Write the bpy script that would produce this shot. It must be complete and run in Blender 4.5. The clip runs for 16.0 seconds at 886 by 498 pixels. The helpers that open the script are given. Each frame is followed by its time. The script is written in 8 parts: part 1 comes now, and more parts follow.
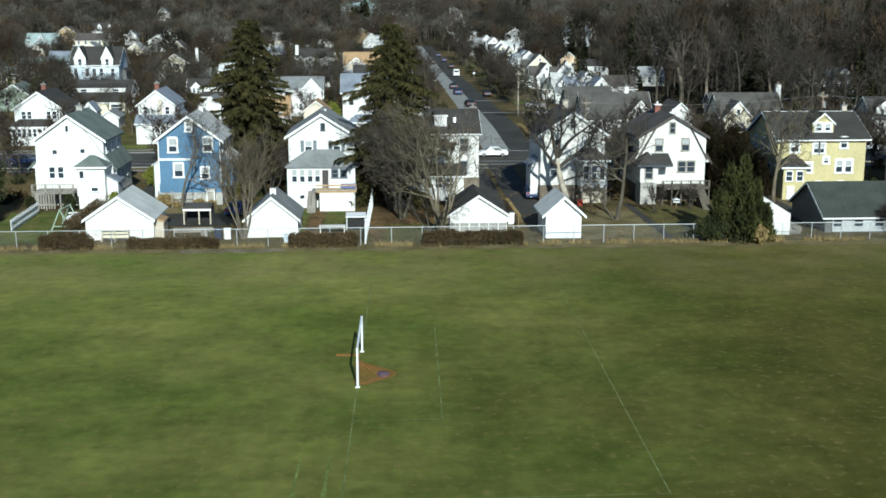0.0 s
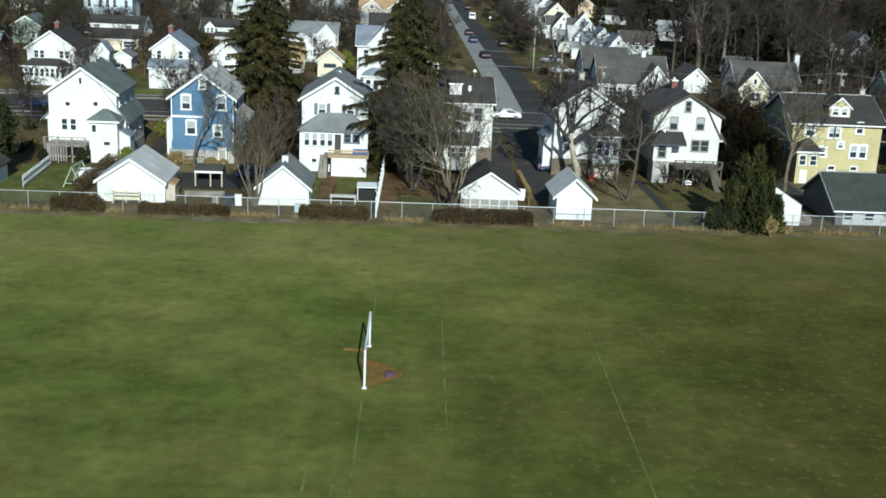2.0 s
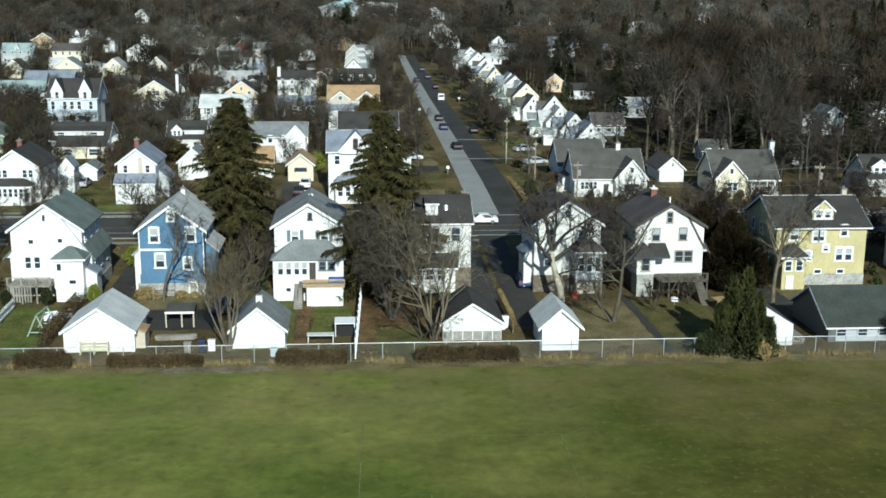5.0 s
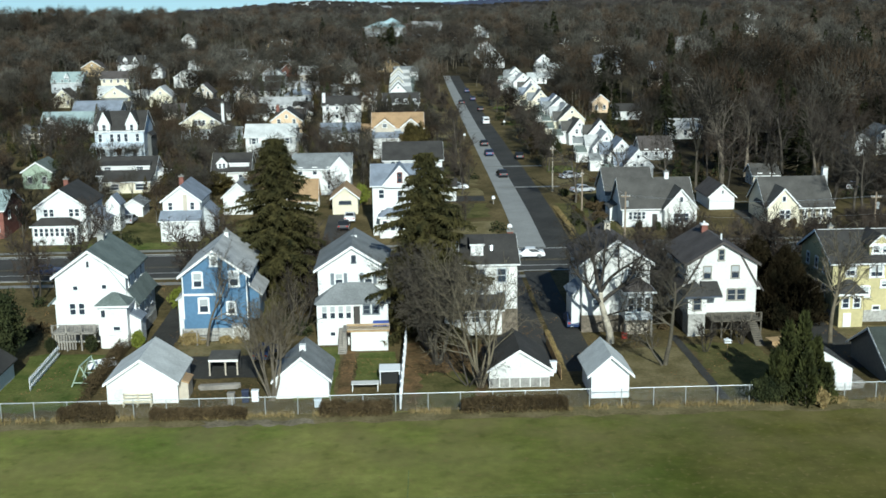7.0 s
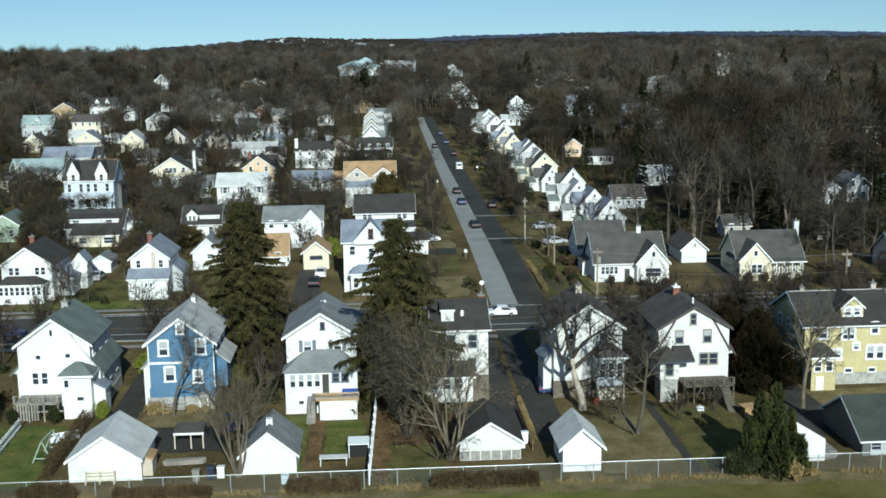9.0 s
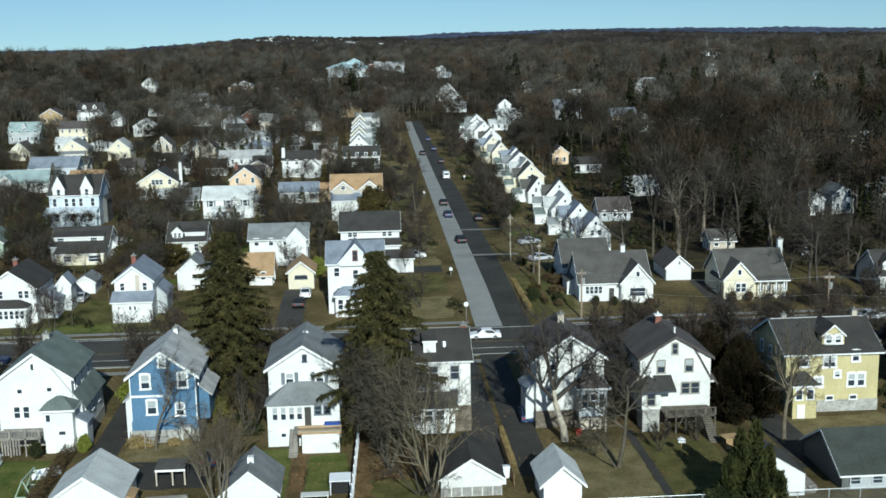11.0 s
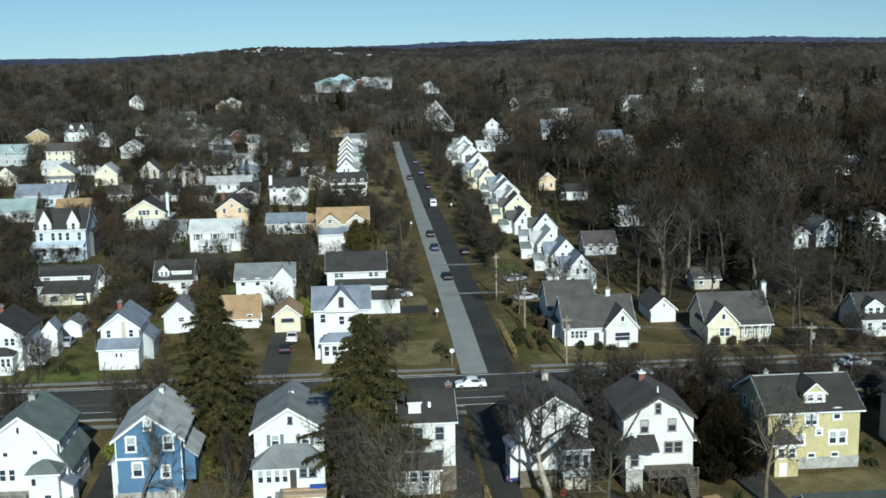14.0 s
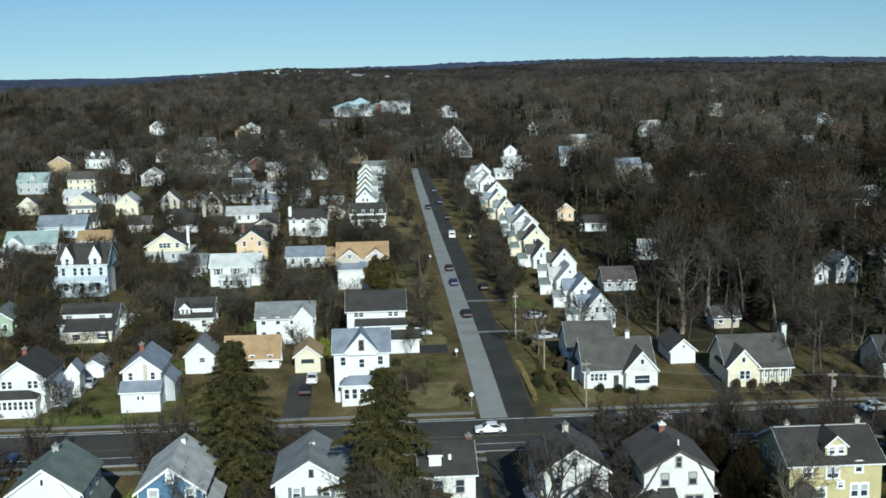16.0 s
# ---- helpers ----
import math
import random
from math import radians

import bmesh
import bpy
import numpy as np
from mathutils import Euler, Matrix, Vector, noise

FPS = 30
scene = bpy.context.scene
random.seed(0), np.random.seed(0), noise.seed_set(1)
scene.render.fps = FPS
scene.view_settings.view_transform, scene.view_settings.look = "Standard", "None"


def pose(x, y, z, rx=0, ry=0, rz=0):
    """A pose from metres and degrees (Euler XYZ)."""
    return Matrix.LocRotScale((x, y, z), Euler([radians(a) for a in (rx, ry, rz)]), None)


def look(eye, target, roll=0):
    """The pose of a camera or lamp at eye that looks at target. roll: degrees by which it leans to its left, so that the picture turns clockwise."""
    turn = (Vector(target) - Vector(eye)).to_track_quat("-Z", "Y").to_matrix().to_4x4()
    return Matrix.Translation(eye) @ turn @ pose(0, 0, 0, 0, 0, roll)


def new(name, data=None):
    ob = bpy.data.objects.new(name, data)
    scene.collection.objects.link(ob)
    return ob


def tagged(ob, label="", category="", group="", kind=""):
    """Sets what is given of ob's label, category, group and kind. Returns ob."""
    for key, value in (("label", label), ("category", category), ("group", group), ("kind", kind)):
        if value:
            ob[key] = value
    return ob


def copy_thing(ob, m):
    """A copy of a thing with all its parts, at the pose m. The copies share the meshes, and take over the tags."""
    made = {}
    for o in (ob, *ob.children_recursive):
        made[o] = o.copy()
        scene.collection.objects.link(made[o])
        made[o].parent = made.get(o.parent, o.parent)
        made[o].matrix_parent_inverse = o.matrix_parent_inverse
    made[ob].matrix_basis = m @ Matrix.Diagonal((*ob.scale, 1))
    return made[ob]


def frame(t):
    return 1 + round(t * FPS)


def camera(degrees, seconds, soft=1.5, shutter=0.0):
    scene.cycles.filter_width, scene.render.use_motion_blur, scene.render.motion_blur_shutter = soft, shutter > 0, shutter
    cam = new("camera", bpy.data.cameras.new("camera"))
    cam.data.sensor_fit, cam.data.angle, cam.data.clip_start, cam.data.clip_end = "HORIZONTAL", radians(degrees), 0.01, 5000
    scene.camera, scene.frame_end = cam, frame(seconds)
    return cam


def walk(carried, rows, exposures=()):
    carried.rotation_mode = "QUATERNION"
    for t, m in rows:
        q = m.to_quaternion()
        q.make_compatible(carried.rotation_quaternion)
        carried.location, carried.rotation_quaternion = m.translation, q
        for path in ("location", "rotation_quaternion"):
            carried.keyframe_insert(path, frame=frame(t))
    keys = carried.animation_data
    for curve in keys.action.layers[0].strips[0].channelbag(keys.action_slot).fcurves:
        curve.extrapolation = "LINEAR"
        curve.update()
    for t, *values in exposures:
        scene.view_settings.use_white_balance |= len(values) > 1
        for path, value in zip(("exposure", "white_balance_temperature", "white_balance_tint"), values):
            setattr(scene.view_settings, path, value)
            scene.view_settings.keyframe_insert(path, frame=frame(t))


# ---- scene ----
cam = camera(42.8, 16.0, soft=1.65)
METRES, EYE, TILT, LEAN, TURN = 39.0, 22.65, -12.0, 0.0, -3.4
ROWS = [
    (0.0, 0.0, 0.0, 0.0, 0.0, 0.0, 0.0),
    (0.5, 0.0063, -0.0019, 0.0431, 0.01, 0.12, -4.06),
    (1.0, 0.0068, -0.0045, 0.0767, -1.09, 0.05, -7.25),
    (1.5, -0.0087, 0.0019, 0.1072, -2.76, 0.74, -7.86),
    (2.0, -0.0138, -0.0044, 0.1238, 0.33, -3.66, -2.62),
    (2.5, -0.0251, 0.0023, 0.1864, 0.5, -8.92, -0.4),
    (3.0, -0.0297, 0.0145, 0.2102, -0.33, -7.52, -0.15),
    (3.5, -0.0313, 0.0388, 0.2361, -0.19, -6.68, -0.26),
    (4.0, -0.0361, 0.0641, 0.2726, -1.12, -3.07, -0.35),
    (6.5, -0.0288, 0.1486, 0.3754, -0.14, -0.22, -0.15),
    (7.0, -0.0274, 0.1602, 0.4008, 1.36, -0.13, 0.48),
    (7.5, -0.0178, 0.1707, 0.4187, 0.07, 0.58, -0.02),
    (8.0, -0.022, 0.1809, 0.4487, -0.27, 0.79, 0.66),
    (8.5, -0.0165, 0.1862, 0.4661, 0.34, 1.65, 0.87),
    (9.0, -0.0101, 0.192, 0.4942, 0.14, 1.53, 0.78),
    (11.5, 0.0204, 0.1858, 0.6129, -0.33, 1.19, 1.08),
    (12.0, 0.019, 0.1852, 0.6284, 0.77, 1.11, 0.44),
    (12.5, 0.0315, 0.183, 0.655, 1.38, 2.68, 0.16),
    (13.0, 0.0214, 0.1767, 0.682, 0.38, 3.24, -0.79),
    (13.5, 0.0225, 0.1682, 0.7298, 0.17, 1.56, -4.13),
    (14.0, 0.0324, 0.1626, 0.7566, -0.88, 1.57, 1.15),
    (14.5, 0.0203, 0.1541, 0.7841, -0.39, 1.96, 0.94),
    (15.0, 0.0223, 0.1491, 0.8037, 1.14, 1.58, 0.52),
    (15.5, 0.027, 0.149, 0.8343, 0.35, 2.04, 0.41),
    (16.0, 0.0247, 0.1421, 0.859, -0.0, 2.48, 1.07),
]
EXPOSURE, SUN_STRENGTH, SKY_STRENGTH = 0.25, 4.7, 0.079
walk(cam, [(t, pose(0, 0, EYE, TILT, LEAN, TURN) @ pose(METRES * x, METRES * y, METRES * z, 90 + pitch, roll, yaw)) for t, x, y, z, yaw, pitch, roll in ROWS],
     exposures=[(t, EXPOSURE + e, k, g) for t, e, k, g in ((0.0, -0.01, 5900, -3), (1.3, -0.01, 5900, -3), (2.2, -0.20, 5900, -3), (3.5, -0.20, 5900, -3), (4.2, -0.10, 5950, -4), (6.5, -0.06, 5900, -4), (9.0, -0.15, 5850, -4), (11.5, -0.21, 5800, -4), (16.0, -0.21, 5800, -4))])

# ---- world and sun ----
SUN_ELEVATION, SUN_SIDE = 27.0, 6.5
world = bpy.data.worlds.new("sky")
scene.world = world
world.use_nodes = True
wn = world.node_tree
sky = wn.nodes.new("ShaderNodeTexSky")
sky.sky_type = "NISHITA"
sky.sun_disc = False
sky.sun_elevation = radians(SUN_ELEVATION)
sky.sun_rotation = radians(180 - SUN_SIDE)
sky.air_density, sky.dust_density, sky.ozone_density = 1.0, 0.3, 3.0
sky.altitude = 800
# the sky a little above the horizon's haze
co, lift = wn.nodes.new("ShaderNodeTexCoord"), wn.nodes.new("ShaderNodeVectorMath")
lift.operation = "ADD"
lift.inputs[1].default_value = (0, 0, 0.07)
wn.links.new(co.outputs["Generated"], lift.inputs[0])
wn.links.new(lift.outputs[0], sky.inputs["Vector"])
wn.links.new(sky.outputs[0], wn.nodes["Background"].inputs[0])
wn.nodes["Background"].inputs[1].default_value = SKY_STRENGTH
sun_way = Vector((math.sin(radians(SUN_SIDE)) * math.cos(radians(SUN_ELEVATION)), -math.cos(radians(SUN_SIDE)) * math.cos(radians(SUN_ELEVATION)), math.sin(radians(SUN_ELEVATION))))
sun_data = bpy.data.lights.new("sun", "SUN")
sun_data.energy, sun_data.angle, sun_data.color = SUN_STRENGTH, radians(0.53), (1.0, 0.96, 0.90)
sun = new("sun", sun_data)
sun.matrix_world = look(sun_way * 500, (0, 0, 0))

# ---- materials ----


def shade(c, k):
    return (min(1, c[0] * k), min(1, c[1] * k), min(1, c[2] * k), 1)


def material(name, base, rough=0.8, var=0.2, big=0.4, fine=6.0, bump=0.0, metal=0.0, other=None, bands=0.0, random_value=0.0, world_space=False, share=0.5, gloss=0.3):
    """Two scales of variation over a base colour; bands: the height in metres of one course of boards or shingles."""
    m = bpy.data.materials.new(name)
    m.use_nodes = True
    n, l = m.node_tree.nodes, m.node_tree.links
    p = n["Principled BSDF"]
    if world_space:
        co = n.new("ShaderNodeNewGeometry").outputs["Position"]
    else:
        co = n.new("ShaderNodeTexCoord").outputs["Object"]
    n1, n2 = n.new("ShaderNodeTexNoise"), n.new("ShaderNodeTexNoise")
    n1.inputs["Scale"].default_value, n1.inputs["Detail"].default_value = big, 4
    n2.inputs["Scale"].default_value, n2.inputs["Detail"].default_value = fine, 3
    for q in (n1, n2):
        l.new(co, q.inputs["Vector"])
    ramp = n.new("ShaderNodeValToRGB")
    ramp.color_ramp.elements[0].position, ramp.color_ramp.elements[1].position = 0.5 - 0.25 * share - 0.08, 0.5 + 0.25 * share
    ramp.color_ramp.elements[0].color = shade(base, 1 - var)
    ramp.color_ramp.elements[1].color = shade(other, 1) if other else shade(base, 1 + var)
    l.new(n1.outputs["Fac"], ramp.inputs[0])
    span = n.new("ShaderNodeMapRange")
    span.inputs[1].default_value, span.inputs[2].default_value = 0.25, 0.75
    span.inputs[3].default_value, span.inputs[4].default_value = 1 - var, 1 + var
    l.new(n2.outputs["Fac"], span.inputs[0])
    value = span.outputs[0]
    if random_value:
        info = n.new("ShaderNodeObjectInfo")
        r = n.new("ShaderNodeMapRange")
        r.inputs[3].default_value, r.inputs[4].default_value = 1 - random_value, 1 + random_value
        l.new(info.outputs["Random"], r.inputs[0])
        mul = n.new("ShaderNodeMath")
        mul.operation = "MULTIPLY"
        l.new(value, mul.inputs[0]), l.new(r.outputs[0], mul.inputs[1])
        value = mul.outputs[0]
    mix = n.new("ShaderNodeVectorMath")
    mix.operation = "SCALE"
    l.new(ramp.outputs[0], mix.inputs[0])
    l.new(value, mix.inputs["Scale"])
    l.new(mix.outputs[0], p.inputs["Base Color"])
    p.inputs["Roughness"].default_value, p.inputs["Metallic"].default_value = rough, metal
    p.inputs["Specular IOR Level"].default_value = gloss
    height = n2.outputs["Fac"]
    if bands:
        wave = n.new("ShaderNodeTexWave")
        wave.bands_direction, wave.wave_profile = "Z", "SAW"
        wave.inputs["Scale"].default_value = 0.314 / bands
        l.new(co, wave.inputs["Vector"])
        height = wave.outputs["Fac"]
    if bump:
        b = n.new("ShaderNodeBump")
        b.inputs["Strength"].default_value, b.inputs["Distance"].default_value = bump, 0.03
        l.new(height, b.inputs["Height"])
        l.new(b.outputs[0], p.inputs["Normal"])
    return m


def glass_material(name, base, rough=0.08):
    m = bpy.data.materials.new(name)
    m.use_nodes = True
    p = m.node_tree.nodes["Principled BSDF"]
    p.inputs["Base Color"].default_value = (*base, 1)
    p.inputs["Roughness"].default_value = rough
    p.inputs["Specular IOR Level"].default_value = 0.6
    return m


def siding(name, c, var=0.06):
    return material(name, c, 0.6, var, 0.35, 3.0, 0.25, bands=0.12)


def shingle(name, c, var=0.18):
    return material(name, c, 0.9, var, 0.5, 5.0, 0.3, bands=0.14)


WHITE = siding("white_siding", (0.73, 0.73, 0.71))
WHITE_WORN = siding("weathered_white_siding", (0.70, 0.69, 0.65), 0.12)
GREYSIDE = siding("grey_siding", (0.46, 0.48, 0.49), 0.1)
BLUE = siding("blue_siding", (0.10, 0.19, 0.30), 0.1)
PALEBLUE = siding("pale_blue_siding", (0.56, 0.62, 0.67))
YELLOW = siding("yellow_siding", (0.52, 0.455, 0.24), 0.10)
CREAM = siding("cream_siding", (0.72, 0.66, 0.50), 0.08)
PEACH = siding("peach_siding", (0.72, 0.54, 0.36), 0.08)
BEIGE = siding("beige_siding", (0.52, 0.46, 0.37), 0.1)
TAN = siding("tan_siding", (0.45, 0.33, 0.18), 0.1)
GREENSIDE = siding("green_siding", (0.36, 0.44, 0.34), 0.1)
BRICK = material("red_brick", (0.20, 0.085, 0.065), 0.9, 0.25, 1.5, 9.0, 0.3)
STONE = material("foundation_stone", (0.36, 0.35, 0.32), 0.9, 0.25, 1.2, 5.0, 0.4)
TRIM = material("white_trim_paint", (0.82, 0.82, 0.80), 0.5, 0.04, 0.5, 4.0)
DARKTRIM = material("dark_trim_paint", (0.06, 0.07, 0.09), 0.5, 0.1)
SHUTTER = material("grey_shutter_paint", (0.16, 0.18, 0.20), 0.6, 0.1)
R_GREY = shingle("grey_shingle", (0.20, 0.21, 0.21))
R_DKGREY = shingle("dark_grey_shingle", (0.085, 0.081, 0.073))
R_DARK = shingle("dark_shingle", (0.048, 0.045, 0.041))
R_GREEN = shingle("grey_green_shingle", (0.14, 0.165, 0.15))
R_PALE = shingle("pale_grey_shingle", (0.55, 0.56, 0.54), 0.14)
R_SILVER = shingle("silver_grey_shingle", (0.41, 0.41, 0.40), 0.22)
R_BLUE = shingle("blue_grey_shingle", (0.21, 0.235, 0.275))
R_TAN = shingle("tan_shingle", (0.36, 0.24, 0.13))
R_BROWN = shingle("brown_shingle", (0.085, 0.074, 0.068))
R_TEAL = material("weathered_teal_shingle", (0.30, 0.37, 0.36), 0.7, 0.15, 0.3, 2.0)
TEALMETAL = material("pale_teal_metal", (0.38, 0.52, 0.54), 0.5, 0.12, 0.2, 2.0)
GLASS = glass_material("window_glass", (0.035, 0.045, 0.06))
BLIND = glass_material("glass_over_drawn_blind", (0.42, 0.44, 0.44), 0.2)
CARGLASS = glass_material("car_glass", (0.02, 0.022, 0.025), 0.3)
DOORPAINT = material("dark_door_paint", (0.06, 0.055, 0.05), 0.5, 0.1)
GALV = material("galvanised_steel", (0.50, 0.52, 0.52), 0.45, 0.15, 2.0, 12.0, metal=0.6)
WIRE = material("fence_wire", (0.34, 0.35, 0.34), 0.5, 0.1, metal=0.4)
VINYL = material("white_vinyl", (0.80, 0.81, 0.82), 0.4, 0.04, 0.6, 4.0)
DARKSIDE = siding("dark_grey_siding", (0.13, 0.135, 0.13), 0.15)
DECKWOOD = material("dark_deck_wood", (0.105, 0.092, 0.072), 0.9, 0.3, 1.0, 8.0, 0.2)
SAGEROOF = shingle("dark_sage_shingle", (0.048, 0.055, 0.047))
DARKSTONE = material("dark_brown_foundation_stone", (0.15, 0.125, 0.095), 0.9, 0.35, 1.2, 5.0, 0.4)
STAINED = material("stained_window_casing", (0.30, 0.28, 0.24), 0.7, 0.2)
YOUNGLEAF = material("yellow_tipped_evergreen", (0.024, 0.031, 0.012), 0.9, 0.35, 0.5, 2.0, other=(0.062, 0.066, 0.020), random_value=0.1, gloss=0.15)
GREYWOOD = material("grey_weathered_wood", (0.25, 0.23, 0.20), 0.9, 0.25, 1.0, 8.0, 0.2)
WARMWOOD = material("warm_bare_wood", (0.42, 0.28, 0.14), 0.8, 0.2, 1.0, 8.0, 0.2)
POLEWOOD = material("pole_wood", (0.28, 0.22, 0.16), 0.9, 0.2, 1.0, 8.0, 0.2)
RUBBER = material("black_rubber", (0.02, 0.02, 0.02), 0.8, 0.1)
CHROME = material("bright_metal", (0.55, 0.55, 0.56), 0.3, 0.05, metal=0.9)
LAMPGLASS = glass_material("lamp_glass", (0.7, 0.7, 0.66), 0.15)
TAILGLASS = glass_material("red_lamp_glass", (0.35, 0.02, 0.02), 0.15)
BLUETARP = material("blue_plastic", (0.03, 0.07, 0.30), 0.5, 0.15)
ORANGE = material("orange_net", (0.30, 0.125, 0.04), 0.8, 0.25)
BLACKPAINT = material("black_paint", (0.02, 0.02, 0.02), 0.5, 0.1)
REDPAINT = material("red_paint", (0.40, 0.05, 0.03), 0.5, 0.1)

FIELD = material("field_grass", (0.088, 0.130, 0.020), 0.95, 0.12, 0.07, 1.1, 0.5, other=(0.168, 0.166, 0.045), world_space=True, share=0.8, gloss=0.05)


def worn_vignetted_turf(m):
    """Browner, thinner turf towards the far penalty area and one side, darkened there for lens falloff."""
    n, l = m.node_tree.nodes, m.node_tree.links
    p = n["Principled BSDF"]
    old = p.inputs["Base Color"].links[0].from_socket
    pos = n.new("ShaderNodeNewGeometry").outputs["Position"]
    sep = n.new("ShaderNodeSeparateXYZ")
    l.new(pos, sep.inputs[0])
    wob = n.new("ShaderNodeTexNoise")
    wob.inputs["Scale"].default_value, wob.inputs["Detail"].default_value = 0.045, 5
    l.new(pos, wob.inputs["Vector"])
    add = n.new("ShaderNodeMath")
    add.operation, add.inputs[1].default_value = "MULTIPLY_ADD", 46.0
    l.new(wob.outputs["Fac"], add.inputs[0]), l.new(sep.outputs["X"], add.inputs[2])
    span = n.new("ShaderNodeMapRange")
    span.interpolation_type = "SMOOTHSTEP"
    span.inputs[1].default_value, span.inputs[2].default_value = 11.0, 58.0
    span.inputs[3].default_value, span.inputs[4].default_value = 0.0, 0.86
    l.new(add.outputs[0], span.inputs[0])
    # browner grass, with the lens's edge darkening put into the multiplier as well
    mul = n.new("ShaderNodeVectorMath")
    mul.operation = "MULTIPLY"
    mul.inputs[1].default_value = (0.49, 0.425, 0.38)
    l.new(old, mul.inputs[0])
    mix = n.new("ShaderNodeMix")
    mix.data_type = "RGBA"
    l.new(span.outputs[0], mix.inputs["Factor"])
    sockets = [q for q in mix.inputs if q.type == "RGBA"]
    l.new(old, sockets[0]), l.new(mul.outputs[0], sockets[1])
    tone = [q for q in mix.outputs if q.type == "RGBA"][0]
    for scale, detail, a, c, lo, hi in ((0.24, 5, 0.3, 0.7, 0.78, 1.22), (0.9, 4, 0.35, 0.7, 0.90, 1.12), (3.2, 2, 0.60, 0.76, 1.0, 1.22)):
        q = n.new("ShaderNodeTexNoise")
        q.inputs["Scale"].default_value, q.inputs["Detail"].default_value = scale, detail
        l.new(pos, q.inputs["Vector"])
        r = n.new("ShaderNodeMapRange")
        r.inputs[1].default_value, r.inputs[2].default_value, r.inputs[3].default_value, r.inputs[4].default_value = a, c, lo, hi
        l.new(q.outputs["Fac"], r.inputs[0])
        k = n.new("ShaderNodeVectorMath")
        k.operation = "SCALE"
        l.new(tone, k.inputs[0]), l.new(r.outputs[0], k.inputs["Scale"])
        tone = k.outputs[0]
    # darker down the pitch, paler towards the far side
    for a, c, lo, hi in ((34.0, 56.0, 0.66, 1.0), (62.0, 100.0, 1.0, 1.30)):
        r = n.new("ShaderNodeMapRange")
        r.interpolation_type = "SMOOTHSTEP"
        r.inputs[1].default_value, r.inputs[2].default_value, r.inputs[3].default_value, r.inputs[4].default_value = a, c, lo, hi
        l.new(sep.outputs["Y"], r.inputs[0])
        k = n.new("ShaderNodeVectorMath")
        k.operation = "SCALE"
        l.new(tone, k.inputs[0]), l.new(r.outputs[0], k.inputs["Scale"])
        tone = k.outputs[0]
    # thin tan turf and bare soil along the fence, and dead straw-coloured tufts scattered all over
    for axis_from, axis_to, scale, lo, hi, most, colour in ((84.0, 108.0, 0.16, 0.30, 0.62, 0.62, (0.205, 0.165, 0.078, 1)), (-60.0, -40.0, 1.7, 0.57, 0.70, 0.55, (0.200, 0.158, 0.060, 1)), (-60.0, -40.0, 0.62, 0.58, 0.74, 0.45, (0.060, 0.070, 0.016, 1))):
        near = n.new("ShaderNodeMapRange")
        near.inputs[1].default_value, near.inputs[2].default_value, near.inputs[4].default_value = axis_from, axis_to, most
        l.new(sep.outputs["Y"], near.inputs[0])
        q = n.new("ShaderNodeTexNoise")
        q.inputs["Scale"].default_value, q.inputs["Detail"].default_value = scale, 6
        l.new(pos, q.inputs["Vector"])
        r = n.new("ShaderNodeMapRange")
        r.inputs[1].default_value, r.inputs[2].default_value = lo, hi
        l.new(q.outputs["Fac"], r.inputs[0])
        both = n.new("ShaderNodeMath")
        both.operation = "MULTIPLY"
        l.new(near.outputs[0], both.inputs[0]), l.new(r.outputs[0], both.inputs[1])
        lay = n.new("ShaderNodeMix")
        lay.data_type = "RGBA"
        ends = [e for e in lay.inputs if e.type == "RGBA"]
        ends[1].default_value = colour
        l.new(both.outputs[0], lay.inputs["Factor"]), l.new(tone, ends[0])
        tone = [e for e in lay.outputs if e.type == "RGBA"][0]
    l.new(tone, p.inputs["Base Color"])


worn_vignetted_turf(FIELD)
YARD = material("yard_grass_and_soil", (0.060, 0.054, 0.021), 0.95, 0.35, 0.16, 2.2, 0.5, other=(0.165, 0.125, 0.060), world_space=True, share=0.9, gloss=0.05)
# leaf litter, its colour lowered to stand for shade between the trees
WOODFLOOR = material("shade_darkened_leaf_litter", (0.024, 0.021, 0.012), 0.95, 0.35, 0.05, 0.9, 0.4, other=(0.075, 0.060, 0.034), world_space=True, share=0.9, gloss=0.05)
LAWN = material("green_lawn", (0.080, 0.118, 0.026), 0.95, 0.25, 0.4, 3.0, 0.4, other=(0.14, 0.145, 0.045), world_space=True, gloss=0.05)
YARDGREEN = material("thin_olive_lawn", (0.082, 0.084, 0.028), 0.95, 0.25, 0.4, 3.0, 0.4, other=(0.13, 0.115, 0.045), world_space=True, gloss=0.05)
DRYLAWN = material("dry_lawn", (0.15, 0.125, 0.055), 0.95, 0.25, 0.4, 3.0, 0.4, other=(0.20, 0.165, 0.085), world_space=True, gloss=0.05)
MULCH = material("brown_leaf_bed", (0.115, 0.088, 0.042), 0.95, 0.35, 0.45, 3.0, 0.4, other=(0.19, 0.120, 0.060), world_space=True, gloss=0.05)
BARESOIL = material("bare_grey_soil", (0.150, 0.125, 0.075), 0.95, 0.3, 0.5, 3.0, 0.3, other=(0.25, 0.215, 0.15), world_space=True, gloss=0.05)
ASPHALT = material("dark_asphalt", (0.040, 0.038, 0.033), 0.9, 0.25, 0.25, 3.0, 0.2, world_space=True)
OLDASPHALT = material("pale_worn_asphalt", (0.27, 0.27, 0.255), 0.9, 0.10, 0.25, 3.0, 0.2, world_space=True)
CROSSASPHALT = material("grey_asphalt", (0.050, 0.047, 0.042), 0.9, 0.2, 0.2, 3.0, 0.2, world_space=True)
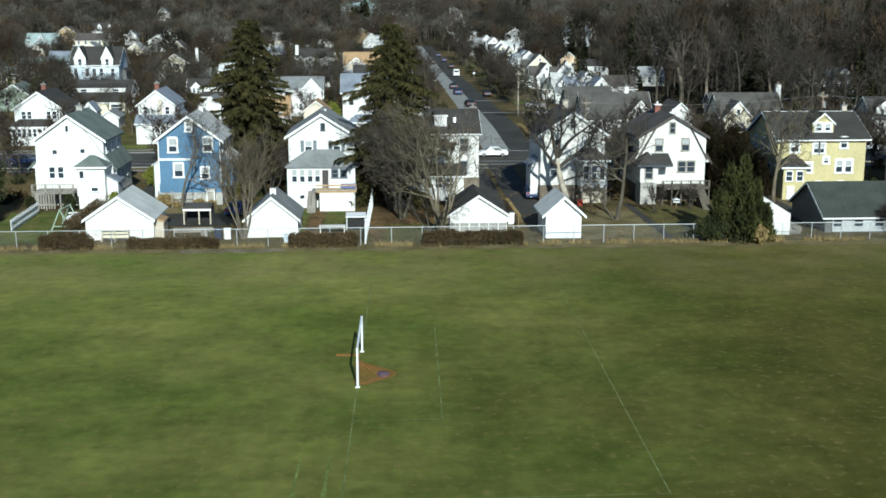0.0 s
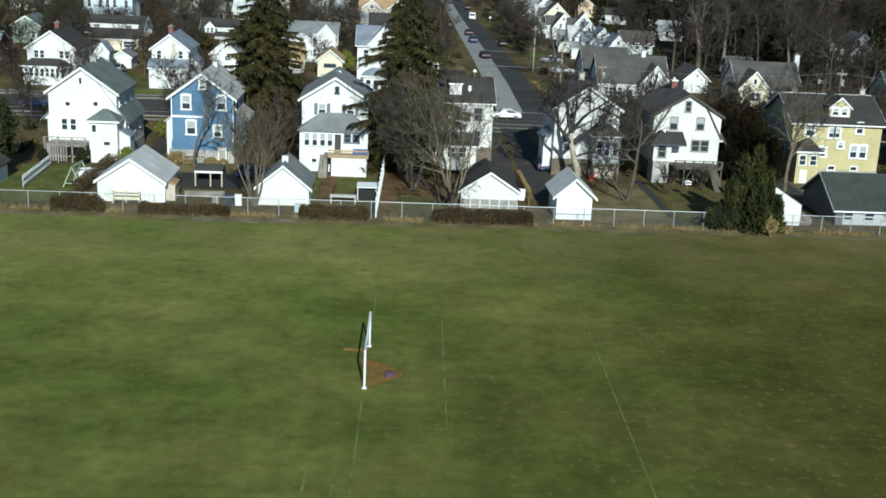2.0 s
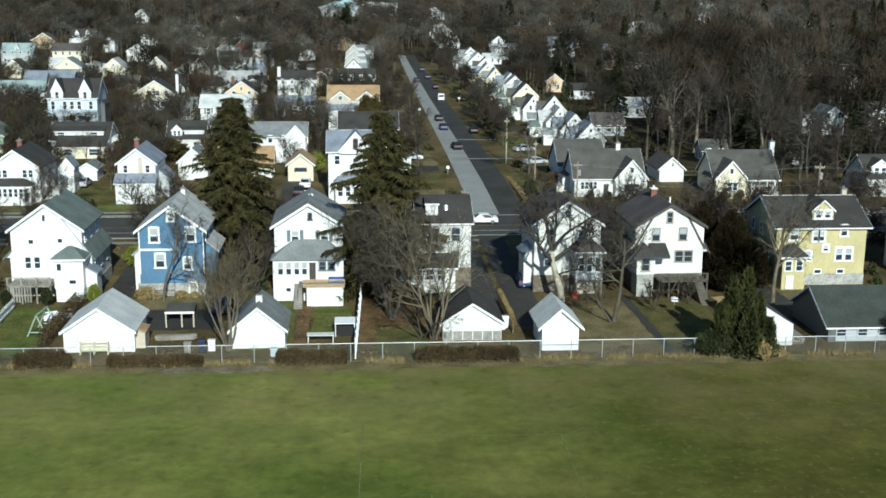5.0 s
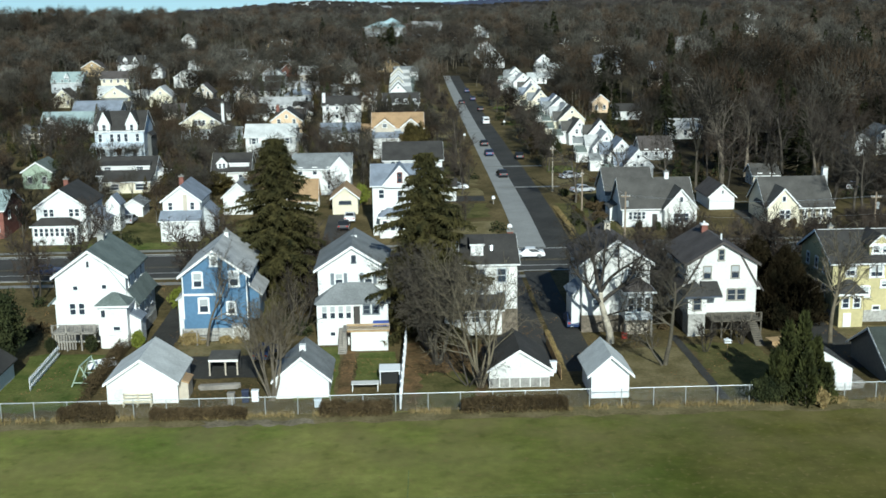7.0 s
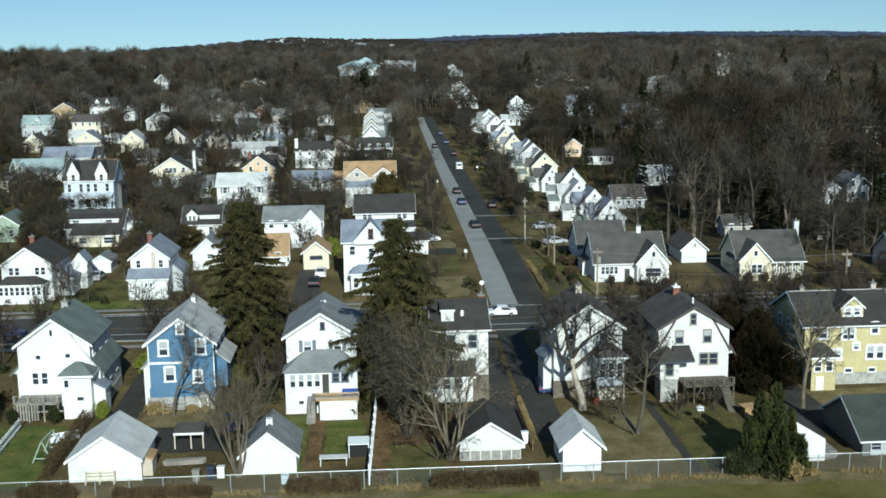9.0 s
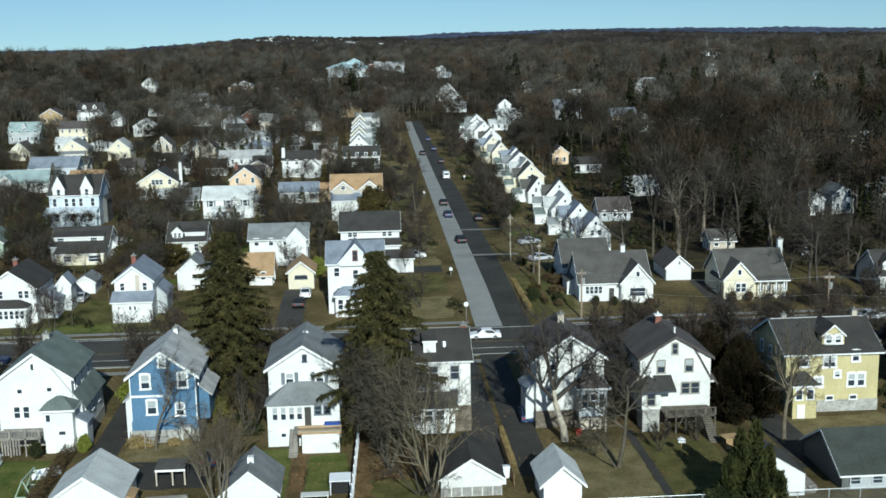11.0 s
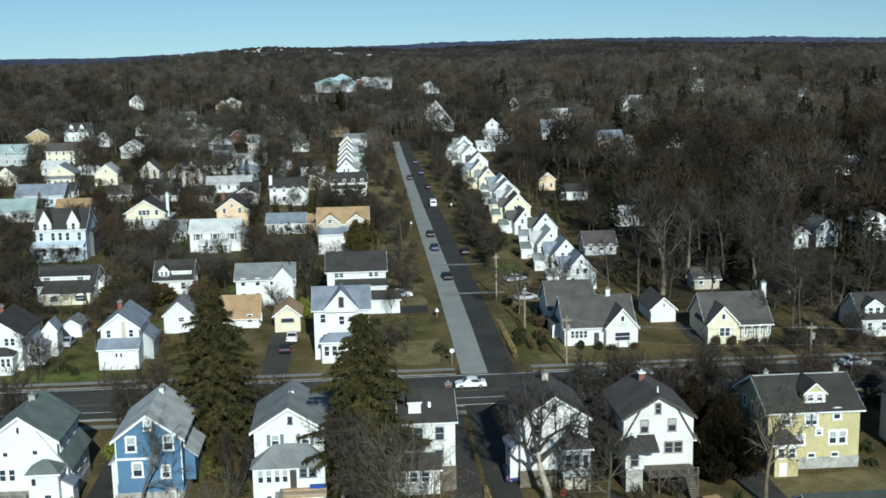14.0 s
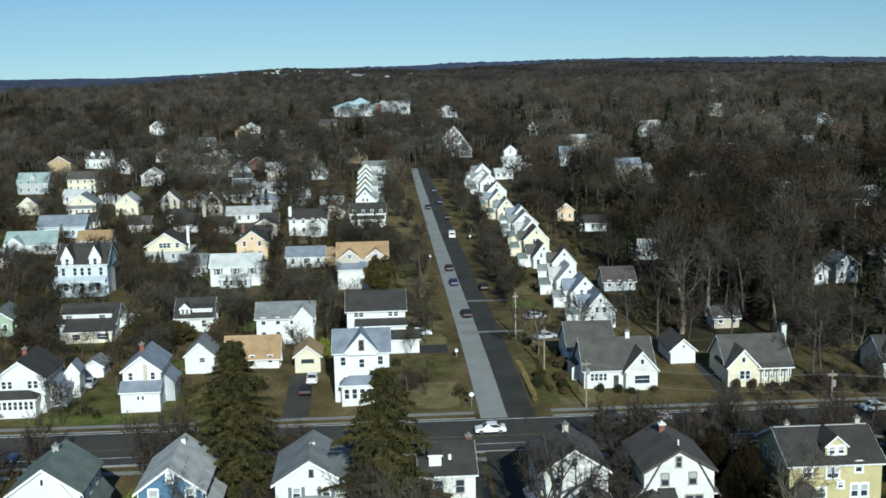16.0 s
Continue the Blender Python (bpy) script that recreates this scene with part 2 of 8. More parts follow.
CONCRETE = material("concrete", (0.22, 0.215, 0.195), 0.85, 0.12, 0.4, 4.0, 0.2, world_space=True)
ROADPAINT = material("white_road_paint", (0.60, 0.60, 0.56), 0.7, 0.2, 0.6, 4.0, world_space=True)
YELLOWPAINT = material("yellow_road_paint", (0.16, 0.13, 0.06), 0.7, 0.3, 0.6, 4.0, world_space=True)
BARK = material("grey_brown_bark", (0.055, 0.047, 0.038), 0.95, 0.25, 1.0, 6.0, 0.4, random_value=0.2)
PALEBARK = material("pale_bark", (0.42, 0.37, 0.29), 0.9, 0.25, 0.8, 5.0, 0.3)
WOODBARK = material("sunlit_woodland_bark", (0.080, 0.068, 0.053), 0.95, 0.25, 1.0, 6.0, 0.4, random_value=0.45)
TWIG = material("bare_twigs", (0.034, 0.0275, 0.0205), 0.95, 0.2, 0.5, 3.0, random_value=0.3)
REDTWIG = material("reddish_twigs", (0.046, 0.033, 0.0235), 0.95, 0.2, 0.5, 3.0, random_value=0.25)
SPRUCE = material("spruce_needles", (0.028, 0.031, 0.012), 0.9, 0.35, 0.5, 2.5, other=(0.070, 0.060, 0.021), random_value=0.15, gloss=0.15)
# evergreen leaves with the deep shade of the house gap put into their colour
SHADEYEW = material("shade_blackened_evergreen_leaves", (0.011, 0.012, 0.006), 0.95, 0.35, 0.5, 2.5, other=(0.024, 0.018, 0.009), gloss=0.05)
YEW = material("dark_evergreen_leaves", (0.022, 0.029, 0.012), 0.9, 0.3, 0.6, 3.0, other=(0.042, 0.046, 0.017), random_value=0.2, gloss=0.15)
BROWNLEAF = material("brown_hedge_leaves", (0.078, 0.056, 0.029), 0.95, 0.35, 0.6, 3.0, random_value=0.2, gloss=0.1)
LIMELEAF = material("yellow_green_leaves", (0.16, 0.18, 0.03), 0.9, 0.25, 0.6, 3.0, gloss=0.15)
OLIVELEAF = material("olive_yellow_leaves", (0.095, 0.088, 0.024), 0.9, 0.3, 0.6, 3.0, gloss=0.1)
TUFT = material("dry_tall_grass", (0.24, 0.18, 0.08), 0.95, 0.25, 0.6, 3.0, gloss=0.1)
FARCANOPY = material("far_bare_woods", (0.038, 0.034, 0.029), 1.0, 0.35, 0.012, 0.06, other=(0.070, 0.061, 0.052), world_space=True, gloss=0.0)
# far woods with the blue-grey haze of distance put into their base colour
HAZEHILL = material("haze_tinted_far_woods", (0.066, 0.078, 0.118), 1.0, 0.2, 0.003, 0.02, world_space=True, gloss=0.0)

# ---- mesh building ----


class Build:
    """Gathers faces into one mesh."""

    def __init__(self):
        self.v, self.f = [], []

    def poly(self, pts):
        k = len(self.v)
        self.v += [tuple(p) for p in pts]
        self.f.append(tuple(range(k, k + len(pts))))

    def prism(self, axis, pts, a, b):
        """A 2D outline pushed along an axis from a to b."""
        if axis == "x":
            put = lambda p, t: (t, p[0], p[1])
        elif axis == "y":
            put = lambda p, t: (p[0], t, p[1])
        else:
            put = lambda p, t: (p[0], p[1], t)
        k, n = len(self.v), len(pts)
        self.v += [put(p, a) for p in pts] + [put(p, b) for p in pts]
        self.f.append(tuple(range(k, k + n)))
        self.f.append(tuple(range(k + 2 * n - 1, k + n - 1, -1)))
        for i in range(n):
            j = (i + 1) % n
            self.f.append((k + j, k + i, k + n + i, k + n + j))
        return self

    def box(self, x0, x1, y0, y1, z0, z1):
        return self.prism("z", [(x0, y0), (x1, y0), (x1, y1), (x0, y1)], z0, z1)

    def tube(self, p, q, r0, r1, n=6, caps=False):
        p, q = Vector(p), Vector(q)
        d = (q - p).normalized()
        u = d.cross((0, 0, 1) if abs(d.z) < 0.95 else (1, 0, 0)).normalized()
        w = d.cross(u)
        k = len(self.v)
        ring = [(math.cos(2 * math.pi * i / n), math.sin(2 * math.pi * i / n)) for i in range(n)]
        self.v += [tuple(p + (u * c + w * s) * r0) for c, s in ring] + [tuple(q + (u * c + w * s) * r1) for c, s in ring]
        for i in range(n):
            j = (i + 1) % n
            self.f.append((k + i, k + j, k + n + j, k + n + i))
        if caps:
            self.f.append(tuple(range(k + n - 1, k - 1, -1)))
            self.f.append(tuple(range(k + n, k + 2 * n)))
        return self

    def pipe(self, pts, r, n=3):
        """One unbroken thin tube through the points."""
        k = len(self.v)
        for i, p in enumerate(pts):
            d = (pts[min(i + 1, len(pts) - 1)] - pts[max(i - 1, 0)]).normalized()
            u = d.cross((0, 0, 1) if abs(d.z) < 0.95 else (1, 0, 0)).normalized()
            w = d.cross(u)
            self.v += [tuple(p + (u * math.cos(2 * math.pi * a / n) + w * math.sin(2 * math.pi * a / n)) * r) for a in range(n)]
        for i in range(len(pts) - 1):
            for a in range(n):
                c = (a + 1) % n
                self.f.append((k + i * n + a, k + i * n + c, k + (i + 1) * n + c, k + (i + 1) * n + a))
        return self

    def sliver(self, p, q, width):
        """A thin three-cornered twig or blade."""
        d = q - p
        n = d.cross((random.uniform(-1, 1), random.uniform(-1, 1), random.uniform(-1, 1)))
        n = n.normalized() * width * 0.5 if n.length > 1e-6 else Vector((width * 0.5, 0, 0))
        k = len(self.v)
        self.v += [tuple(p - n), tuple(p + n), tuple(q)]
        self.f.append((k, k + 1, k + 2))

    def mesh(self, name, mat, tidy=True, smooth=False):
        me = bpy.data.meshes.new(name)
        me.from_pydata(self.v, [], self.f)
        me.materials.append(mat)
        if tidy and len(self.f) < 3000:
            bm = bmesh.new()
            bm.from_mesh(me)
            bmesh.ops.recalc_face_normals(bm, faces=bm.faces)
            bm.to_mesh(me)
            bm.free()
        if smooth:
            me.polygons.foreach_set("use_smooth", [True] * len(me.polygons))
        return me


def part(name, b, mat, parent, label="", smooth=False):
    ob = new(name, b if isinstance(b, bpy.types.Mesh) else b.mesh(name, mat, smooth=smooth))
    ob.parent = parent
    return tagged(ob, label)


def thing(name, m, label, category, group="", kind=""):
    ob = new(name)
    ob.matrix_basis = m
    return tagged(ob, label, category, group, kind)


def single(name, b, mat, m, label, category, group="", kind="", smooth=False):
    """A thing that is one mesh."""
    ob = new(name, b if isinstance(b, bpy.types.Mesh) else b.mesh(name, mat, smooth=smooth))
    ob.matrix_basis = m
    return tagged(ob, label, category, group, kind)


def ease(a, b, v):
    k = min(1.0, max(0.0, (v - a) / (b - a)))
    return k * k * (3 - 2 * k)


RISE_AT = (-600, 140, 160, 179, 197, 225, 340, 470, 560, 700, 820, 1100, 1500, 2200, 3000, 4700)
RISE_TO = (0, 0, 0.6, 1.2, 2.1, 2.6, 3.2, 5, 7, 13, 18, 22, 24, 34, 30, 8)


def land(x, y):
    """The height of the ground."""
    z = float(np.interp(y, RISE_AT, RISE_TO))
    z -= 24 * ease(60, 700, -x) * ease(1000, 2300, y)
    z += 10 * ease(450, 650, y) * ease(60, 200, -x) * (1 - ease(680, 1050, y))
    return z


TAKEN = []
PLAIN = []


def free(x, y, r=2.0):
    """Whether nothing built stands within r metres."""
    for x0, x1, y0, y1 in TAKEN:
        if x0 - r < x < x1 + r and y0 - r < y < y1 + r:
            return False
    return True



def hides(x, y, h):
    """Whether a tree of height h would stand before one of the houses that the field overlooks."""
    for hx, w, y0 in PLAIN:
        if y0 - 55 < y < y0 and abs(x * y0 / y - hx) < w / 2 + 0.2 * h and h - (y0 - y) * 0.19 > 2.8:
            return True
    return False


# ---- ground ----


def steps(parts):
    out = []
    for a, b, n in parts:
        out += [a + (b - a) * i / n for i in range(n)]
    return out + [parts[-1][1]]


def ground_sheet():
    xs = steps([(-4000, -1000, 10), (-1000, -240, 12), (-240, 240, 60), (240, 1000, 12), (1000, 4000, 10)])
    ys = steps([(-600, 0, 8), (0, 108.8, 10), (108.8, 163.0, 12), (163.0, 480, 60), (480, 900, 30), (900, 1600, 14), (1600, 4700, 16)])
    me = bpy.data.meshes.new("ground")
    nx = len(xs)
    me.from_pydata([(x, y, land(x, y)) for y in ys for x in xs], [], [(j * nx + i, j * nx + i + 1, (j + 1) * nx + i + 1, (j + 1) * nx + i) for j in range(len(ys) - 1) for i in range(nx - 1)])
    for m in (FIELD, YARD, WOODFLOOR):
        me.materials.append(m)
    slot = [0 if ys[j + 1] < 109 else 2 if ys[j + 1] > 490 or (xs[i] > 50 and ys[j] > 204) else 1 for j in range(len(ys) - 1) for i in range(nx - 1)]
    me.polygons.foreach_set("material_index", slot)
    ob = new("ground", me)
    tagged(ob, "worn green and brown playing field running into yards and wooded land", "ground", kind="structure")


ground_sheet()


def sheet(name, mat, x0, x1, y0, y1, lift, label, category, jag=0.0, slant=0.0, kind="structure", over=6.0):
    """A thin layer laid over the land, with an uneven edge where jag is given; slant: how far it drifts in x along its length."""
    ny = max(2, int((y1 - y0) / over))
    nx = max(1, int((x1 - x0) / over))
    b = Build()
    rng = random.Random(round(x0 * 7 + y0 * 13))
    grid = []
    for j in range(ny + 1):
        y = y0 + (y1 - y0) * j / ny
        row = []
        for i in range(nx + 1):
            x = x0 + (x1 - x0) * i / nx + slant * j / ny
            dx = rng.uniform(-jag, jag) if i in (0, nx) else 0
            dy = rng.uniform(-jag, jag) if j in (0, ny) else 0
            row.append((x + dx, y + dy, land(x, y) + lift))
        grid.append(row)
    nxx = nx + 1
    b.v = [p for row in grid for p in row]
    b.f = [(j * nxx + i, j * nxx + i + 1, (j + 1) * nxx + i + 1, (j + 1) * nxx + i) for j in range(ny) for i in range(nx)]
    return single(name, b, mat, Matrix(), label, category, kind=kind)


# the side street: a pale worn lane and a dark relaid lane
sheet("road", OLDASPHALT, 16.7, 20.75, 174.6, 520, 0.04, "pale worn asphalt lane of the side street", "road", slant=1.7)
sheet("road", ASPHALT, 20.75, 25.0, 174.6, 520, 0.044, "dark relaid asphalt lane of the side street", "road", slant=0.6)
sheet("road", CROSSASPHALT, -130, 190, 161.2, 174.6, 0.036, "grey asphalt cross street with worn line marks", "road")
for y0, y1, mm in ((161.3, 161.55, ROADPAINT), (167.0, 167.12, YELLOWPAINT), (167.4, 167.52, YELLOWPAINT), (173.9, 174.1, ROADPAINT), (164.1, 164.25, ROADPAINT)):
    sheet("road", mm, -130, 190, y0, y1, 0.05, "worn painted line along the cross street", "road marking", over=20)
for y0 in (222.0, 249.5):
    sheet("road", CONCRETE, 17.5, 29.5, y0, y0 + 1.3, 0.052, "pale concrete band across the side street", "road patch")
for x0, x1 in ((-130, 15.9), (27.6, 190)):
    b = Build().box(x0, x1, 174.6, 174.85, 0, 0.16)
    single("kerb", b, CONCRETE, pose(0, 0, land(0, 174.6)), "pale concrete kerb beside the cross street", "kerb", kind="structure")
    sheet("pavement", CONCRETE, x0, x1, 176.4, 177.7, 0.06, "pale concrete pavement along the cross street", "pavement")
    b = Build().box(x0, x1, 160.9, 161.15, 0, 0.16)
    single("kerb", b, CONCRETE, pose(0, 0, land(0, 161.0)), "pale concrete kerb beside the cross street", "kerb", kind="structure")
    sheet("pavement", CONCRETE, x0, x1, 157.8, 159.2, 0.05, "concrete pavement behind the front houses", "pavement")
for y0 in range(180, 420, 15):
    sheet("lawn", DRYLAWN if (y0 // 15) % 3 != 1 else YARDGREEN, 7.0, 14.0, y0, y0 + 12, 0.03, "dry front lawn beside the side street", "lawn", jag=0.8, over=2.5)
    sheet("lawn", LAWN if (y0 // 15) % 3 == 1 else DRYLAWN, 29.8, 36.5, y0, y0 + 10, 0.03, "front lawn beside the side street", "lawn", jag=0.8, over=2.5)
sheet("verge", DRYLAWN, -62, 95, 106.2, 108.7, 0.02, "pale dry strip of grass along the fence", "verge", jag=0.35, over=1.2)
sheet("woodland_floor", WOODFLOOR, 57, 240, 214, 299, 0.03, "leaf-littered ground under bare trees, darkened for their shade", "ground", jag=3.0, over=8)
# yards behind the front houses
sheet("lawn", LAWN, -5.7, -1.6, 117.5, 127.2, 0.03, "green back lawn beside a brown path", "lawn", jag=0.15, over=1.0)
sheet("lawn", LAWN, -11.2, -7.6, 112.4, 129.6, 0.03, "green grass strip beside a garage", "lawn", jag=0.3, over=1.5)
sheet("path", MULCH, -7.3, -6.0, 114.0, 128.0, 0.034, "brown earth path to the back steps", "path", jag=0.12, over=1.0)
sheet("lawn", LAWN, -41.0, -32.0, 111.0, 129.0, 0.03, "mossy green back yard with a swing set", "lawn", jag=0.6, over=1.5)
sheet("lawn", MULCH, -0.6, 7.0, 111.0, 130.0, 0.03, "brown leaf-strewn back yard", "lawn", jag=0.6, over=1.5)
sheet("lawn", YARDGREEN, 0.6, 6.0, 109.6, 119.5, 0.036, "green patch in a leaf-strewn yard", "lawn", jag=0.6, over=0.9)
sheet("lawn", MULCH, 7.0, 14.6, 119.0, 129.0, 0.028, "brown leaf-strewn ground behind a worn garage", "lawn", jag=0.6, over=1.5)
sheet("lawn", YARDGREEN, 55.0, 66.0, 212.0, 220.0, 0.03, "sunlit olive lawn behind a cream house", "lawn", jag=0.9, over=1.5)
sheet("lawn", DRYLAWN, 20.6, 29.0, 110.2, 126.5, 0.03, "dry tan back lawn", "lawn", jag=0.4, over=1.5)
sheet("lawn", YARDGREEN, 30.2, 38.0, 110.2, 127.5, 0.03, "patchy green back lawn", "lawn", jag=0.5, over=1.5)
sheet("lawn", DRYLAWN, 46.0, 62.0, 122.5, 133.5, 0.03, "dry grass behind the yellow house", "lawn", jag=0.6, over=1.5)
patch_rng = random.Random(61)
for i in range(34):
    yy = patch_rng.uniform(196, 400)
    xx = patch_rng.uniform(-0.33 * yy, 4)
    sheet("lawn", patch_rng.choice((LAWN, YARDGREEN, YARDGREEN, DRYLAWN)), xx, min(xx + patch_rng.uniform(6, 15), 13), yy, yy + patch_rng.uniform(6, 14), 0.03 + 0.006 * i, "patch of lawn between houses", "lawn", jag=0.9, over=2.0)
sheet("lawn", YARDGREEN, -54.0, -18.0, 177.9, 196.0, 0.024, "olive lawn between two white houses", "lawn", jag=0.9, over=2)
sheet("lawn", LAWN, -52.0, -36.0, 178.2, 182.0, 0.05, "green front lawns along the cross street", "lawn", jag=0.5, over=2)
sheet("driveway", ASPHALT, -29.6, -26.4, 128.0, 160.8, 0.04, "dark asphalt driveway between two houses", "driveway", over=3)
sheet("driveway", ASPHALT, -29.4, -15.6, 119.5, 127.2, 0.036, "dark asphalt yard behind the garages", "driveway", jag=0.2, over=2)
sheet("lawn", DRYLAWN, -25.8, -17.4, 127.0, 133.0, 0.034, "dry tan yard before a blue house", "lawn", jag=0.3, over=1.2)
sheet("dirt_patch", BARESOIL, -19.0, -9.0, 105.9, 107.3, 0.026, "bare grey soil at the edge of the field", "soil", jag=0.42, over=0.6)
sheet("driveway", ASPHALT, 15.9, 19.4, 119.0, 160.8, 0.04, "dark asphalt driveway between two houses", "driveway", over=3)
sheet("driveway", CROSSASPHALT, 11.9, 15.3, 120.0, 160.8, 0.04, "grey driveway beside a white house", "driveway", over=3)
sheet("path", ASPHALT, 29.1, 30.0, 109.6, 131.0, 0.034, "narrow dark path between two yards", "path", over=2)
sheet("driveway", ASPHALT, 44.5, 48.3, 118.0, 160.8, 0.04, "dark shaded driveway beside a yellow house", "driveway", over=3)
sheet("driveway", ASPHALT, 55.3, 58.2, 177.8, 196.5, 0.05, "dark asphalt driveway to a white garage", "driveway", over=3)
sheet("driveway", ASPHALT, 6.6, 14.2, 209.0, 214.5, 0.05, "dark asphalt driveway with a parked white car", "driveway", over=3)
sheet("driveway", CROSSASPHALT, -13.2, -9.2, 177.8, 199.0, 0.05, "grey driveway to a tan garage", "driveway", over=3)

# ---- houses ----
PANES = {}


def slab(b, axis, p, q, a, c, thick):
    """A sloping roof slab from 2D point p (low) to q (high), pushed along an axis."""
    n = Vector((p[1] - q[1], q[0] - p[0])).normalized()
    n = n if n.y > 0 else -n
    o = n * thick
    b.prism(axis, [p, q, (q[0] + o.x, q[1] + o.y), (p[0] + o.x, p[1] + o.y)], a, c)


def add_window(root, side, u, z, w=0.9, h=1.4, plane=0.0, casing=TRIM, shutters=None, cross=True, t=0.12, blind=0.0):
    """A cased sash window on the wall of one side; u runs along that wall; plane is the wall's place; blind: how much of it a pale blind covers."""
    key = (side, round(w, 2), round(h, 2), cross, casing.name, t, blind)
    if key not in PANES:
        fr, pa = Build(), Build()

        def bar(x0, x1, z0, z1, d0, d1, to):
            if side == "front":
                to.box(x0, x1, -d1, -d0, z0, z1)
            elif side == "right":
                to.box(d0, d1, x0, x1, z0, z1)
            else:
                to.box(-d1, -d0, x0, x1, z0, z1)
        bar(-w / 2 - t, -w / 2, -h / 2 - t, h / 2 + t, 0.0, 0.09, fr)
        bar(w / 2, w / 2 + t, -h / 2 - t, h / 2 + t, 0.0, 0.09, fr)
        bar(-w / 2, w / 2, h / 2, h / 2 + t * 1.3, 0.0, 0.11, fr)
        bar(-w / 2 - t - 0.05, w / 2 + t + 0.05, -h / 2 - t, -h / 2, 0.0, 0.15, fr)
        if cross:
            bar(-w / 2, w / 2, -0.035, 0.035, 0.0, 0.06, fr)
        bl = Build()
        bar(-w / 2, w / 2, -h / 2, h / 2 - blind * h, 0.0, 0.025, pa)
        if blind:
            bar(-w / 2, w / 2, h / 2 - blind * h, h / 2, 0.0, 0.03, bl)
        PANES[key] = (fr.mesh("window", casing), pa.mesh("pane", GLASS), bl.mesh("blind_pane", BLIND) if blind else None)
    fr, pa, bl = PANES[key]
    win = new("window", fr)
    win.parent = root
    win.location = (u, plane, z) if side == "front" else (plane, u, z)
    glass = new("pane", pa)
    glass.parent = win
    if bl:
        new("blind_pane", bl).parent = win
    if shutters:
        for s in (-1, 1):
            b = Build()
            c = s * (w / 2 + 0.12 + 0.24)
            b.box(c - 0.2, c + 0.2, -0.05, 0.0, -h / 2 - 0.05, h / 2 + 0.1)
            ob = part("shutter", b, shutters, win)
    return win


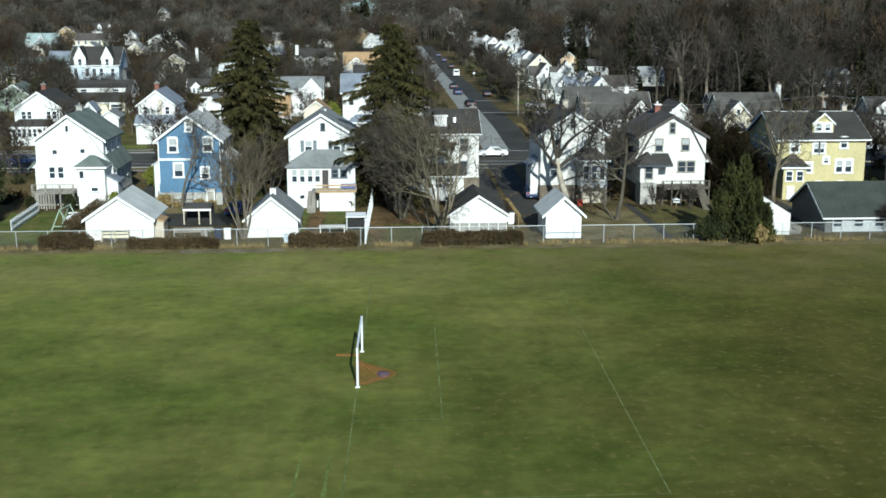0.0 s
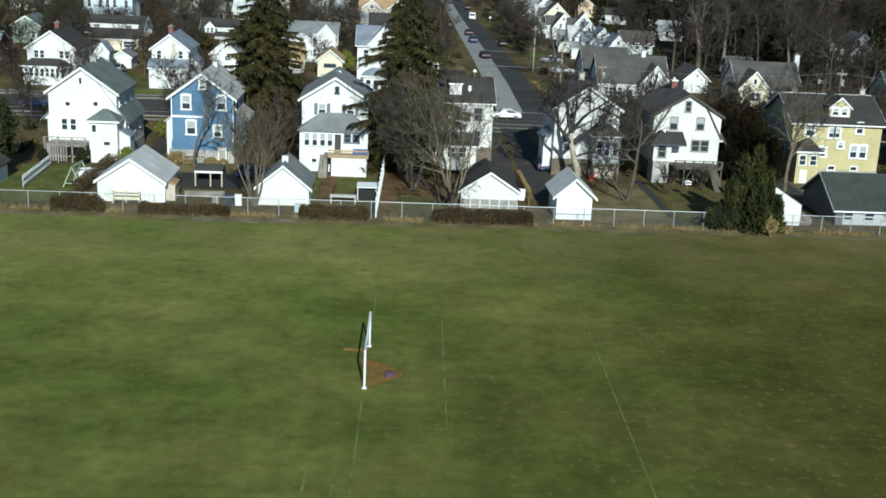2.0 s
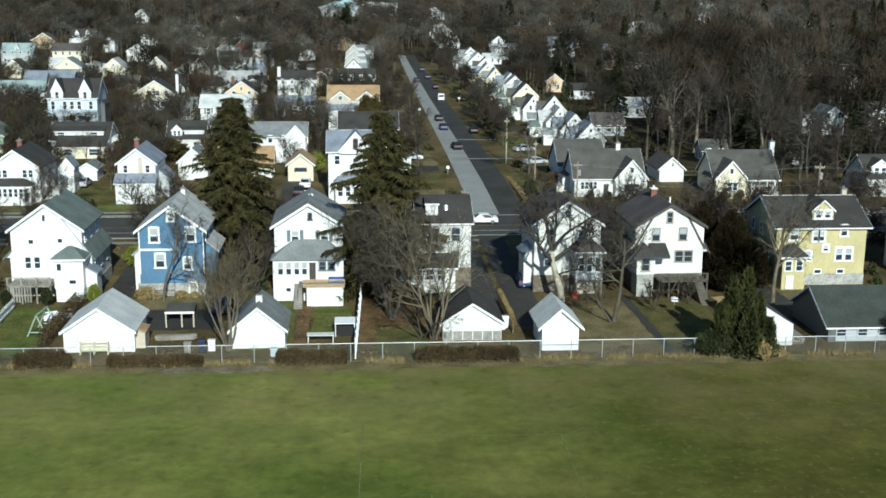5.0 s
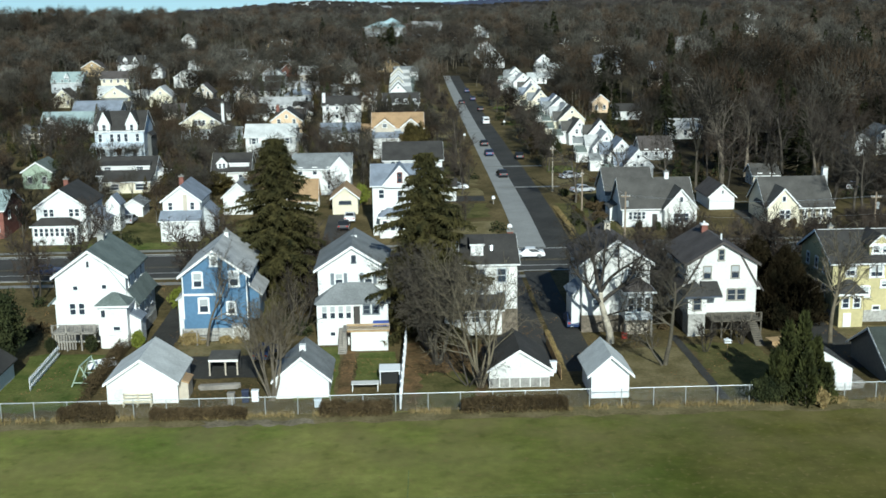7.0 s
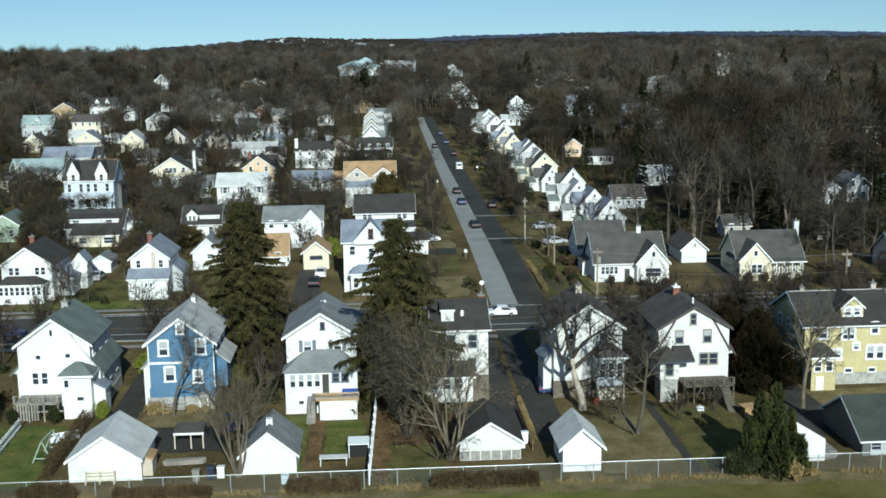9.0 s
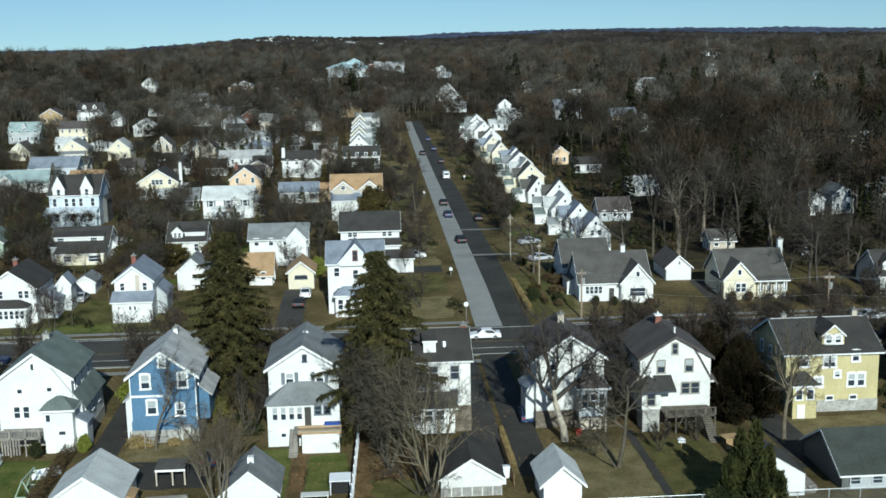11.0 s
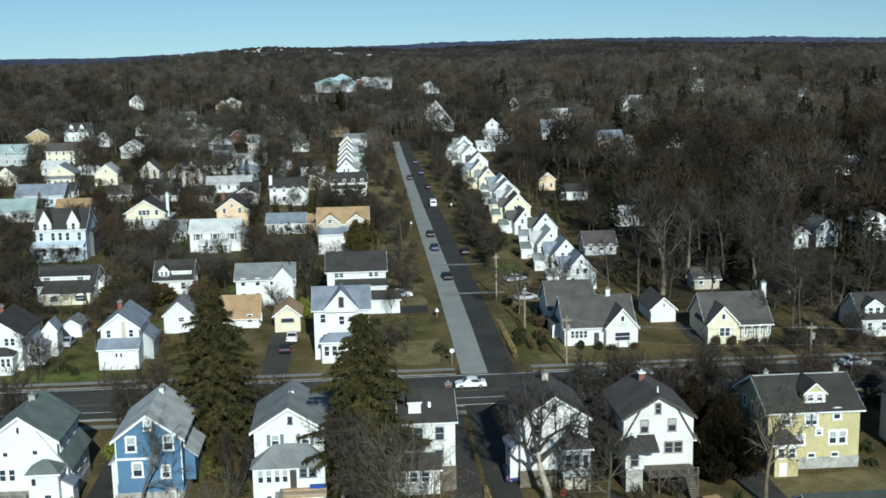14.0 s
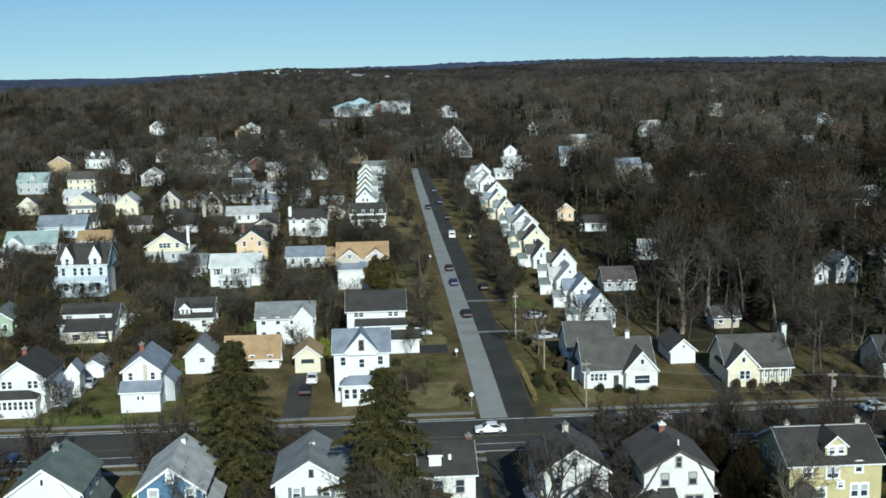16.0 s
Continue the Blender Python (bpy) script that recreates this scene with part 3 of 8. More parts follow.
def add_block(root, x0, x1, y0, y1, z0, eave, kind, top, wall, roof, over=0.35, thick=0.16, fascia=TRIM, roof_name="roof", skirt=0.0):
    """Walls and a roof over a rectangle, in the house's own axes: x across, y to the back. eave and top are heights of the wall and the ridge."""
    xm, ym = (x0 + x1) / 2, (y0 + y1) / 2
    wb, rb, fb = Build(), Build(), Build()
    o = over
    if kind == "gy":
        wb.prism("y", [(x0, z0), (x1, z0), (x1, eave), (xm, top), (x0, eave)], y0, y1)
        s = (top - eave) / (xm - x0)
        e, t = eave - o * s, thick * 1.15
        rb.prism("y", [(x0 - o, e), (xm, top), (x1 + o, e), (x1 + o, e + t), (xm, top + t), (x0 - o, e + t)], y0 - o, y1 + o)
        fb.prism("y", [(x0 - o, e - 0.14), (xm, top - 0.14), (x1 + o, e - 0.14), (x1 + o, e + t - 0.02), (xm, top + t - 0.02), (x0 - o, e + t - 0.02)], y0 - o - 0.03, y0 - o)
    elif kind == "gx":
        wb.prism("x", [(y0, z0), (y1, z0), (y1, eave), (ym, top), (y0, eave)], x0, x1)
        s = (top - eave) / (ym - y0)
        e, t = eave - o * s, thick * 1.15
        rb.prism("x", [(y0 - o, e), (ym, top), (y1 + o, e), (y1 + o, e + t), (ym, top + t), (y0 - o, e + t)], x0 - o, x1 + o)
        fb.box(x0 - o, x1 + o, y0 - o - 0.1, y0 - o, e - 0.06, e + 0.1)
        if fascia:
            for xx in (x0 - o - 0.03, x1 + o):
                part("rake_board", Build().prism("x", [(y0 - o, e - 0.12), (ym, top - 0.12), (y1 + o, e - 0.12), (y1 + o, e + t - 0.02), (ym, top + t - 0.02), (y0 - o, e + t - 0.02)], xx, xx + 0.03), fascia, root)
    elif kind == "hip":
        wb.box(x0, x1, y0, y1, z0, eave)
        run = min(x1 - x0, y1 - y0) / 2
        X0, X1, Y0, Y1 = x0 - o, x1 + o, y0 - o, y1 + o
        r = min(X1 - X0, Y1 - Y0) / 2
        if X1 - X0 > Y1 - Y0:
            a, c = (X0 + r, ym, top), (X1 - r, ym, top)
        else:
            a, c = (xm, Y0 + r, top), (xm, Y1 - r, top)
        e = eave
        A, Bq, C, D = (X0, Y0, e), (X1, Y0, e), (X1, Y1, e), (X0, Y1, e)
        if X1 - X0 > Y1 - Y0:
            faces = [(A, Bq, c, a), (Bq, C, c), (C, D, a, c), (D, A, a)]
        else:
            faces = [(A, Bq, a), (Bq, C, c, a), (C, D, c), (D, A, a, c)]
        for q in faces:
            rb.poly(q)
        rb.box(X0, X1, Y0, Y1, e - 0.08, e - 0.002)
        fb.box(X0 - 0.03, X1 + 0.03, Y0 - 0.03, Y0, e - 0.2, e + 0.02)
        fb.box(X1, X1 + 0.03, Y0, Y1, e - 0.2, e + 0.02)
        fb.box(X0 - 0.03, X0, Y0, Y1, e - 0.2, e + 0.02)
    elif kind in ("shed_f", "shed_r", "shed_l"):
        if kind == "shed_f":
            wb.prism("x", [(y0, z0), (y1, z0), (y1, top), (y0, eave)], x0, x1)
            s = (top - eave) / (y1 - y0)
            slab(rb, "x", (y0 - o, eave - o * s), (y1, top), x0 - o, x1 + o, thick)
            fb.box(x0 - o, x1 + o, y0 - o - 0.06, y0 - o, eave - o * s - 0.1, eave - o * s + 0.1)
        elif kind == "shed_r":
            wb.prism("y", [(x0, z0), (x1, z0), (x1, eave), (x0, top)], y0, y1)
            s = (top - eave) / (x1 - x0)
            slab(rb, "y", (x1 + o, eave - o * s), (x0, top), y0 - o, y1 + o, thick)
        else:
            wb.prism("y", [(x0, z0), (x1, z0), (x1, top), (x0, eave)], y0, y1)
            s = (top - eave) / (x1 - x0)
            slab(rb, "y", (x0 - o, eave - o * s), (x1, top), y0 - o, y1 + o, thick)
    else:
        wb.box(x0, x1, y0, y1, z0, eave)
        rb.box(x0 - o, x1 + o, y0 - o, y1 + o, eave, eave + thick)
    part("wall", wb, wall, root)
    part(roof_name, rb, roof, root)
    if fb.f and fascia:
        part("fascia", fb, fascia, root)


def add_foundation(root, x0, x1, y0, y1, h, mat=STONE):
    part("foundation", Build().box(x0 - 0.06, x1 + 0.06, y0 - 0.06, y1 + 0.06, -0.4, h), mat, root)


def add_chimney(root, x, y, z0, z1, mat=BRICK, size=0.35, cap=CONCRETE):
    b = Build().box(x - size, x + size, y - size, y + size, z0, z1)
    ch = part("chimney", b, mat, root)
    c = Build().box(x - size - 0.08, x + size + 0.08, y - size - 0.08, y + size + 0.08, z1, z1 + 0.14)
    c.tube((x, y, z1 + 0.14), (x, y, z1 + 0.45), 0.13, 0.11, 8, True)
    part("chimney_cap", c, cap, ch)


def add_box(root, name, x0, x1, y0, y1, z0, z1, mat, label=""):
    return part(name, Build().box(x0, x1, y0, y1, z0, z1), mat, root, label)


def add_gable_dormer(root, x, y0, y1, z0, eave, top, w, wall, roof, window=True, casing=TRIM):
    add_block(root, x - w / 2, x + w / 2, y0, y1, z0, eave, "gy", top, wall, roof, over=0.18, thick=0.1, roof_name="dormer_roof")
    if window:
        for s in (-1, 1):
            add_window(root, "front", x + s * w * 0.2, (z0 + eave) / 2 + 0.1, w * 0.24, (eave - z0) * 0.62, y0, casing)


def add_rail(root, x0, x1, y, z, h=0.9, mat=TRIM, step=0.3):
    b = Build().box(x0, x1, y - 0.04, y + 0.04, z + h - 0.07, z + h).box(x0, x1, y - 0.03, y + 0.03, z + 0.08, z + 0.14)
    n = max(2, int((x1 - x0) / step))
    for i in range(n + 1):
        xx = x0 + (x1 - x0) * i / n
        b.box(xx - 0.02, xx + 0.02, y - 0.02, y + 0.02, z, z + h)
    part("railing", b, mat, root)


def add_steps(root, x0, x1, y, top, mat, n=None, run=0.28):
    n = n or max(2, int(top / 0.18))
    for i in range(n):
        add_box(root, "step", x0, x1, y - run * (i + 1), y - run * i, 0, top * (n - i) / (n + 1), mat)


def home(x, y, label, category="house", rz=0.0, base=None, w=0, d=0, group="", plain=True):
    z = land(x, y) if base is None else base
    root = thing(category.replace(" ", "_"), pose(x, y, z, 0, 0, rz), label, category, group)
    if w:
        TAKEN.append((x - w / 2 - 0.5, x + w / 2 + 0.5, y - (1.5 if y < 300 else 5), y + d + 0.5))
        if x > 60 and y > 215:
            PLAIN.append((x, -5.6 if x > 95 and y < 300 else w * 0.35 - 1.0, y))
        elif plain and (y < 380 or (x < -75 and y < 540) or (-6 < x < 60 and y < 520)):
            PLAIN.append((x, w, y))
    return root


# Dutch colonial with a green-grey roof
def big_white_house():
    r = home(-35.6, 133.7, "large white clapboard house with a grey-green shingle roof and small windows", w=9.6, d=10.5)
    add_foundation(r, -4.2, 4.8, 0, 9.6, 1.3)
    add_block(r, -4.2, 4.8, 0, 9.6, 1.3, 4.5, "flat", 4.5, WHITE, WHITE, over=0.0, thick=0.01)
    add_block(r, -4.0, 3.8, 0.03, 9.5, 4.5, 7.75, "gy", 10.5, WHITE, R_GREEN, over=0.4)
    add_block(r, 3.8, 4.8, 0.3, 9.4, 4.4, 4.5, "shed_r", 5.8, WHITE, R_GREEN, over=0.3, roof_name="lower_roof")
    add_block(r, -4.7, -4.0, 0.3, 9.4, 4.4, 4.5, "shed_l", 5.2, WHITE, R_GREEN, over=0.3, roof_name="lower_roof")
    b = Build()
    slab(b, "y", (4.75, 4.5), (1.6, 9.0), -0.06, 0.0, 0.1)
    part("trim_board", b, R_SILVER, r)
    for u, z, w, h in ((-1.8, 6.3, 0.5, 0.45), (1.4, 6.4, 0.5, 0.45)):
        add_window(r, "front", u, z, w, h, 0.03, cross=False)
    add_window(r, "front", -0.25, 9.0, 0.3, 0.7, 0.03, cross=False)
    for u in (-2.25, -1.25):
        add_window(r, "front", u, 3.9, 0.6, 1.25, 0)
    for u in (1.6, 4.4, 7.4):
        add_window(r, "right", u, 6.6, 0.7, 1.1, 3.8)
        add_window(r, "right", u, 3.2, 0.7, 1.1, 4.8)
    add_chimney(r, -0.2, 6.2, 9.6, 11.1, STONE)
    # the back ell
    add_block(r, 1.2, 4.4, -2.7, 0, 1.5, 4.9, "hip", 6.1, WHITE, R_GREEN, over=0.3, roof_name="ell_roof")
    add_box(r, "foundation", 1.3, 4.3, -2.6, -0.1, -0.3, 1.5, WHITE_WORN)
    add_window(r, "front", 1.8, 4.0, 0.45, 0.8, -2.7, cross=False)
    add_window(r, "front", 3.2, 2.3, 0.7, 0.4, -2.72, cross=False)
    add_box(r, "door", 1.5, 2.3, -2.68, -2.6, 0.0, 1.45, TRIM)
    add_block(r, 4.4, 5.6, -1.6, 0.6, 0, 3.0, "shed_r", 3.7, WHITE, R_BLUE, over=0.15, roof_name="entry_roof")
    # the grey deck
    add_box(r, "deck", -3.8, 1.0, -3.4, -0.05, 1.9, 2.05, GREYWOOD)
    for u in (-3.7, -2.2, -0.6, 0.9):
        add_box(r, "deck_post", u - 0.08, u + 0.08, -3.4, -3.24, 0, 3.0, GREYWOOD)
    add_rail(r, -3.8, 1.0, -3.35, 2.05, 0.95, GREYWOOD)
    b = Build()
    for i in range(9):
        b.box(-3.8 + 0.3 * i, -3.62 + 0.3 * i, -3.3, -3.26, 0.15, 1.85)
    part("lattice", b, GREYWOOD, r)


def blue_house():
    r = home(-21.8, 133.0, "blue clapboard house with white trim and a silver-grey roof", w=8.4, d=12)
    add_foundation(r, -3.6, 3.6, 0, 11, 1.5, STONE)
    add_block(r, -3.6, 3.6, 0, 11, 1.5, 7.75, "gy", 10.4, BLUE, R_SILVER, over=0.45)
    add_box(r, "trim_board", -3.62, 0.1, -0.07, 0.0, 5.3, 5.55, TRIM)
    for u in (-3.6, 3.5):
        add_box(r, "corner_board", u, u + 0.12, -0.05, 0.0, 2.6, 7.6, TRIM)
    add_window(r, "front", -1.85, 7.1, 0.85, 1.5, 0, t=0.2, blind=0.62)
    add_window(r, "front", 2.2, 7.15, 0.85, 1.5, 0, t=0.2, blind=0.5)
    add_window(r, "front", 0.05, 9.25, 0.55, 0.95, 0, t=0.2, blind=0.8)
    add_window(r, "front", -1.3, 4.15, 0.9, 1.45, 0, t=0.2, blind=0.45)
    add_window(r, "front", 1.75, 3.8, 0.75, 1.2, 0, t=0.2, blind=0.6)
    add_box(r, "downpipe", 0.55, 0.65, -0.1, -0.01, 2.6, 8.6, GREYWOOD)
    for u in (2.0, 5.0, 8.0):
        add_window(r, "right", u, 6.8, 0.8, 1.3, 3.6)
    # a bay with its own pale roof on one side, and a porch box on the other
    add_block(r, 3.6, 4.7, 2.0, 8.0, 2.0, 5.0, "shed_r", 5.9, BLUE, R_SILVER, over=0.35, roof_name="bay_roof")
    add_block(r, -4.3, -3.6, 0.8, 4.5, 0.3, 4.7, "shed_l", 5.2, WHITE, R_SILVER, over=0.2, roof_name="porch_roof")
    add_box(r, "door", 2.05, 2.75, -0.96, -0.9, 0.1, 1.75, STAINED)
    add_block(r, 1.9, 2.9, -0.9, 0, 0, 1.9, "flat", 1.9, WHITE_WORN, R_SILVER, over=0.1, roof_name="entry_roof")
    add_chimney(r, 0.3, 8.5, 9.8, 10.9, WHITE, 0.25)
    # low deck rails
    for u in (-3.5, -2.0):
        add_box(r, "deck_post", u, u + 0.12, -1.8, -1.68, 0, 2.0, GREYWOOD)
    add_rail(r, -3.5, 0.4, -1.75, 0.6, 1.0, GREYWOOD)


def porch_house():
    r = home(-6.3, 133.0, "tall white house with an enclosed porch, grey shutters and grey roof", w=8.6, d=11)
    add_block(r, -3.95, 3.75, 0, 10, 0, 8.1, "gy", 10.55, WHITE, R_GREY, over=0.45)
    for u in (-1.6, 1.7):
        add_window(r, "front", u, 6.85, 0.75, 1.2, 0, shutters=SHUTTER, blind=0.5)
    add_window(r, "front", 0.1, 9.1, 0.3, 0.65, 0, DARKTRIM, cross=False)
    add_box(r, "vent", -0.3, 0.3, 5.5, 5.9, 10.3, 10.7, TRIM)
    for u in (2.5, 6.0):
        add_window(r, "right", u, 6.6, 0.8, 1.3, 3.75)
    # enclosed porch
    add_block(r, -4.0, 3.85, -2.7, 0, 0, 4.75, "flat", 4.75, WHITE, R_DKGREY, over=0.0, thick=0.02, roof_name="porch_ceiling")
    b = Build()
    e, q = [(-4.3, -3.0, 4.72), (4.15, -3.0, 4.72), (4.15, -0.01, 4.72), (-4.3, -0.01, 4.72)], [(-1.7, -0.01, 6.5), (1.9, -0.01, 6.5)]
    b.poly([e[0], e[1], q[1], q[0]]), b.poly([e[1], e[2], q[1]]), b.poly([e[3], e[0], q[0]]), b.poly(e[::-1])
    part("porch_roof", b, R_GREY, r)
    for u in (-3.15, -2.25, -1.35, -0.5):
        add_window(r, "front", u, 3.75, 0.5, 1.35, -2.7, WHITE, blind=0.55)
    add_box(r, "door", 0.05, 0.75, -2.76, -2.68, 2.3, 4.4, DOORPAINT)
    for u in (1.5, 2.5):
        add_window(r, "front", u, 4.0, 0.62, 0.9, -2.7, SHUTTER)
    add_window(r, "front", -2.3, 1.3, 0.5, 0.4, -2.7, cross=False)
    # raised deck and stairs
    add_box(r, "deck", -0.6, 4.0, -5.2, -2.75, 2.15, 2.32, WARMWOOD)
    add_box(r, "deck_skirt", -0.2, 3.8, -5.15, -2.8, 0, 2.14, WHITE)
    add_rail(r, -0.6, 4.0, -5.15, 2.32, 0.75, BEIGE, 0.18)
    add_box(r, "rail_board", -0.6, 4.0, -5.23, -5.19, 2.92, 3.04, WARMWOOD)
    add_box(r, "stair_wall", -1.1, -0.65, -5.6, -2.75, 0, 2.3, GREYWOOD)
    add_steps(r, -1.6, -0.7, -2.9, 2.2, GREYWOOD)
    add_box(r, "rolled_tarp", 2.2, 3.9, -3.9, -3.3, 2.34, 2.9, BLUETARP)


def grey_roof_house():
    r = home(9.6, 133.0, "white clapboard house with a dark roof behind bare trees", w=6.6, d=10)
    add_block(r, -3.6, 2.55, 0, 9.0, 3.0, 8.3, "gx", 10.6, WHITE_WORN, R_DARK, over=0.3)
    add_foundation(r, -3.6, 2.55, 0, 9, 3.0, DARKSTONE)
    add_block(r, -2.6, -1.2, 1.0, 3.2, 8.3, 10.3, "shed_f", 10.8, WHITE, R_DARK, over=0.15, roof_name="dormer_roof")
    for u, z in ((0.8, 6.9), (-1.6, 6.9), (0.7, 4.2)):
        add_window(r, "front", u, z, 0.9, 1.5, 0, GREYSIDE)
    b = Build().tube((-0.2, 2.0, 9.3), (-0.2, 2.2, 9.9), 0.28, 0.28, 10, True)
    part("roof_vent", b, GALV, r)
    add_chimney(r, 2.3, 5.8, 9.4, 10.8)
    add_block(r, -5.8, 0.6, -2.2, 0, 0.6, 3.6, "shed_f", 4.6, WHITE_WORN, R_DARK, over=0.3, roof_name="porch_roof")
    for u in (-4.9, -3.6, -2.3, -1.0):
        add_window(r, "front", u, 2.7, 0.8, 1.1, -2.2)


def behind_tree_house():
    r = home(23.4, 133.0, "white gabled house with a back bay behind a spreading tree", w=8.6, d=11)
    add_foundation(r, -3.85, 3.85, 0, 10, 2.0, DARKSTONE)
    add_block(r, -3.85, 3.85, 0, 10, 2.0, 8.1, "gy", 10.6, WHITE_WORN, R_BROWN, over=0.4)
    for u, z in ((-1.9, 6.7), (1.7, 6.6), (-2.2, 3.9)):
        add_window(r, "front", u, z, 0.85, 1.4, 0, GREYSIDE)
    add_window(r, "front", 0, 9.2, 0.6, 0.8, 0, GREYSIDE)
    add_chimney(r, 0.0, 6.5, 9.6, 11.5, BEIGE)
    add_block(r, 0.6, 3.7, -2.5, 0, 2.0, 5.3, "hip", 6.6, GREYSIDE, R_BROWN, over=0.3, roof_name="bay_roof")
    for u in (1.2, 2.15, 3.1):
        add_window(r, "front", u, 3.8, 0.55, 1.6, -2.5)
    for u in (0.7, 3.6):
        add_box(r, "porch_post", u - 0.1, u + 0.1, -2.45, -2.25, 0, 2.0, GREYWOOD)
    add_box(r, "cellar_wall", 0.9, 3.4, -1.2, 0, 0, 2.0, BROWN_SHADE)
    add_block(r, -4.9, -3.85, 1.0, 5.0, 0.4, 4.2, "shed_l", 5.0, WHITE, R_BLUE, over=0.25, roof_name="side_roof")
    add_box(r, "red_cooler", 0.2, 0.8, -3.0, -2.6, 0, 0.7, REDPAINT)


BROWN_SHADE = BEIGE


def gambrel_house():
    r = home(35.3, 132.9, "white stucco gambrel house with brown trim and a weathered back porch", w=9, d=11)
    add_foundation(r, -3.95, 4.15, 0, 10, 1.9, DARKSTONE)
    add_block(r, -3.95, 4.15, 0, 10, 1.9, 7.75, "gy", 10.15, WHITE_WORN, R_BROWN, over=0.35, fascia=R_BROWN)
    for i in (-1, 1):
        b = Build()
        slab(b, "y", (0.1 + i * 4.15, 4.9), (0.1 + i * 1.9, 8.9), -0.08, 0.0, 0.22)
        part("trim_board", b, R_BROWN, r)
    for i in (-1, 1):
        add_block(r, 4.15 if i > 0 else -4.7, 4.75 if i > 0 else -3.95, 0.2, 9.8, 4.6, 4.7, "shed_r" if i > 0 else "shed_l", 5.7, WHITE_WORN, R_BROWN, over=0.2, roof_name="lower_roof")
    add_window(r, "front", 0.0, 8.75, 0.55, 1.15, 0, STAINED)
    add_window(r, "front", -1.55, 6.7, 0.8, 1.35, 0, STAINED, blind=0.45)
    add_window(r, "front", 1.65, 6.75, 0.8, 1.35, 0, STAINED, blind=0.45)
    add_window(r, "front", 1.3, 4.1, 0.85, 1.2, 0, STAINED)
    add_window(r, "front", 2.4, 4.1, 0.85, 1.2, 0, STAINED)
    add_chimney(r, -0.2, 7.0, 9.6, 10.9, BRICK, 0.35, TRIM)
    b = Build().tube((0.3, 1.4, 10.1), (0.3, 1.4, 10.9), 0.1, 0.1, 8, True)
    part("vent_pipe", b, TRIM, r)
    add_block(r, -4.3, -2.2, -2.6, 0, 2.6, 4.7, "hip", 6.1, WHITE_WORN, R_DARK, over=0.45, fascia=DARKTRIM, roof_name="porch_roof")
    add_window(r, "front", -3.3, 3.8, 0.8, 1.4, -2.6, STAINED)
    add_box(r, "porch_base", -4.2, -2.3, -2.5, 0, 0, 2.6, STONE)
    add_block(r, -2.2, -0.6, -2.2, 0, 4.4, 4.6, "shed_f", 5.6, WHITE_WORN, R_DARK, over=0.2, fascia=DARKTRIM, roof_name="pent_roof")
    add_box(r, "deck", -1.9, 3.8, -3.6, -0.05, 1.9, 2.05, DECKWOOD)
    for i in range(6):
        u = -1.8 + i * 1.1
        add_box(r, "deck_post", u - 0.08, u + 0.08, -3.6, -3.44, 0, 2.95, DECKWOOD)
    add_rail(r, -1.9, 3.8, -3.55, 2.05, 0.9, DECKWOOD, 0.25)
    add_steps(r, 2.2, 3.2, -3.6, 2.0, DECKWOOD)
    for u in (-0.6, 1.2):
        b = Build().tube((u, -3.0, 0), (u + 0.9, -3.2, 1.9), 0.07, 0.07, 5)
        part("brace", b, DECKWOOD, r)


def yellow_house():
    r = home(54.4, 134.7, "yellow clapboard house with white-cased windows and a dark roof", w=12, d=12)
    add_foundation(r, -5.5, 5.5, 0, 10.5, 1.4)
    add_block(r, -5.5, 5.5, 0, 10.5, 1.4, 7.2, "gx", 9.9, YELLOW, R_DARK, over=0.45)
    add_gable_dormer(r, 0.3, 0.8, 5.0, 7.3, 9.0, 10.15, 2.6, YELLOW, R_DARK, window=False)
    for u in (-0.25, 0.85):
        add_window(r, "front", u, 8.45, 0.62, 0.75, 0.8, t=0.24, blind=0.5)
    add_box(r, "ridge_cap", -5.7, 5.7, 5.1, 5.4, 9.93, 10.05, TRIM)
    for u, z, w, h in ((-3.4, 6.2, 0.9, 1.2), (2.7, 6.6, 0.7, 1.1), (-4.3, 3.4, 0.7, 1.1), (-1.6, 3.6, 0.8, 1.0), (0.6, 4.5, 0.55, 0.6)):
        add_window(r, "front", u, z, w, h, 0, t=0.22, blind=0.5)
    for u in (-0.75, 0.0):
        add_window(r, "front", u, 6.0, 0.55, 1.1, 0, t=0.22, blind=0.6)
    for u in (2.3, 3.45):
        add_window(r, "front", u, 3.75, 0.75, 1.4, 0, t=0.22, blind=0.55)
    for u in (-0.2, 2.6):
        add_window(r, "front", u, 1.65, 0.75, 0.4, 0, cross=False)
    add_chimney(r, 4.6, 5.4, 9.0, 10.7, BEIGE, 0.3)
    add_chimney(r, -3.8, 6.0, 9.0, 10.2, BEIGE, 0.25)
    add_block(r, -5.4, -2.6, -2.2, 0, 0, 4.0, "hip", 5.4, YELLOW, R_DARK, over=0.35, roof_name="porch_roof")
    for u in (-4.7, -3.4):
        add_window(r, "front", u, 2.9, 0.7, 1.1, -2.2)
    add_box(r, "door", -4.9, -4.0, -2.3, -2.2, 0.1, 1.7, TRIM)
    for y in (2.5, 5.2, 8):
        add_window(r, "left", y, 6.0, 0.8, 1.3, -5.5)
        add_window(r, "left", y, 3.2, 0.8, 1.3, -5.5)


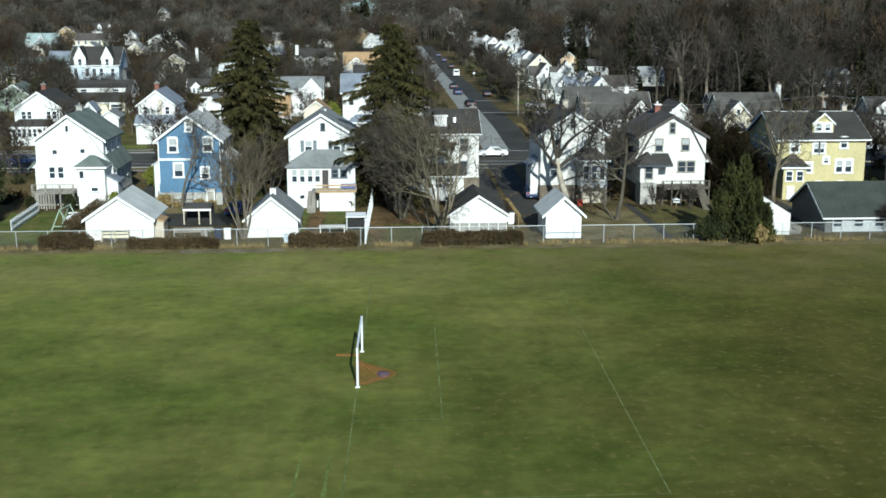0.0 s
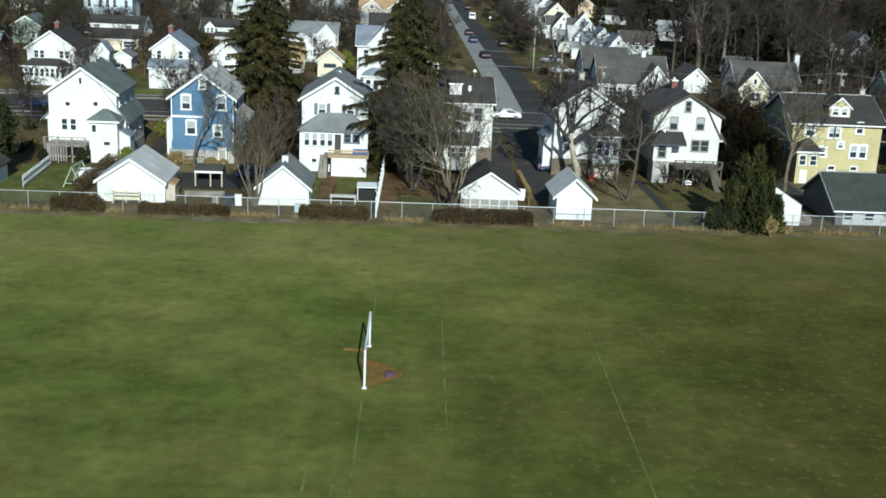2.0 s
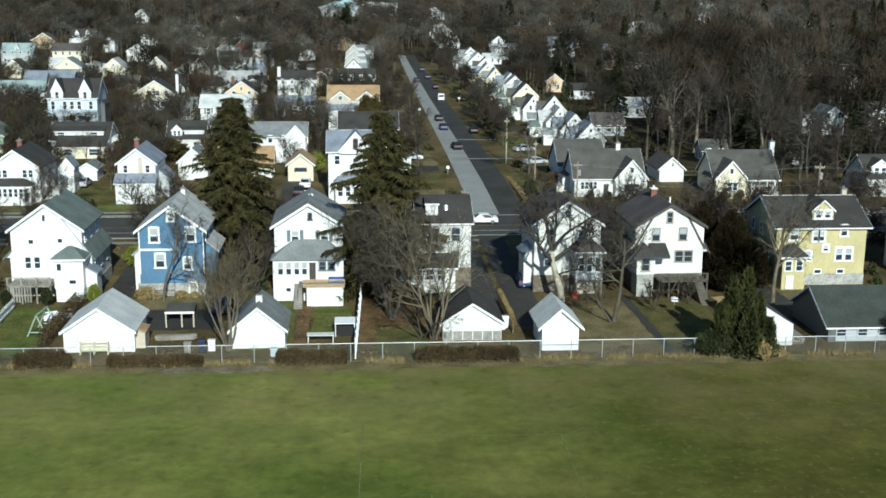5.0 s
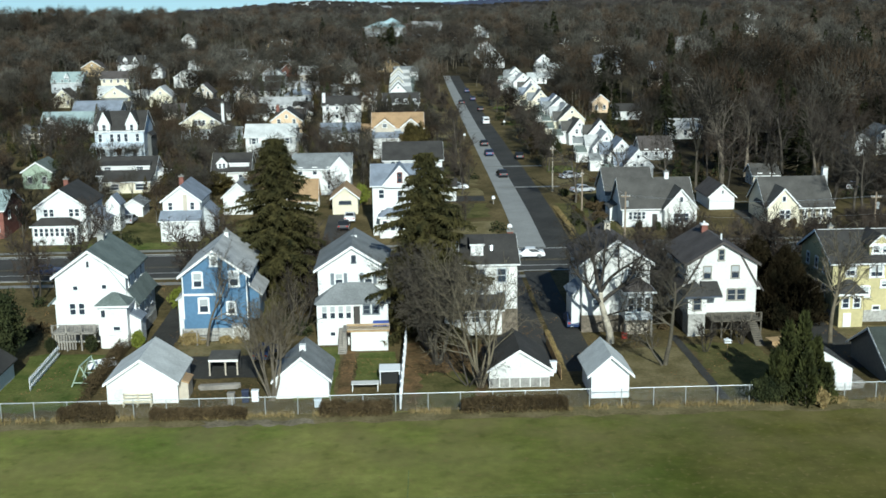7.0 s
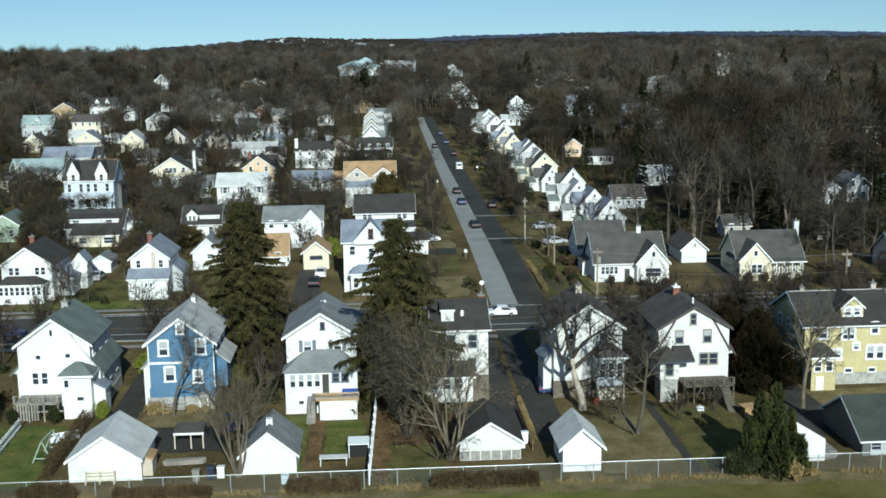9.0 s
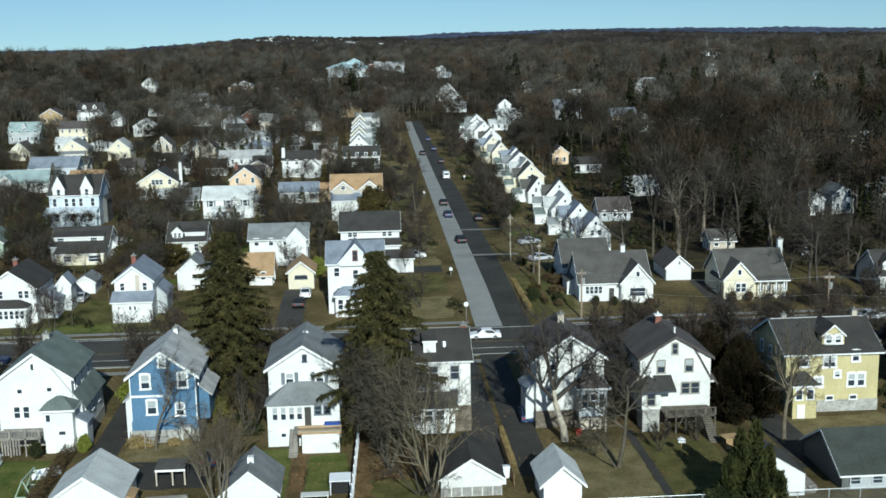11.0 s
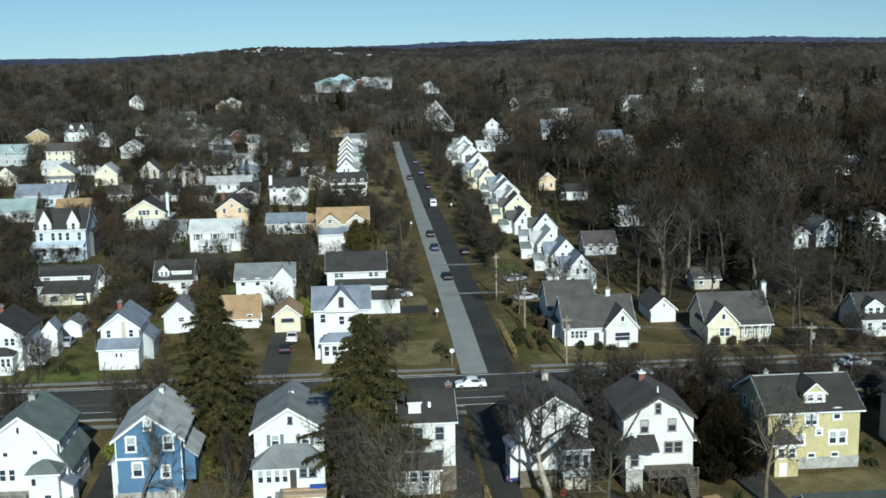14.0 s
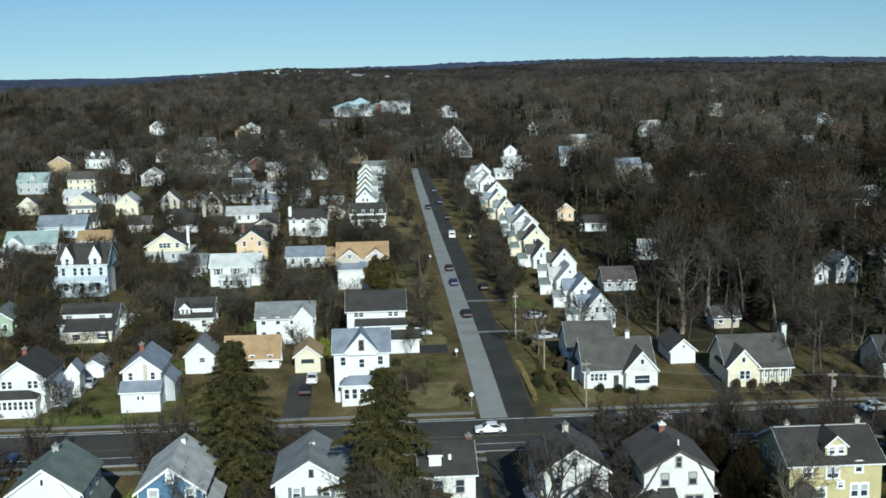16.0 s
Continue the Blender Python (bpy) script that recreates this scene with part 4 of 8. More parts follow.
def end_house():
    r = home(71.5, 134.0, "white gabled house with a hipped back porch", w=9.5, d=11)
    add_block(r, -4.6, 4.6, 0, 10, 0, 6.6, "gy", 10.4, WHITE, R_DARK, over=0.4)
    for u, z in ((-1.8, 6.0), (1.8, 6.0), (0, 8.6)):
        add_window(r, "front", u, z, 0.8, 1.3, 0)
    add_block(r, -4.4, 0.5, -2.6, 0, 0, 3.6, "hip", 5.0, WHITE, R_BROWN, over=0.35, roof_name="porch_roof")
    for u in (-3.5, -2.7, -1.9, -1.1):
        add_window(r, "front", u, 2.5, 0.5, 1.2, -2.6)


for build in (big_white_house, blue_house, porch_house, grey_roof_house, behind_tree_house, gambrel_house, yellow_house, end_house):
    build()


# ---- garages and sheds along the field ----
def garage(x, y, w, d, eave, top, wall, roof, label, base=None, doors=0, window=None, over=0.3, category="garage", kind="gy", rz=0.0):
    r = home(x, y, label, category, rz, base, w, d)
    add_block(r, -w / 2, w / 2, 0, d, 0, eave, kind, top, wall, roof, over=over, thick=0.12)
    for i in range(doors):
        u = (i - (doors - 1) / 2) * (w / max(1, doors))
        ww = w / doors * 0.72
        b = Build().box(u - ww / 2, u + ww / 2, -0.05, 0.0, 0, min(2.1, eave * 0.9))
        dr = part("door", b, TRIM, r)
        b = Build()
        for k in range(4):
            b.box(u - ww / 2 + 0.06, u + ww / 2 - 0.06, -0.075, -0.05, 0.08 + 0.5 * k, 0.5 + 0.5 * k)
        part("door_panel", b, TRIM, dr)
    if window:
        for q in window:
            add_window(r, "front", q[0], q[1], q[2], q[3], 0)
    return r


g = garage(-25.7, 112.6, 6.6, 7.0, 2.15, 4.35, WHITE, R_PALE, "white garage with a pale grey roof backing onto the field fence")
add_window(g, "right", 3.0, 1.4, 0.7, 0.7, 3.3)
add_box(g, "wall_patch", -2.6, -0.3, -0.06, 0.0, 0.5, 1.55, WHITE_WORN, "weathered cream boarded window")
add_box(g, "downpipe", 3.3, 3.4, -0.1, 0.0, 0, 2.0, TRIM)
add_block(g, 3.3, 4.2, 1.0, 3.2, 0, 1.6, "shed_r", 1.9, BEIGE, R_TAN, over=0.1, roof_name="lean_to_roof")
g = garage(-10.6, 113.0, 5.2, 6.2, 1.95, 4.1, WHITE, R_GREY, "white garage with a grey shingle roof and a small cupola", over=0.3)
add_box(g, "cupola", -0.3, 0.3, 2.2, 2.8, 3.95, 4.65, TRIM)
add_window(g, "right", 3.2, 1.3, 0.7, 0.8, 2.6)
g = garage(10.5, 114.6, 5.9, 7.0, 1.9, 3.8, WHITE_WORN, R_DARK, "worn white garage with a dark roof and grey lower wall")
add_box(g, "wall_panel", -2.9, 2.9, -0.05, 0.0, 0.05, 0.95, material("stained_boards", (0.50, 0.48, 0.44), 0.8, 0.32, 0.9, 3.5, other=(0.26, 0.25, 0.23)), "grey stained lower boards")
for u in (-1.95, -0.95, 0.05, 1.05, 2.05):
    add_box(g, "batten", u - 0.05, u + 0.05, -0.075, -0.05, 0.05, 0.95, WHITE_WORN)
add_box(g, "gutter_box", 2.95, 3.35, -0.1, 0.5, 1.1, 1.75, VINYL, "small white box hung at the garage corner")
g = garage(18.75, 110.9, 3.6, 5.4, 2.6, 4.2, VINYL, R_PALE, "white narrow garden shed with a pale overhanging roof", over=0.45, category="shed")
add_window(g, "left", 2.4, 1.5, 0.5, 0.6, -1.8)
# low white lean-to beside the fence
r = home(41.6, 111.4, "low white lean-to shed with a dark felt roof", "shed", w=3.4, d=6)
add_block(r, -2.3, 0.6, 0, 6, 0, 2.2, "shed_r", 4.0, WHITE, R_DARK, over=0.1, thick=0.08)
add_block(r, 0.6, 1.9, 0.4, 6.0, 0, 0.35, "flat", 0.35, GREYWOOD, GREYWOOD, over=0.0, thick=0.06, roof_name="plank_top")
# long garage with a grey roof
r = home(50.9, 112.2, "long low garage with a dark grey roof", "garage", w=10, d=11)
# the gable's shade is put into dark siding; front boards keep the pale tone
add_block(r, -4.7, 4.2, 0, 9.5, 0, 1.75, "gx", 4.5, DARKSIDE, SAGEROOF, over=0.4, thick=0.12)
add_box(r, "wall_panel", -3.9, 4.2, -0.05, 0.0, 0.1, 1.55, GREYSIDE, "pale weathered front boards")
for u in (-3.4, -1.2, 1.0, 3.0):
    add_window(r, "front", u, 1.0, 0.9, 0.7, -0.05, GREYSIDE)
r = home(57.3, 114.6, "small white garage with a grey roof", "garage", w=4.4, d=7)
add_block(r, -2.2, 2.2, 0, 7, 0, 1.8, "gx", 3.5, WHITE, R_DKGREY, over=0.35, thick=0.12)
r = home(-43.6, 113.6, "pale blue garage with a dark roof", "garage", w=5.8, d=8)
add_block(r, -2.9, 2.9, 0, 8, 0, 2.0, "gy", 4.0, PALEBLUE, R_DARK, over=0.35, thick=0.12)
add_box(r, "corner_board", 2.8, 2.95, -0.05, 0.0, 0, 2.0, TRIM)
r = home(-55.0, 133.0, "white house behind dark evergreens", w=9, d=10)
add_block(r, -4.5, 4.5, 0, 9, 0, 6.2, "gy", 9.2, WHITE, R_BROWN)
for u in (-2, 2):
    add_window(r, "front", u, 5, 0.8, 1.3, 0)
    add_window(r, "front", u, 2.2, 0.8, 1.3, 0)


# ---- houses across the cross street ----
def auto_windows(r, w, eave, plane, casing=TRIM, rows=None, n=None):
    rows = rows if rows else ([1.7] if eave < 4.2 else [1.8, 4.5])
    n = n or max(2, int(w / 2.4))
    for z in rows:
        for i in range(n):
            add_window(r, "front", (i - (n - 1) / 2) * w / n, z, 0.75, 1.25, plane, casing)


def simple_house(x, y, w, d, eave, top, kind, wall, roof, label, windows=True, chimney=None, casing=TRIM, porch=False, dormers=0, rz=0.0, category="house", n=None, plain=True):
    r = home(x, y, label, category, rz, None, w, d, plain=plain)
    add_block(r, -w / 2, w / 2, 0, d, -0.3, eave, kind, top, wall, roof, over=0.35)
    if windows:
        auto_windows(r, w, eave, 0, casing, n=n)
        if kind == "gy" and top - eave > 2.2:
            add_window(r, "front", 0, eave + (top - eave) * 0.35, 0.55, 0.8, 0, casing)
        for side, pl in (("right", w / 2), ("left", -w / 2)):
            for v in (d * 0.3, d * 0.7):
                add_window(r, side, v, min(eave - 1.2, 4.4), 0.75, 1.2, pl, casing)
    if porch:
        add_block(r, -w * 0.45, w * 0.45, -2.2, 0, 0, 2.5, "shed_f", 3.3, wall, roof, over=0.25, roof_name="porch_roof")
        for i in range(4):
            add_window(r, "front", (i - 1.5) * w * 0.21, 1.5, 0.7, 1.2, -2.2)
    for i in range(dormers):
        u = (i - (dormers - 1) / 2) * w / max(dormers, 1) * 0.8
        h = top - eave
        add_gable_dormer(r, u, d * 0.12, d * 0.42, eave + 0.1, eave + h * 0.55, eave + h * 0.9, 1.7, wall, roof)
    if chimney is not None:
        add_chimney(r, chimney, d * 0.5, top - 0.9, top + 0.9)
    return r


r = simple_house(-53.6, 184.2, 7.6, 10, 5.6, 8.2, "gy", WHITE, R_DARK, "white two-storey house with a glazed front porch and dark roof", windows=False, chimney=-0.3)
for u in (-1.9, 2.0):
    for s in (-0.45, 0.45):
        add_window(r, "front", u + s, 4.6, 0.6, 1.1, 0)
add_block(r, -3.9, 2.9, -2.4, 0, 0, 3.0, "hip", 4.1, WHITE, R_DARK, over=0.3, roof_name="porch_roof")
for i in range(8):
    add_window(r, "front", -3.3 + i * 0.8, 2.0, 0.5, 1.2, -2.4)
add_block(r, 3.8, 6.2, 2.5, 9, 0, 2.9, "shed_r", 4.0, WHITE, R_BLUE, over=0.3, roof_name="side_roof")
add_block(r, 5.2, 7.4, 6.5, 9.8, 0, 4.6, "gy", 6.0, WHITE, R_BLUE, over=0.2, roof_name="rear_roof")
r = simple_house(-35.1, 184.6, 5.8, 9, 6.1, 8.3, "gy", WHITE, R_BLUE, "white house with a blue-grey roof and enclosed white porch", windows=False, chimney=-0.6)
add_box(r, "downpipe", 0.3, 0.9, -0.12, 0.0, 3.6, 7.0, BEIGE, "tan boarded stair window")
add_block(r, -3.0, 3.0, -2.0, 0, 0, 3.3, "shed_f", 4.4, WHITE, R_BLUE, over=0.25, roof_name="porch_roof")
for u in (-0.3, 0.4):
    add_window(r, "front", u, 2.3, 0.3, 0.6, -2.0, cross=False)
add_block(r, 2.9, 4.4, 3.0, 8.5, 0, 3.2, "shed_r", 4.6, GREYSIDE, R_BLUE, over=0.2, roof_name="side_roof")
for u in (-1.7, 1.7):
    add_window(r, "front", u, 5.2, 0.6, 1.1, 0)
garage(-46.5, 201.0, 3.2, 5, 2.0, 3.0, WHITE, R_GREY, "small white garage in a back yard", doors=1)
garage(-28.8, 201.2, 4.9, 7, 3.2, 5.4, WHITE, R_GREY, "white garage with a grey roof and a small window", window=[(0.5, 2.4, 0.9, 0.7)])
simple_house(-20.1, 203.0, 9.2, 7, 1.9, 5.0, "gx", WHITE_WORN, R_TAN, "low white house with a tan shingle roof", n=3)
r = simple_house(-15.5, 218.5, 10.6, 8, 5.0, 7.2, "gx", WHITE, R_GREY, "white house with a mottled grey roof and a front gable", n=4)
add_block(r, 1.6, 5.2, -1.8, 4, -0.3, 5.2, "gy", 7.2, WHITE, R_SILVER, over=0.2, roof_name="gable_roof")
g = garage(-10.4, 199.6, 4.3, 6.5, 3.0, 4.7, CREAM, R_TAN, "cream garage with a brown roof and a dark window band", over=0.4)
add_window(g, "front", 0, 2.0, 1.9, 0.4, 0, DARKTRIM, cross=False)
r = simple_house(-1.0, 184.2, 8.6, 9, 8.0, 10.6, "gx", WHITE, R_BLUE, "tall white house with a blue-grey cross-gabled roof", windows=False)
add_block(r, -2.4, 2.4, -0.5, 4.5, 7.6, 8.3, "gy", 11.0, WHITE, R_BLUE, over=0.3, roof_name="gable_roof")
for u, z in ((-2.9, 6.6), (0.0, 6.2), (2.9, 6.6), (-2.6, 3.4), (2.6, 3.4)):
    add_window(r, "front", u, z, 0.75, 1.3, 0)
add_window(r, "front", 0.0, 9.2, 0.6, 1.4, -0.5, BRICK)
add_block(r, -3.2, 3.0, -2.4, 0, 0, 3.4, "hip", 4.6, WHITE_WORN, R_BLUE, over=0.3, roof_name="porch_roof")
for i in range(5):
    add_window(r, "front", -2.4 + i * 1.2, 2.0, 0.7, 1.5, -2.4)
r = simple_house(1.4, 214.0, 10.6, 10, 7.0, 9.6, "gx", WHITE, R_DARK, "long white house with a dark roof and a deep lower roof", windows=False)
for u in (-3.6, -2.7, 2.6, 3.6):
    add_window(r, "front", u, 6.3, 0.7, 0.8, 0)
add_block(r, -3.6, 5.3, -1.9, 0, 0, 4.6, "shed_f", 5.4, WHITE, R_DARK, over=0.3, roof_name="lower_roof")
add_block(r, -1.8, 7.6, -4.6, -1.9, 0, 2.6, "shed_f", 3.6, WHITE, R_DARK, over=0.3, roof_name="garage_roof")
r = simple_house(-1.4, 269.5, 11.5, 9, 6.6, 9.6, "gx", WHITE, R_TAN, "white house with a tan roof and paired front gables", windows=False)
for u in (-3.0, 3.0):
    add_block(r, u - 2.2, u + 2.2, -0.6, 4, 5.5, 6.9, "gy", 8.6, BEIGE, R_TAN, over=0.25, roof_name="gable_roof")
    add_window(r, "front", u, 7.2, 0.9, 0.8, -0.6)
add_block(r, -5.7, 2.0, -3.0, 0, 0, 4.6, "shed_f", 5.8, WHITE, R_BLUE, over=0.3, roof_name="lower_roof")
add_block(r, 0.5, 5.0, -4.2, 0, 0, 4.3, "gy", 6.6, WHITE, R_BLUE, over=0.3, roof_name="wing_roof")
r = simple_house(-18.2, 346.5, 11.0, 8.5, 5.0, 7.4, "gx", WHITE, R_DARK, "white house with a dark roof and tall end chimney", n=4)
add_box(r, "chimney", -5.7, -4.8, 1, 2.4, 0, 8.6, WHITE)
add_block(r, 1.0, 5.2, -2.6, 0, 0, 3.6, "gy", 5.4, WHITE, R_DARK, over=0.2, roof_name="wing_roof")
r = simple_house(-16.1, 295.4, 9.6, 7, 2.8, 4.8, "gx", WHITE, R_BLUE, "low white house with a blue-grey roof", n=3)
add_block(r, 4.8, 8.0, 0.5, 7, 0, 2.6, "gx", 4.4, TAN, R_TAN, over=0.2, roof_name="wing_roof")
simple_house(-30.7, 307.8, 8.0, 9, 4.8, 7.7, "gy", PEACH, R_DARK, "peach gabled house with a dark roof", n=2, chimney=-2.6)
r = simple_house(-31.2, 274.3, 11.6, 8, 4.6, 7.0, "gx", WHITE, R_PALE, "white house with a light grey roof and dark shutters", windows=False)
for u in (-3.9, 0.0, 3.9):
    add_window(r, "front", u, 3.5, 0.9, 1.3, 0, shutters=SHUTTER)
add_block(r, -3.4, 3.6, -2.2, 0, 0, 2.3, "shed_f", 2.9, GREYSIDE, R_PALE, over=0.3, roof_name="porch_roof")
for u in (-2.3, -0.8, 0.9, 2.5):
    add_window(r, "front", u, 1.2, 0.8, 1.2, -2.2)
add_block(r, 5.8, 8.0, 2, 7, 0, 3.2, "gx", 4.6, BEIGE, R_GREY, over=0.2, roof_name="wing_roof")
r = simple_house(-52.7, 308.2, 11.6, 8.5, 3.0, 4.0, "flat", GREYSIDE, R_SILVER, "cream gabled house over a grey stone lower storey", windows=False)
auto_windows(r, 11, 3, 0)
add_block(r, -5.4, 4.6, -0.4, 8.4, 2.9, 4.6, "gy", 7.8, CREAM, R_DARK, over=0.5, roof_name="gable_roof")
for u in (-1.6, -0.6, 0.4, 2.6):
    add_window(r, "front", u, 4.6, 0.8, 1.2, -0.4)
add_chimney(r, 5.0, 3, 2, 9.2, WHITE)


def twin_gable_house():
    r = home(-65.0, 269.4, "pale blue Victorian house with twin white gables and an arched porch", w=13, d=11)
    add_block(r, -5.4, 5.6, 0, 10, 0, 7.2, "gx", 11.0, PALEBLUE, R_DARK, over=0.35)
    for u in (-3.1, 3.1):
        add_block(r, u - 1.3, u + 1.3, -0.3, 4.5, 6.6, 8.6, "gy", 11.2, WHITE, R_DARK, over=0.15, roof_name="gable_roof")
        add_window(r, "front", u, 7.6, 0.7, 1.6, -0.3, WHITE)
    for u in (-4.2, -1.6, 0.0, 1.6, 4.2):
        add_window(r, "front", u, 5.4, 0.75, 1.7, 0, WHITE)
    add_block(r, -5.8, 5.4, -2.6, 0, 3.2, 3.5, "shed_f", 4.2, PALEBLUE, PALEBLUE, over=0.2, roof_name="porch_roof")
    for u in (-5.6, -2.0, 1.6, 5.2):
        pts = [(u - 0.25, 0), (u + 0.25, 0), (u + 0.25, 2.3), (u + 0.55, 2.85), (u + 0.9, 3.2), (u - 0.9, 3.2), (u - 0.55, 2.85), (u - 0.25, 2.3)]
        part("porch_arch", Build().prism("y", pts, -2.6, -2.3), PALEBLUE, r)
    add_box(r, "porch_floor", -5.8, 5.4, -2.6, 0, 0, 0.5, PALEBLUE)
    for u in (-3.8, -0.2, 3.4):
        add_window(r, "front", u, 1.9, 1.0, 1.8, 0)
    add_block(r, 5.6, 6.4, 4, 10, 0, 5.4, "shed_r", 6.0, DARKSIDE, R_DARK, over=0.2, roof_name="side_roof")


twin_gable_house()
r = simple_house(-53.7, 227.0, 10.6, 9, 3.2, 6.0, "gx", GREYSIDE, R_DARK, "low grey house with a dark roof and a white dormer band", windows=False)
add_block(r, -4.8, 4.4, 0.9, 4.5, 3.2, 4.7, "shed_f", 5.6, WHITE, R_DARK, over=0.2, roof_name="dormer_roof")
add_window(r, "front", 2.6, 4.1, 1.2, 0.8, 0.9)
add_window(r, "front", -3.6, 4.1, 1.2, 0.8, 0.9)
add_block(r, -3.6, 5.2, -3.4, 0, 0, 2.3, "shed_f", 3.4, CREAM, R_DARK, over=0.3, roof_name="porch_roof")
add_window(r, "front", 3.6, 1.3, 2.2, 1.1, -3.4)
add_window(r, "front", -1.4, 1.3, 1.4, 1.0, -3.4)
add_block(r, 5.3, 8.2, 3, 8, 0, 2.6, "shed_r", 3.2, WHITE, WHITE, over=0.2, roof_name="side_roof")
r = simple_house(-34.0, 230.0, 7.2, 8, 3.0, 6.0, "gx", WHITE_WORN, R_DARK, "small house with a dark roof and a white dormer", n=2)
add_gable_dormer(r, -1.8, 0.6, 3.6, 3.2, 4.6, 5.6, 2.0, WHITE, R_DARK)
add_block(r, -0.4, 3.4, 0.8, 3.6, 3.2, 4.5, "shed_f", 5.2, WHITE, R_DARK, over=0.15, roof_name="dormer_roof")
r = simple_house(-93.5, 327.0, 14.0, 9, 2.8, 5.8, "gx", WHITE, R_TEAL, "white house with a pale teal-grey roof", n=4)
add_block(r, -6.5, -1.5, -1.6, 3, 0, 2.9, "gy", 5.0, WHITE, R_TEAL, over=0.2, roof_name="gable_roof")
simple_house(-78.0, 334.2, 9.4, 8, 2.3, 4.6, "gx", WHITE, R_TAN, "white house with a tan roof", n=3)
simple_house(-92.2, 354, 14, 9, 3.6, 6.4, "gx", PALEBLUE, R_BLUE, "pale blue house with a blue-grey roof and windows in a row", n=6)
simple_house(-72.0, 231.4, 5.6, 8, 3.4, 5.2, "gy", GREENSIDE, R_GREEN, "pale green house half hidden by trees", n=2)
simple_house(-67.0, 187.0, 7.0, 9, 4.6, 7.0, "gx", BRICK, R_TEAL, "red brick house with a pale green roof", n=3)
# the large cape on the corner
r = simple_house(40.2, 186.2, 11.4, 9, 3.2, 7.2, "gx", WHITE, R_DKGREY, "white cape house with a broad grey roof and a cross gable", windows=False)
add_block(r, 0.8, 5.9, -1.4, 5, -0.3, 3.3, "gy", 6.2, WHITE_WORN, R_DKGREY, over=0.3, roof_name="gable_roof")
add_window(r, "front", 3.4, 4.6, 0.5, 0.8, -1.4, cross=False)
add_window(r, "front", 3.4, 1.7, 2.4, 1.3, -1.4)
for u in (-4.4, -3.7, -3.0, -2.3):
    add_window(r, "front", u, 1.9, 0.5, 1.1, 0)
add_box(r, "door", -0.9, -0.1, -0.08, 0, 0, 2.1, DOORPAINT)
add_chimney(r, 2.2, 4.5, 6.4, 8.2, WHITE)
add_block(r, -6.4, 1.6, 10.5, 20.5, -0.3, 3.6, "gx", 7.4, WHITE, R_DKGREY, over=0.3, roof_name="rear_roof")
add_window(r, "left", 13.0, 1.9, 0.8, 1.2, -6.4)
add_window(r, "left", 17.0, 1.9, 0.8, 1.2, -6.4)
add_block(r, -6.9, -5.7, 4.5, 8.6, 0, 2.4, "shed_l", 3.0, WHITE, R_DKGREY, over=0.2, roof_name="side_roof")
garage(53.7, 197.4, 4.3, 8.5, 2.4, 4.3, WHITE, R_BROWN, "white garage with a brown roof at the end of a driveway", window=[(0.1, 3.0, 0.35, 0.5)], over=0.35)
r = simple_house(62.9, 186.0, 10.6, 9, 3.2, 7.0, "gx", CREAM, R_DKGREY, "cream cape house with a grey roof, cross gable and side porch", windows=False)
add_block(r, -5.4, -0.4, -1.4, 5, -0.3, 3.3, "gy", 6.0, CREAM, R_DKGREY, over=0.3, roof_name="gable_roof")
add_window(r, "front", -2.9, 4.4, 0.5, 0.8, -1.4, cross=False)
add_window(r, "front", -3.1, 1.9, 0.7, 1.3, -1.4)
add_window(r, "front", -2.2, 1.9, 0.7, 1.3, -1.4)
for u in (0.6, 1.9, 3.2, 4.5):
    add_box(r, "porch_post", u - 0.1, u + 0.1, -1.3, -1.1, 0, 2.8, TRIM)
    add_window(r, "front", u + 0.5, 1.6, 0.6, 1.2, 0)
add_block(r, -0.4, 5.3, -1.4, 0, 2.8, 2.9, "shed_f", 3.3, WHITE, R_DKGREY, over=0.15, roof_name="porch_roof")
add_chimney(r, 5.8, 5.0, 0, 8.4, WHITE, 0.4)
r = simple_house(88.3, 185.4, 9.6, 9, 3.0, 6.3, "gx", WHITE_WORN, R_DARK, "white house with two broad dormers and a dark roof", n=4)
for u in (-2.6, 2.6):
    add_gable_dormer(r, u, 0.8, 4.2, 3.0, 4.9, 6.0, 3.0, WHITE_WORN, R_DARK)


def street_cape(x, y, label, flip=1, d=9.0, wall=WHITE, roof=R_GREY, porch_roof=R_GREEN, w=6.4, lift=-0.2, rz=0.0):
    """A cape with its gable end across the street's run and a cross gable towards the street."""
    r = home(x, y, label, "house", rz, w=8.2, d=d, group="capes along the side street")
    h = w / 2
    add_block(r, -h, h, 0, d, -0.3, 4.5 + lift, "gy", 7.8 + lift, wall, roof, over=0.2, thick=0.1)
    add_window(r, "front", 0, 6.4 + lift, 0.45, 0.6, 0, cross=False)
    for u in (-0.7, 0.7):
        add_window(r, "front", u, 4.2 + 0.6 * lift, 0.6, 1.0, 0)
    add_window(r, "front", -h * 0.55, 1.7, 0.7, 1.2, 0)
    s = -flip
    x0, x1 = (-h - 1.0, -0.6) if s < 0 else (0.6, h + 1.0)
    add_block(r, x0, x1, d * 0.42, d * 0.88, -0.3, 4.1 + 0.5 * lift, "gx", 6.2 + 0.5 * lift, wall, roof, over=0.2, thick=0.1, roof_name="cross_roof")
    x0, x1 = (-h - 3.2, -h - 1.0) if s < 0 else (h + 1.0, h + 3.2)
    add_block(r, x0, x1, d * 0.35, d * 0.7, 0, 2.3, "gx", 3.5, wall, porch_roof, over=0.2, thick=0.1, roof_name="porch_roof")
    return r


